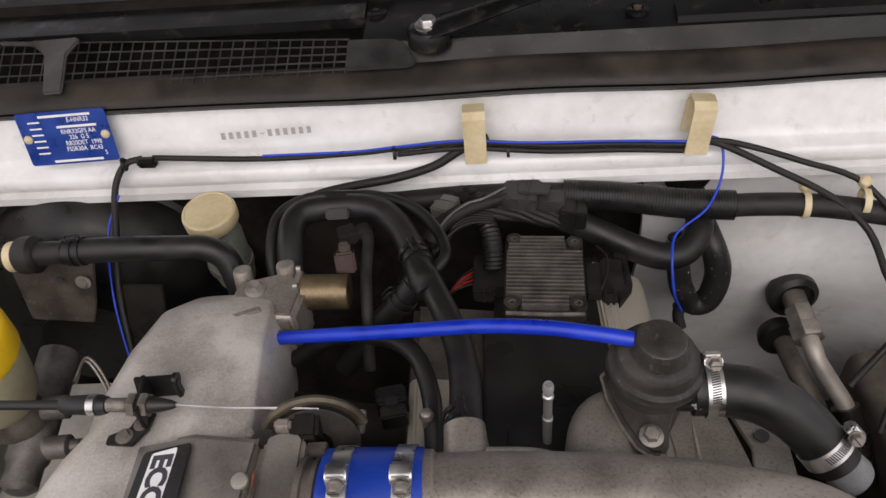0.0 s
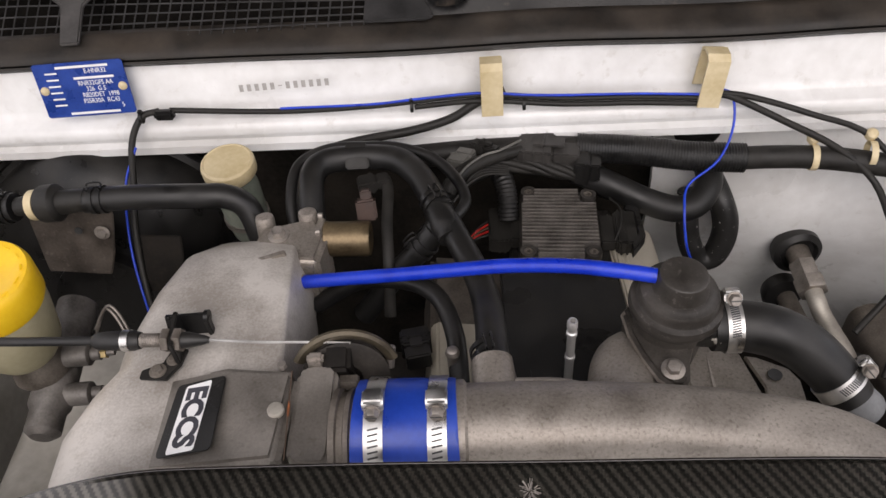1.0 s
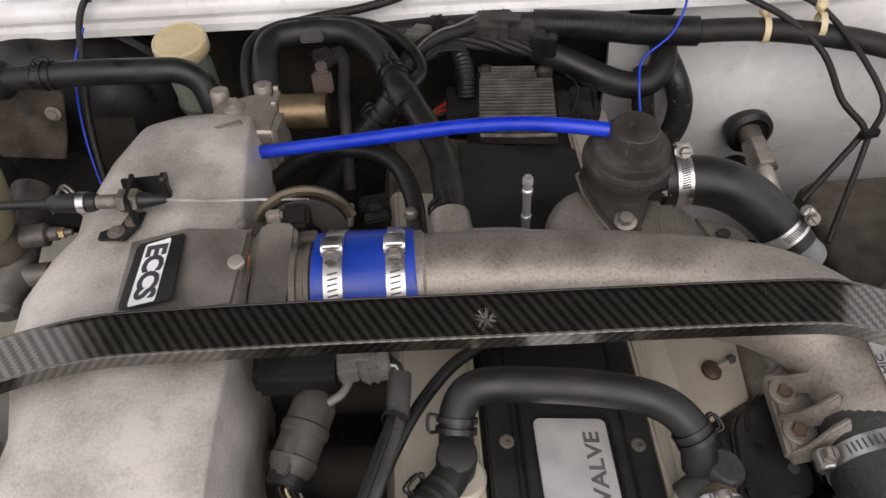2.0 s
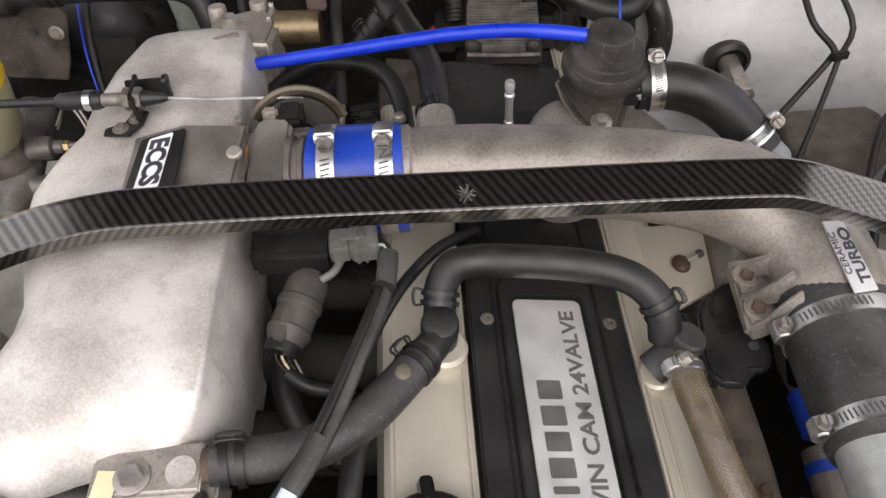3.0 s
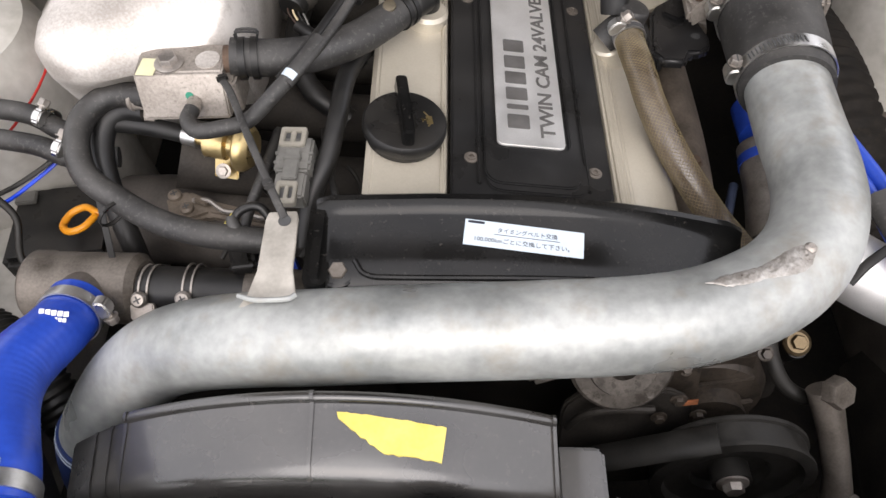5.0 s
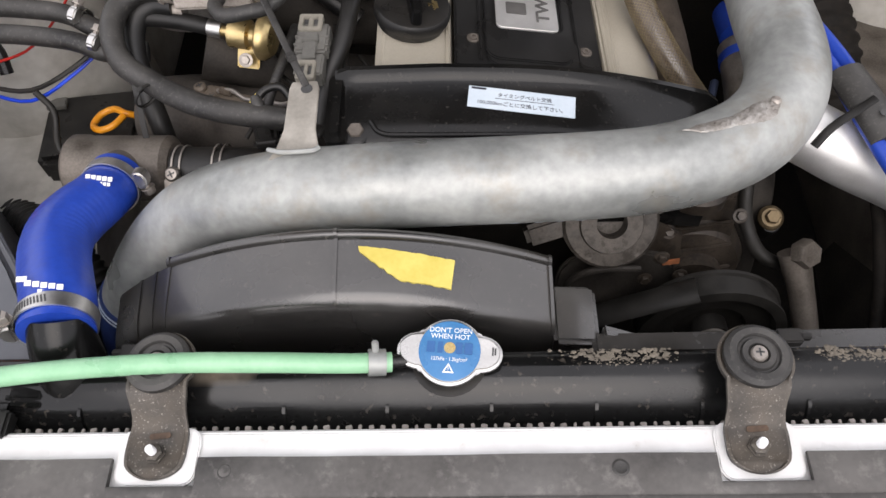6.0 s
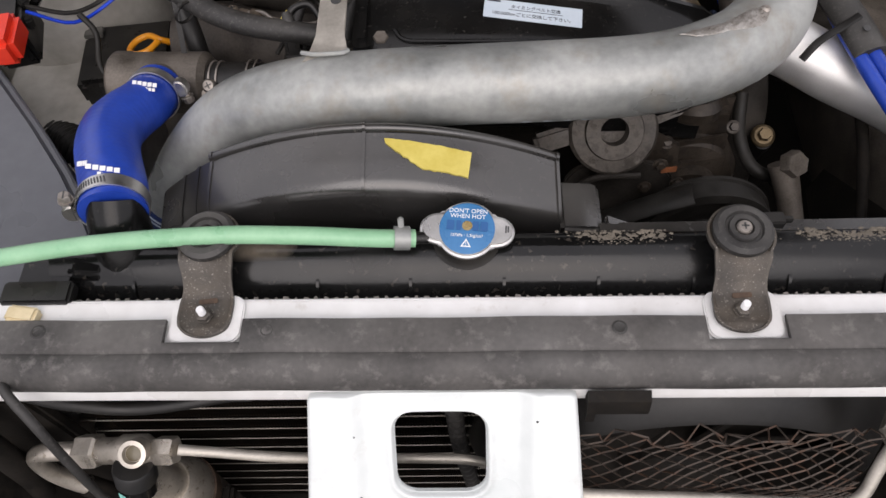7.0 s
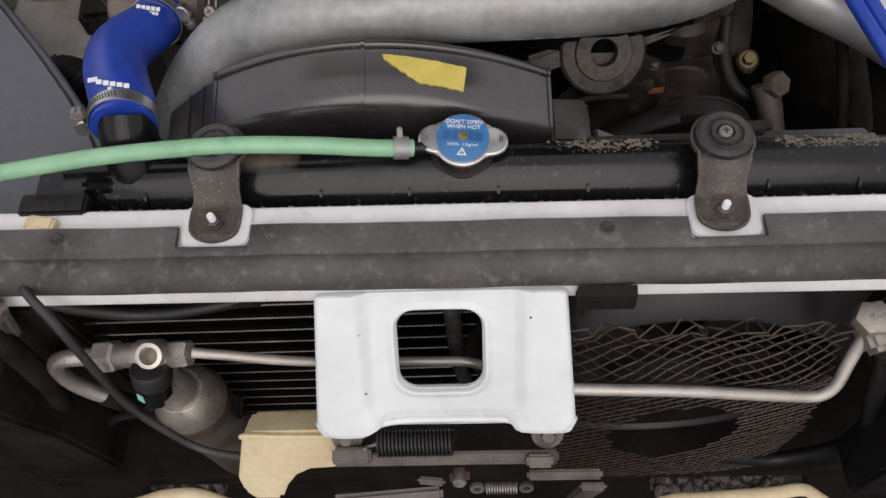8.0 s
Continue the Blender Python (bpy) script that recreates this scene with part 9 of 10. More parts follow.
def wire_screen():
    """Expanded wire screen rolled over before the fan, ragged along its upper edge, with a hole for the hub."""
    rnd = random.Random(5)
    c = thing("wire_screen", (0.18, -0.40, 0.25), "rusty wire mesh screen with a bent ragged edge", "mesh screen")
    rust_wire = surface("rusty_wire", (0.020, 0.0150, 0.0115), (0.078, 0.060, 0.048), 0.6, 0.4, scale=40, fine=400, bump=0.2, specks=(0.085, 0.042, 0.024), speck_amount=0.6, speck_scale=90.0, speck_cut=0.5)
    dx, ds = 0.0165, 0.0060
    def place(i, j):
        d = ds * j
        x = 0.050 + dx * i / 2
        slope = 0.072
        if d < slope:
            y, z = -0.402 - 0.35 * d, 0.583 - 0.86 * d
        else:
            y, z = -0.402 - 0.35 * slope - 0.03 * (d - slope), 0.583 - 0.86 * slope - (d - slope)
        ragged = max(0, 1 - j / 5)
        arch = 0.020 * ((x - 0.15) / 0.10) ** 2
        bend = 0.0035 * math.sin(x * 46 + 0.4) * math.exp(-((d - 0.06) / 0.03) ** 2)
        return Vector((x + rnd.uniform(-0.0016, 0.0016) * (1 + 1.5 * ragged), y - 0.010 * ragged * rnd.random() + bend + 0.4 * arch, z + rnd.uniform(-0.001, 0.001) * (1 + 4 * ragged) - arch + bend + 0.006 * ragged * math.sin(x * 150)))
    grid = {}
    for j in range(60):
        for i in range(32):
            if (i + j) % 2 == 0:
                p = place(i, j)
                if 0.052 < p.x < 0.268 + 0.25 * max(0, 0.5 - p.z) and math.hypot((p.x - 0.165) / 0.052, (p.z - 0.385) / 0.070) > 1.0:
                    grid[(i, j)] = p
    bm = bmesh.new()
    for (i, j), p in grid.items():
        for q in ((i + 1, j + 1), (i - 1, j + 1)):
            if q in grid:
                d = grid[q] - p
                mm = along(p, d)
                rings(bm, [[mm @ Vector((0.0007 * math.cos(a), 0.0007 * math.sin(a), h)) for a in (0, 2.1, 4.2)] for h in (0, d.length)], caps=False)
    tagged(part("mesh", bm, rust_wire, c, "bent rusty diamond mesh", angle=60), kind="stuff")


wire_screen()
def horn():
    c = thing("horn", (-0.16, -0.46, 0.40), "cream plastic horn shell below the latch", "horn")
    face = Matrix(((1, 0, 0, -0.16), (0, 0.6, -0.8, -0.470), (0, 0.8, 0.6, 0.465), (0, 0, 0, 1)))
    outline = [(-0.0365, 0.0265), (-0.032, 0.030), (0.045, 0.030), (0.045, -0.006), (0.014, -0.008), (0.002, -0.014), (-0.006, -0.024), (-0.012, -0.038), (-0.034, -0.038), (-0.042, -0.030), (-0.0455, -0.016)]
    part("shell", prism(outline, 0.030, face @ pose(0, 0, -0.030), 0.0065, 4), cream, c)
    part("lip", tube([face @ Vector(v) for v in ((-0.0375, 0.0255, -0.001), (-0.032, 0.0275, 0.0), (0.0, 0.026, 0.0), (0.045, 0.0255, 0.0))], 0.0022, 8, 4), cream, c)
    part("drum", lathe([(0.022, -0.03), (0.023, 0.0), (0.022, 0.004), (0.018, 0.006), (0.001, 0.006)], along((-0.160, -0.452, 0.456), (0, -0.35, 0.93)) @ Matrix.Diagonal((1.35, 0.9, 1, 1)), 40), cream, c)
    part("foot", box(0.09, 0.012, 0.02, pose(-0.085, -0.488, 0.425, 20, 0, 4), 0.003), cast_dirty, c)


horn()
c = thing("overrider", (-0.324, -0.36, 0.60), "small cream plastic clip on the front panel", "clip")
part("body", box(0.022, 0.012, 0.010, pose(-0.321, -0.333, 0.611, 0, 0, -8), 0.002), cream, c)
part("tooth", box(0.008, 0.010, 0.008, pose(-0.314, -0.341, 0.611), 0.002), cream, c)
bm = extruded([(-0.386, 0.604), (-0.3925, 0.600), (-0.3955, 0.590), (-0.3965, 0.574), (-0.393, 0.572), (-0.388, 0.575), (-0.384, 0.590)], 0.0605, 0.0665)
bar = extruded([(-0.386, 0.604), (-0.3925, 0.600), (-0.3950, 0.590), (-0.3950, 0.584), (-0.388, 0.585), (-0.384, 0.590)], 0.0665, 0.1010)
soften(bm, 0.0012, 2)
bm = join(bm, bar)
solo("seal_catch", bm, grime, "black plastic catch below the front panel", "catch")

# bumper top edge and lower apron
c = thing("bumper", (0, -0.66, 0.25), "white bumper with an open middle below the nose", "bumper", kind="structure")
part("top_edge", tube([(-0.45, -0.55, 0.39), (-0.33, -0.497, 0.40), (-0.299, -0.485, 0.40), (-0.28, -0.4805, 0.40), (-0.25, -0.482, 0.40), (-0.20, -0.50, 0.395), (-0.13, -0.53, 0.38)], 0.0055, 14, 4, (1, 0.6)), cream, c, "yellowed white bumper edge")
part("top_edge", tube([(0.08, -0.515, 0.385), (0.144, -0.493, 0.40), (0.182, -0.490, 0.40), (0.239, -0.4865, 0.40), (0.263, -0.484, 0.40), (0.276, -0.492, 0.40), (0.33, -0.53, 0.39)], 0.0055, 14, 4, (1, 0.6)), cream, c, "yellowed white bumper edge")
part("beam", box(1.3, 0.05, 0.10, pose(0, -0.72, 0.28), 0.015), white_paint, c)

# ---- thermostat housing, blue radiator hose and left front corner ----
def thermostat():
    c = thing("thermostat_housing", (-0.29, -0.075, 0.55), "grey brown cast thermostat housing", "thermostat housing")
    part("barrel", lathe([(0.026, 0), (0.0285, 0.003), (0.0285, 0.014), (0.0275, 0.016), (0.0275, 0.085), (0.022, 0.09)], along((-0.335, -0.070, 0.565), (1, -0.06, 0.03)), 40), cast_dirty, c)
    part("pipe", lathe([(0.019, 0), (0.019, 0.10)], along((-0.255, -0.076, 0.568), (1, -0.06, 0.0)), 28), rubber, c)
    part("front_neck", tube([(-0.286, -0.085, 0.575), (-0.285, -0.105, 0.588), (-0.285, -0.118, 0.595)], 0.021, 26), cast_dirty, c)
    for x in (-0.239, -0.206):
        mm = along((x, -0.077, 0.568), (1, -0.06, 0))
        part("wire_band", join(lathe([(0.0195, -0.004), (0.0205, -0.004), (0.0205, -0.0025), (0.0195, -0.0025)], mm, 24, caps=False), lathe([(0.0195, 0.0025), (0.0205, 0.0025), (0.0205, 0.004), (0.0195, 0.004)], mm, 24, caps=False)), dull_steel, c)
        mm2 = along((x - 0.002, -0.094, 0.583), (0, -0.6, 0.8))
        part("pan_screw", lathe([(0.0062, 0), (0.0062, 0.002), (0.0045, 0.0042), (0.0005, 0.0046)], mm2, 20), dull_steel, c)
        part("screw_cross", join(box(0.0060, 0.0011, 0.0004, mm2 @ pose(0, 0, 0.0044, 0, 0, 25), 0), box(0.0011, 0.0060, 0.0004, mm2 @ pose(0, 0, 0.0044, 0, 0, 25), 0)), slot_dark, c)
        part("band_foot", box(0.018, 0.012, 0.006, pose(x - 0.001, -0.097, 0.572, 40, 0, 0), 0.001), dull_steel, c)
    part("elbow", tube([(-0.165, -0.081, 0.568), (-0.14, -0.082, 0.566), (-0.11, -0.08, 0.555)], 0.021, 22), cast_dirty, c)


thermostat()
hose("radiator_hose", [(-0.2835, -0.098, 0.588), (-0.2835, -0.115, 0.594), (-0.2865, -0.133, 0.602), (-0.2925, -0.152, 0.610), (-0.2955, -0.172, 0.617), (-0.2910, -0.195, 0.624), (-0.2805, -0.220, 0.630), (-0.2710, -0.242, 0.6335), (-0.2670, -0.2605, 0.634)], [0.0212, 0.0212, 0.0216, 0.0226, 0.0234, 0.0236, 0.0236, 0.0236, 0.0238], blue_silicone, "S-shaped blue silicone radiator hose", "hose", 36, ripple=(0.00005, 0.0055))
worm_clamp((-0.2690, -0.2535, 0.6335), (0.2, -0.95, 0.15), 0.0243, 0.011, (-1, -0.2, 0.1), "stainless worm clamp on the blue radiator hose", 1)
worm_clamp((-0.2832, -0.1115, 0.593), (0, -0.9, 0.35), 0.0218, 0.010, (1, -0.1, 0.3), "stainless worm clamp on the blue radiator hose", 1)
for x, y, z, n, w in ((-0.272, -0.2395, 0.6575, (0.25, -0.25, 1), 0.024), (-0.2595, -0.2445, 0.6505, (0.7, -0.2, 0.7), 0.013), (-0.2795, -0.1265, 0.6215, (0.2, -0.3, 1), 0.020), (-0.288, -0.2345, 0.6570, (-0.4, -0.25, 0.9), 0.010)):
    m = along((x + 0.002, y, z), n, (0.1, 1, 0.3))
    marks = [box(w / 5 * 0.80, 0.0036, 0.0006, m @ pose((k - 2) * w / 5, 0, 0, 0, 0, 8), 0) for k in range(5)]
    if w > 0.018:
        marks += [box(w / 9, 0.0026, 0.0006, m @ pose(0.002 + (k - 1) * w / 7, -0.0042, 0, 0, 0, 8), 0) for k in range(4)]
    solo("hose_print", join(*marks), white_ink, "white printed mark on the blue hose as plain bars", "print", "hose prints")
c = thing("sensor_plug", (-0.164, -0.072, 0.585), "black temperature sensor plug with a short sleeve", "plug")
part("shell", box(0.018, 0.017, 0.032, pose(-0.164, -0.072, 0.585, -28, 0, 6), 0.004, 3), plastic, c)
part("collar", box(0.021, 0.020, 0.008, pose(-0.164, -0.0715, 0.589, -28, 0, 6), 0.003, 3), plastic, c)
part("boot", tube([(-0.165, -0.060, 0.612), (-0.168, -0.054, 0.618), (-0.170, -0.048, 0.621)], [0.0065, 0.0055, 0.004], 14), rubber_dusty, c)
hose("plug_wire", [(-0.172, -0.058, 0.612), (-0.165, -0.045, 0.622), (-0.150, -0.042, 0.625), (-0.140, -0.05, 0.615)], 0.0035, plastic, "black sleeved sensor wire", "wire", 8)
hose("plug_wire", [(-0.176, -0.060, 0.608), (-0.174, -0.052, 0.618), (-0.169, -0.046, 0.622)], 0.0012, tape_yellow, "thin yellow sensor wire", "wire", 6)
solo("lower_blue_hose", tube([(-0.225, -0.11, 0.53), (-0.20, -0.10, 0.54), (-0.17, -0.075, 0.545), (-0.13, -0.055, 0.55)], 0.022, 24), blue_silicone, "blue silicone hose low beside the thermostat", "hose")
c = thing("sensor_bracket", (-0.225, -0.02, 0.55), "tan cast bracket with two cross screws and a bare cable", "bracket")
tan_cast = surface("tan_casting", (0.10, 0.08, 0.06), (0.22, 0.18, 0.14), 0.6, 0.3, scale=50, fine=400, bump=0.2)
part("plate", prism([(-0.238, -0.014), (-0.222, -0.018), (-0.206, -0.012), (-0.150, -0.026), (-0.150, -0.014), (-0.208, 0.004), (-0.228, 0.014), (-0.246, 0.008)], 0.010, pose(0, 0, 0.567), 0.003), tan_cast, c)
for x, y in ((-0.237, 0.0065), (-0.2245, -0.0070)):
    part("screw", lathe([(0.0058, 0), (0.0055, 0.003), (0.0035, 0.0045), (0.0005, 0.0046)], pose(x, y, 0.577), 18), tan_cast, c)
    part("screw_cross", join(box(0.0055, 0.0011, 0.0004, pose(x, y, 0.5816, 0, 0, 30), 0), box(0.0011, 0.0055, 0.0004, pose(x, y, 0.5816, 0, 0, 30), 0)), slot_dark, c)
part("cable", tube([(-0.220, 0.0, 0.580), (-0.206, -0.003, 0.583), (-0.193, -0.012, 0.581), (-0.176, -0.016, 0.583), (-0.158, -0.022, 0.584), (-0.135, -0.03, 0.60)], 0.0022, 8), dull_steel, c, "bare grey cable")
part("clamp", box(0.012, 0.006, 0.005, pose(-0.212, -0.002, 0.579, 0, 0, -20), 0.001), tan_cast, c)
rnd = random.Random(21)
for k in range(7):
    x = -0.165 + 0.012 * k
    hose("loose_wire", [(x, 0.035 + rnd.uniform(-0.02, 0.02), 0.60), (x + rnd.uniform(-0.02, 0.02), 0.0, 0.605 + rnd.uniform(-0.01, 0.01)), (x + rnd.uniform(-0.02, 0.02), -0.03, 0.60), (x - 0.02, -0.06, 0.585)], rnd.choice((0.002, 0.003, 0.0045)), rubber_dusty if k % 2 else wire_black, "loose black wire beside the inlet casting", "wire", 7, "loose wires")
sensor_dark0 = surface("inlet_casting_skin", (0.035, 0.030, 0.026), (0.10, 0.088, 0.076), 0.65, 0.3, scale=30, fine=400, bump=0.3, spec=0.3)
solo("inlet_casting", tube([(-0.30, 0.03, 0.515), (-0.24, 0.02, 0.525), (-0.18, 0.0, 0.53), (-0.12, -0.01, 0.52)], 0.040, 26), sensor_dark0, "dark grimy inlet casting", "casting")
c = thing("dipstick", (-0.36, 0.04, 0.48), "orange plastic dipstick handle", "dipstick")
part("loop", tube([(x - 0.012, y, z) for x, y, z in ((-0.326, 0.036, 0.514), (-0.334, 0.023, 0.514), (-0.347, 0.020, 0.512), (-0.357, 0.030, 0.508), (-0.353, 0.044, 0.508), (-0.340, 0.049, 0.510), (-0.326, 0.041, 0.512), (-0.317, 0.044, 0.505))], 0.0034, 12, 5), orange, c)
c = thing("filter_housing", (-0.39, 0.03, 0.42), "dusty black box with a grey clip beside the chassis rail", "housing")
part("box", box(0.10, 0.09, 0.06, pose(-0.385, 0.05, 0.43, 0, 0, 6), 0.006), plastic, c)
part("clip", box(0.020, 0.014, 0.005, pose(-0.425, 0.075, 0.490, 0, 0, 6), 0.001), grey_plastic, c)
for pts, mt, r, lab in (([(-0.46, 0.085, 0.612), (-0.40, 0.072, 0.618), (-0.355, 0.062, 0.618), (-0.325, 0.048, 0.612), (-0.30, 0.05, 0.60)], rubber_dusty, 0.0085, "grey black fuel hose"), ([(-0.47, 0.055, 0.608), (-0.40, 0.045, 0.612), (-0.345, 0.034, 0.612), (-0.315, 0.025, 0.606), (-0.28, 0.03, 0.60)], rubber_dusty, 0.0085, "grey black fuel hose")):
    hose("fuel_hose", pts, r, mt, lab + " crossing to the engine", "hose", 16)
for p in ((-0.338, 0.056, 0.616), (-0.318, 0.030, 0.608)):
    worm_clamp(p, (1, -0.4, -0.1), 0.0088, 0.007, (0, -0.6, 1), "small bright clip on the fuel hose")
hose("thin_wire", [(-0.42, 0.02, 0.60), (-0.40, 0.06, 0.585), (-0.385, 0.13, 0.585), (-0.38, 0.20, 0.60)], 0.0013, red_wire, "thin red wire near the fuse box", "wire", 6)
hose("thin_wire", [(-0.43, 0.0, 0.59), (-0.39, 0.0, 0.575), (-0.36, 0.03, 0.575), (-0.33, 0.06, 0.585)], 0.0018, blue_wire, "thin blue wire near the fuse box", "wire", 6)
hose("thin_wire", [(-0.43, 0.005, 0.592), (-0.39, 0.008, 0.580), (-0.355, 0.035, 0.582), (-0.32, 0.055, 0.60)], 0.0022, wire_black, "thin black wire near the fuse box", "wire", 6)
hose("thin_wire", [(-0.385, 0.006, 0.580), (-0.372, -0.005, 0.565), (-0.370, -0.03, 0.545), (-0.35, -0.05, 0.53)], 0.003, wire_black, "short black wire beside the chassis rail", "wire", 8)
c = thing("fuse_box", (-0.455, 0.02, 0.52), "ragged black fuse holder with a red cover", "fuse box")
part("case", box(0.036, 0.06, 0.05, pose(-0.452, 0.000, 0.545, 0, 0, 14), 0.004), plastic, c)
part("red_cover", box(0.026, 0.046, 0.030, pose(-0.437, -0.036, 0.575, 0, 0, 8), 0.006), red_plastic, c, "bright red cover")
part("strap", tube([(-0.455, 0.03, 0.60), (-0.440, 0.045, 0.606), (-0.422, 0.042, 0.60), (-0.418, 0.030, 0.58)], 0.006, 10), plastic, c)
for k in range(5):
    part("terminal", box(0.010, 0.008, 0.016, pose(-0.436 - 0.004 * (k % 2), -0.022 + 0.011 * k, 0.582 - 0.006 * (k % 3), 10 * k, 8, 20 * k), 0.002), plastic, c)
c = thing("gusset", (-0.44, 0.0, 0.45), "dull white steel gusset with a drain hole", "panel", kind="structure")
part("sheet", prism([(-0.52, -0.10), (-0.36, -0.13), (-0.385, -0.03), (-0.40, 0.02), (-0.43, 0.10), (-0.52, 0.16)], 0.006, pose(0, 0, 0.474, 4, -6, 0), 0.002), dirty_white, c)
part("hole", lathe([(0.0105, 0), (0.0105, 0.001)], pose(0, 0, 0.474, 4, -6, 0) @ pose(-0.462, 0.054, 0.0056) @ Matrix.Diagonal((1, 0.85, 1, 1)), 20), slot_dark, c)
hose("corrugated_duct", [(-0.46, -0.03, 0.44), (-0.42, -0.06, 0.455), (-0.385, -0.09, 0.450), (-0.36, -0.12, 0.42), (-0.35, -0.14, 0.37)], 0.021, rubber, "black corrugated duct low in the corner", "duct", 20, ripple=(0.0012, 0.007))
c = thing("washer_tank", (-0.40, -0.22, 0.40), "smoked grey plastic tank in the front corner", "tank")
corner = [(-0.62, -0.312), (-0.42, -0.308), (-0.305, -0.302), (-0.301, -0.262), (-0.330, -0.212), (-0.360, -0.167), (-0.400, -0.115), (-0.450, -0.055), (-0.50, 0.0), (-0.62, 0.03)]
part("body", prism(corner, 0.145, pose(0, 0, 0.420), 0.006, 3), washer_tank, c)
part("seam", tube([(x, y, 0.556) for x, y in corner[2:9]], 0.0022, 8, 4), washer_tank, c, "moulded seam round the tank")

# ---- right front corner: pump, pulley, pipes ----
sensor_dark = surface("oily_cast", (0.03, 0.026, 0.022), (0.12, 0.105, 0.09), 0.55, 0.3, scale=60, fine=500, bump=0.3, specks=(0.02, 0.015, 0.01), speck_amount=0.6, speck_scale=150.0, speck_cut=0.52)
c = thing("cam_sensor", (0.105, -0.14, 0.53), "grimy round cam sensor housing", "sensor")
m = along((0.109, -0.128, 0.553), (0.02, -0.75, 0.66)) @ Matrix.Diagonal((1.28, 1.28, 1, 1))
part("disc", lathe([(0.029, -0.02), (0.030, 0.0), (0.030, 0.010), (0.028, 0.013), (0.020, 0.014), (0.019, 0.017), (0.0095, 0.017), (0.0088, 0.004), (0.001, 0.004)], m, 40), sensor_dark, c)
for k in range(5):
    a = radians(20 + 72 * k)
    part("screw", lathe([(0.0024, 0.014), (0.0024, 0.0168), (0.0014, 0.0165), (0.001, 0.0155)], m @ pose(0.0248 * math.cos(a), 0.0248 * math.sin(a), -0.003), 10), sensor_dark, c)
part("ear", box(0.03, 0.012, 0.014, m @ pose(0.038, 0.012, -0.004, 0, 0, 20), 0.003), sensor_dark, c)
part("ear", box(0.03, 0.014, 0.014, m @ pose(-0.038, -0.004, -0.004, 0, 0, 15), 0.003), sensor_dark, c)
oily = surface("oily_rust", (0.018, 0.0140, 0.0105), (0.070, 0.055, 0.042), 0.5, 0.3, scale=45, fine=400, bump=0.3, specks=(0.012, 0.010, 0.008), speck_amount=0.7, speck_scale=90.0, speck_cut=0.5)
c = thing("pump", (0.18, -0.14, 0.42), "rusty oily pump body with ribs", "pump")
part("body", lathe([(0.05, -0.05), (0.052, 0.02), (0.046, 0.03), (0.030, 0.034), (0.030, 0.05)], along((0.185, -0.10, 0.47), (0, -1, 0.15)), 32), oily, c)
part("tower", box(0.055, 0.04, 0.10, pose(0.190, -0.105, 0.460, -12, 6, 10), 0.010), oily, c)
part("cap", lathe([(0.022, 0), (0.024, 0.010), (0.018, 0.018), (0.010, 0.019), (0.009, 0.016), (0.001, 0.016)], pose(0.182, -0.110, 0.550, -20, 0, 0), 24), oily, c)
for k in range(4):
    part("rib", box(0.064, 0.004, 0.03, pose(0.188, -0.112 - 0.012 * k, 0.512 - 0.016 * k, -12, 0, 8), 0.001), oily, c)
for x, y, z in ((0.215, -0.125, 0.548), (0.160, -0.130, 0.535)):
    bolt_part(c, (x, y, z), (0, -0.6, 0.8), 0.004, 0.005, oily)
part("web", tube([(0.150, -0.11, 0.55), (0.145, -0.125, 0.52), (0.15, -0.135, 0.48)], 0.009, 12), oily, c)
c = thing("pulley", (0.18, -0.20, 0.40), "black grooved belt pulley", "pulley")
m = along((0.196, -0.185, 0.474), (0, -1, 0.12))
part("wheel", lathe([(0.058, -0.014), (0.061, -0.012), (0.061, -0.009), (0.0585, -0.008), (0.0585, 0.007), (0.061, 0.008), (0.061, 0.011), (0.052, 0.012), (0.049, 0.006), (0.030, 0.004), (0.028, -0.002), (0.015, -0.002), (0.015, 0.012), (0.001, 0.012)], m, 56), wire_black, c)
bolt_part(c, (0.196, -0.197, 0.477), (0, -1, 0.12), 0.008, 0.008)
hose("drive_belt", [(0.176, -0.182, 0.530), (0.150, -0.182, 0.517), (0.11, -0.181, 0.492), (0.07, -0.179, 0.462), (0.03, -0.178, 0.43)], 0.011, wire_black, "black rubber drive belt on the pulley", "belt", 10, squash=(1, 0.35))
c = thing("oil_line_bolt", (0.268, -0.09, 0.45), "brass coloured bolt on the oil line", "bolt")
part("flange", lathe([(0.0105, -0.002), (0.0115, 0.0), (0.0110, 0.002), (0.0085, 0.004)], along((0.268, -0.084, 0.484), (-0.1, -0.5, 1)), 26), tarnish, c, "gold tinted flange")
bolt_part(c, (0.268, -0.085, 0.486), (-0.1, -0.5, 1), 0.0064, 0.008, tarnish, washer=False, label="brass coloured hexagon head")
part("socket", lathe([(0.009, -0.05), (0.0095, -0.006), (0.009, -0.003)], along((0.268, -0.088, 0.484), (-0.1, -0.4, 1)), 22), plastic, c)
c = thing("tensioner", (0.275, -0.15, 0.42), "grey tensioner arm with a large hexagon bolt", "tensioner")
bolt_part(c, (0.272, -0.139, 0.512), (0.35, -0.6, 0.7), 0.0125, 0.012, cast_dirty, washer=False)
part("arm", tube([(0.268, -0.135, 0.508), (0.276, -0.158, 0.485), (0.284, -0.185, 0.455), (0.288, -0.20, 0.43)], [0.013, 0.011, 0.0105, 0.013], 18), cast_dirty, c)
bolt_part(c, (0.292, -0.206, 0.445), (0.5, -0.6, 0.6), 0.007, 0.008)
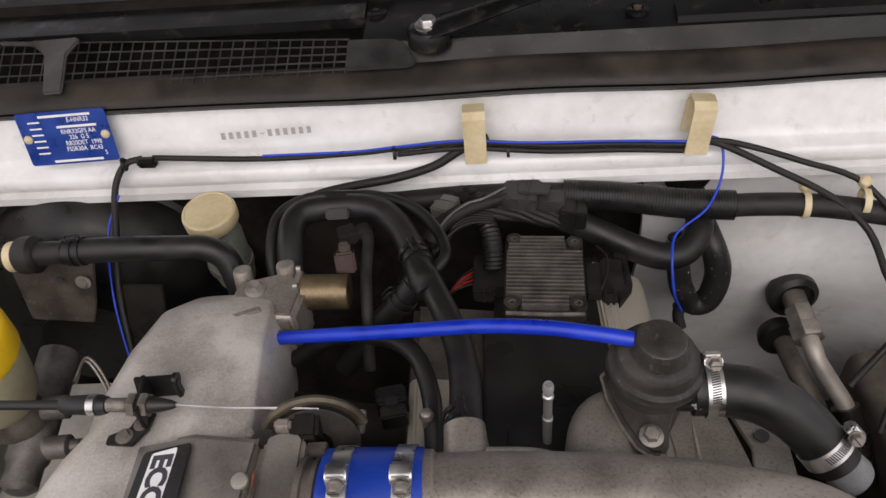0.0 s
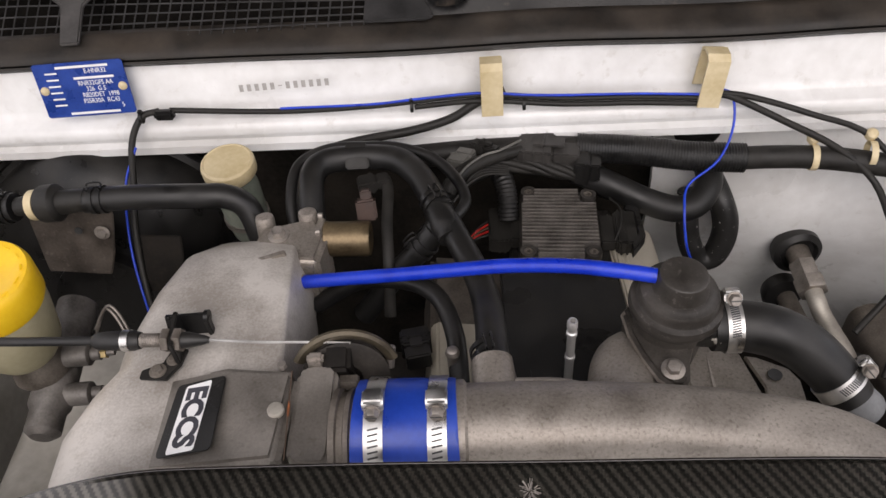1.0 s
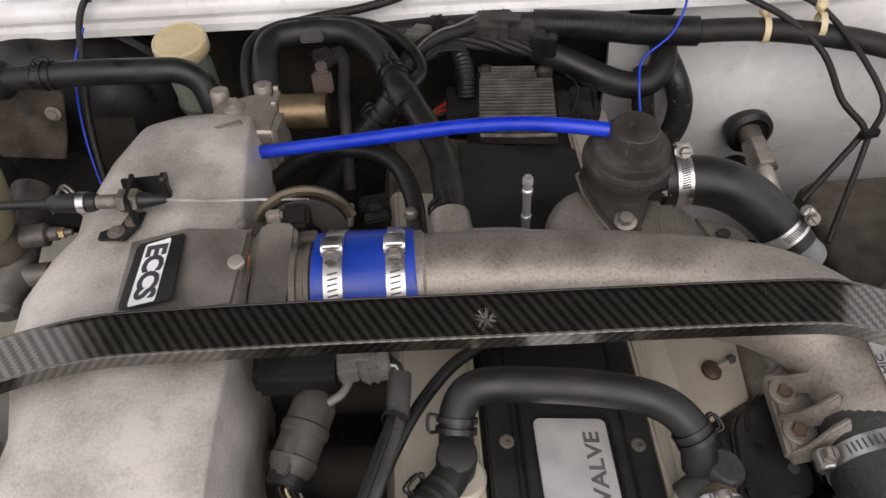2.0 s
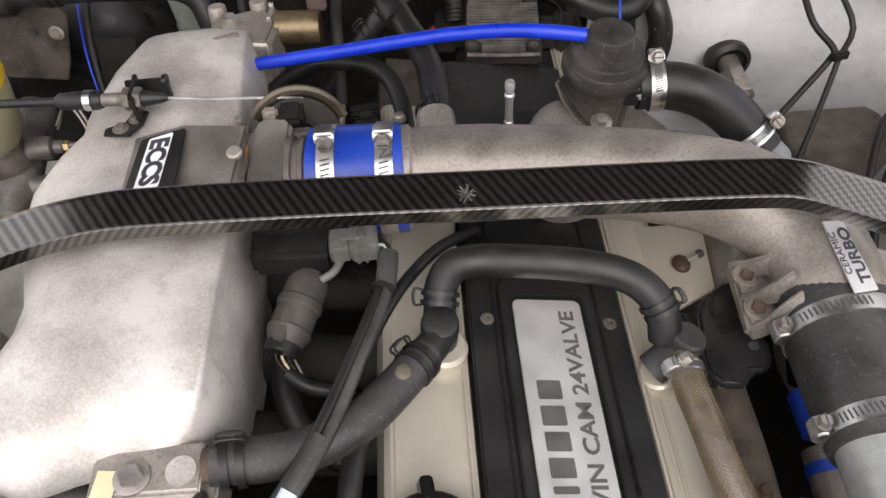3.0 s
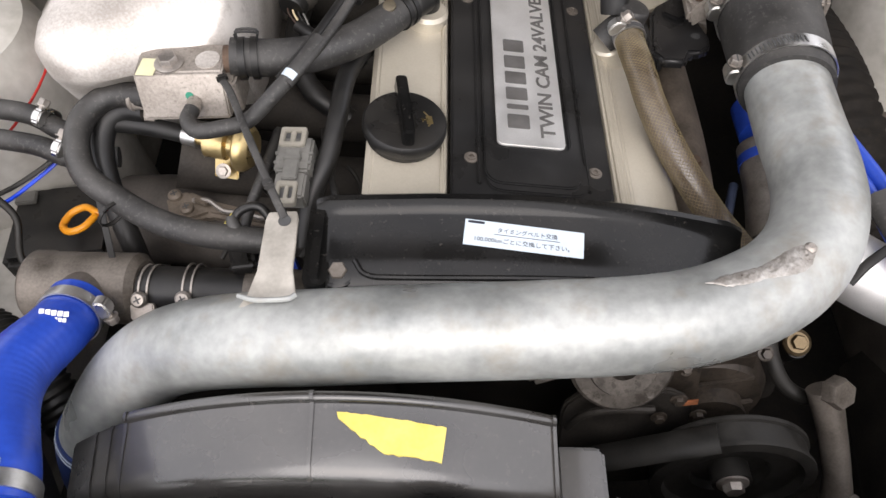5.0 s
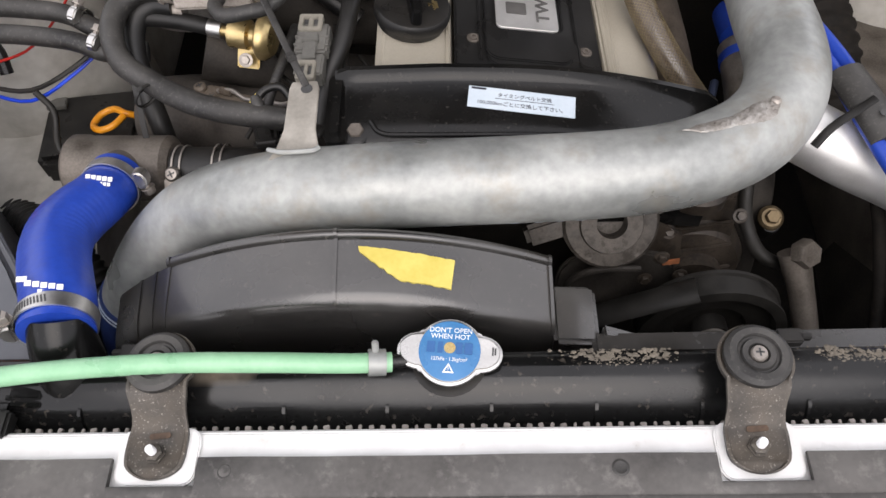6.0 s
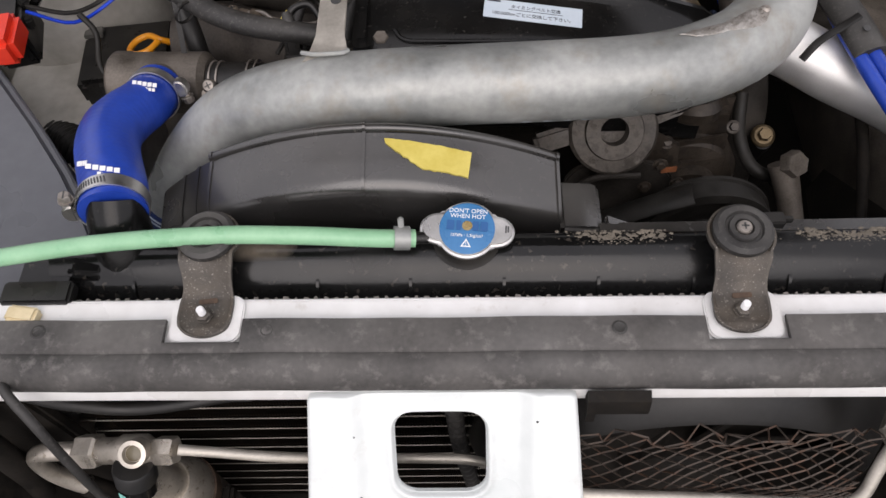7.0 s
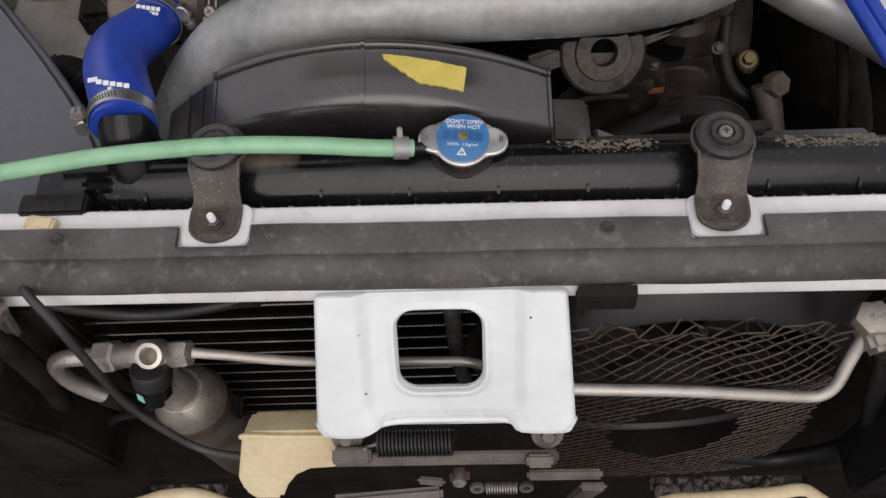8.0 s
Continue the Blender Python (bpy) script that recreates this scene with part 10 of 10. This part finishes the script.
hose("pump_hose", [(0.238, -0.070, 0.53), (0.236, -0.098, 0.508), (0.244, -0.122, 0.494), (0.258, -0.132, 0.487), (0.274, -0.128, 0.478), (0.285, -0.115, 0.45)], 0.0062, wire_black, "short dusty black hose beside the pump", "hose", 14)
c = thing("pump_bracket", (0.155, -0.14, 0.45), "grimy brown steel bracket bolted beside the pump", "bracket")
part("sheet", prism([(0.135, 0.0), (0.175, 0.0), (0.172, 0.045), (0.150, 0.060), (0.137, 0.050)], 0.004, pose(0, -0.150, 0.490, 78, 0, 4), 0.001), oily, c)
part("rust_patch", box(0.014, 0.0012, 0.006, pose(0.160, -0.1545, 0.524, -12, 0, 6), 0.0004), orange_rust, c, "orange rust streak")
for x, z in ((0.142, 0.505), (0.170, 0.510), (0.150, 0.538)):
    bolt_part(c, (x, -0.156, z), (0, -0.98, 0.2), 0.0042, 0.004, oily)
hose("side_cable", [(0.345, -0.02, 0.54), (0.348, -0.07, 0.52), (0.351, -0.12, 0.49), (0.353, -0.17, 0.44), (0.353, -0.20, 0.38)], 0.0055, grime, "dusty black cable down the inner wing", "cable", 10)
c = thing("belt_cover", (0.10, -0.16, 0.45), "dusty black plate behind the belt", "cover")
part("plate", prism(rounded(0.10, 0.14, 0.03), 0.006, pose(0.120, -0.150, 0.455, 80, 0, 0), 0.002), dusty_casting, c)
part("rim", tube([(0.075, -0.158, 0.49), (0.085, -0.158, 0.515), (0.105, -0.158, 0.525), (0.135, -0.158, 0.525)], 0.003, 8, 4), dusty_casting, c)
c = thing("turbo_pipe", (0.27, 0.10, 0.50), "silver pipe with blue joints below the coupler", "pipe")
part("pipe", tube([(0.270, 0.10, 0.515), (0.268, 0.05, 0.510), (0.262, 0.0, 0.505)], 0.022, 28), dull_steel, c)
part("down_pipe", tube([(0.262, 0.004, 0.505), (0.258, -0.05, 0.475), (0.254, -0.08, 0.40)], 0.0215, 24), dusty_casting, c)
part("blue_joint", tube([(0.274, 0.150, 0.518), (0.2755, 0.116, 0.516)], 0.0225, 28), blue_silicone, c, "blue silicone joint")
part("blue_band", tube([(0.270, 0.088, 0.514), (0.2695, 0.079, 0.513)], 0.0232, 28), blue_silicone, c, "blue silicone ring")
hose("oil_line", [(0.231, 0.034, 0.500), (0.236, 0.050, 0.502), (0.242, 0.067, 0.502)], 0.0042, surface("dusty_blue_sleeve", (0.020, 0.030, 0.065), (0.045, 0.060, 0.11), 0.6, scale=60, fine=300, bump=0.1), "short dusty blue sleeved oil line", "hose", 12)
hose("side_pipe", [(0.245, -0.050, 0.582), (0.275, -0.064, 0.575), (0.31, -0.079, 0.562), (0.36, -0.097, 0.545), (0.44, -0.125, 0.505)], 0.0265, brushed, "polished aluminium pipe leading to the wing", "pipe", 36)
for d in (0, 0.013):
    hose("breather_line", [(0.275 + d, 0.03, 0.61), (0.292 + d, -0.02, 0.607), (0.304 + d, -0.075, 0.602), (0.320 + d, -0.13, 0.594), (0.345 + d, -0.20, 0.58), (0.38 + d, -0.28, 0.55)], 0.0062, blue_silicone, "blue silicone line beside the pipe", "hose", 14)
c = thing("line_holder", (0.305, -0.06, 0.60), "black rubber holder round the blue lines", "holder")
part("sleeve", tube([(0.300, -0.030, 0.609), (0.309, -0.062, 0.607), (0.319, -0.095, 0.601)], 0.0135, 12, 3, (1.15, 0.7)), rubber_dusty, c)
for y in (-0.045, -0.080):
    part("hole", lathe([(0.003, 0), (0.003, 0.0006)], pose(0.306 - 0.25 * (y + 0.05), y, 0.6155, 10, 0, 0), 12), slot_dark, c)
part("strap", tube([(0.311, -0.066, 0.6165), (0.295, -0.075, 0.612), (0.275, -0.088, 0.610), (0.262, -0.098, 0.600)], 0.0035, 8, 4, (1, 0.5)), plastic, c)
c = thing("side_bracket", (0.335, 0.14, 0.60), "plated bracket beside the alloy pipe", "bracket")
part("sheet", box(0.020, 0.050, 0.004, pose(0.302, 0.190, 0.622, 0, 12, -14), 0.001), cast, c)
part("upright", box(0.004, 0.05, 0.05, pose(0.314, 0.188, 0.575, 0, 0, -14), 0.001), cast, c)
part("slot", prism(rounded(0.006, 0.012, 0.0028), 0.0006, pose(0.302, 0.176, 0.6262, 0, 12, -14), 0), slot_dark, c)
hose("air_duct", [(0.335, 0.30, 0.50), (0.338, 0.22, 0.515), (0.342, 0.15, 0.515), (0.350, 0.09, 0.49), (0.36, 0.05, 0.43)], 0.042, grime, "dark ribbed air duct beside the coupler", "duct", 26, ripple=(0.0015, 0.012))
hose("side_harness", [(0.46, 0.45, 0.56), (0.41, 0.40, 0.575), (0.375, 0.33, 0.555), (0.355, 0.24, 0.50)], 0.0036, wire_black, "black wires down the inner wing", "wire", 8)
hose("side_harness", [(0.50, 0.44, 0.55), (0.43, 0.385, 0.57), (0.385, 0.32, 0.545), (0.36, 0.22, 0.49)], 0.0036, wire_black, "black wires down the inner wing", "wire", 8)
solo("splash_panel", box(0.02, 0.30, 0.26, pose(0.378, -0.17, 0.30, 0, 8, -6), 0.004), dusty_casting, "black splash panel beside the chassis rail", "panel", kind="structure")
solo("radiator_side", box(0.11, 0.012, 0.27, pose(-0.385, -0.372, 0.30), 0.003), grime, "black air guide beside the condenser", "panel", kind="structure")
c = thing("lamp_housing", (0.40, -0.44, 0.42), "grey black lamp housing corner", "lamp housing")
part("corner", prism([(0.345, 0), (0.40, 0), (0.46, 0.02), (0.46, 0.20), (0.33, 0.16)], 0.05, pose(0, -0.42, 0.30, 90, 0, 0), 0.004), plastic, c)
c = thing("lamp_housing", (-0.44, -0.42, 0.36), "dark lamp housing corner behind the bumper", "lamp housing")
part("corner", prism([(-0.56, 0), (-0.37, 0), (-0.375, 0.12), (-0.40, 0.20), (-0.56, 0.22)], 0.05, pose(0, -0.385, 0.30, 90, 0, 0), 0.004), grime, c)
part("cheek", box(0.05, 0.012, 0.05, pose(-0.376, -0.390, 0.555, -15, 0, -10), 0.004), cast_dirty, c, "dull grey bracket")
part("eye", lathe([(0.010, 0), (0.010, 0.01), (0.006, 0.01), (0.006, 0.004)], along((-0.348, -0.392, 0.600), (0, -0.6, 0.8)), 18), dull_steel, c)
hose("lamp_lead", [(-0.375, -0.395, 0.585), (-0.360, -0.402, 0.555), (-0.361, -0.404, 0.52), (-0.370, -0.404, 0.465), (-0.384, -0.404, 0.418), (-0.40, -0.404, 0.36)], 0.0095, grime, "black sleeved lamp lead", "cable", 12)
hose("lamp_lead", [(0.285, -0.415, 0.545), (0.296, -0.420, 0.51), (0.320, -0.421, 0.44), (0.343, -0.421, 0.38), (0.352, -0.421, 0.32), (0.350, -0.421, 0.285), (0.306, -0.421, 0.240), (0.237, -0.421, 0.262)], 0.0075, plastic, "black lead looping below the fan", "cable", 10)
hose("lamp_lead", [(-0.34, -0.372, 0.576), (-0.30, -0.378, 0.566), (-0.25, -0.378, 0.556), (-0.18, -0.366, 0.553)], 0.0052, rubber, "black hose along the condenser", "cable", 10)
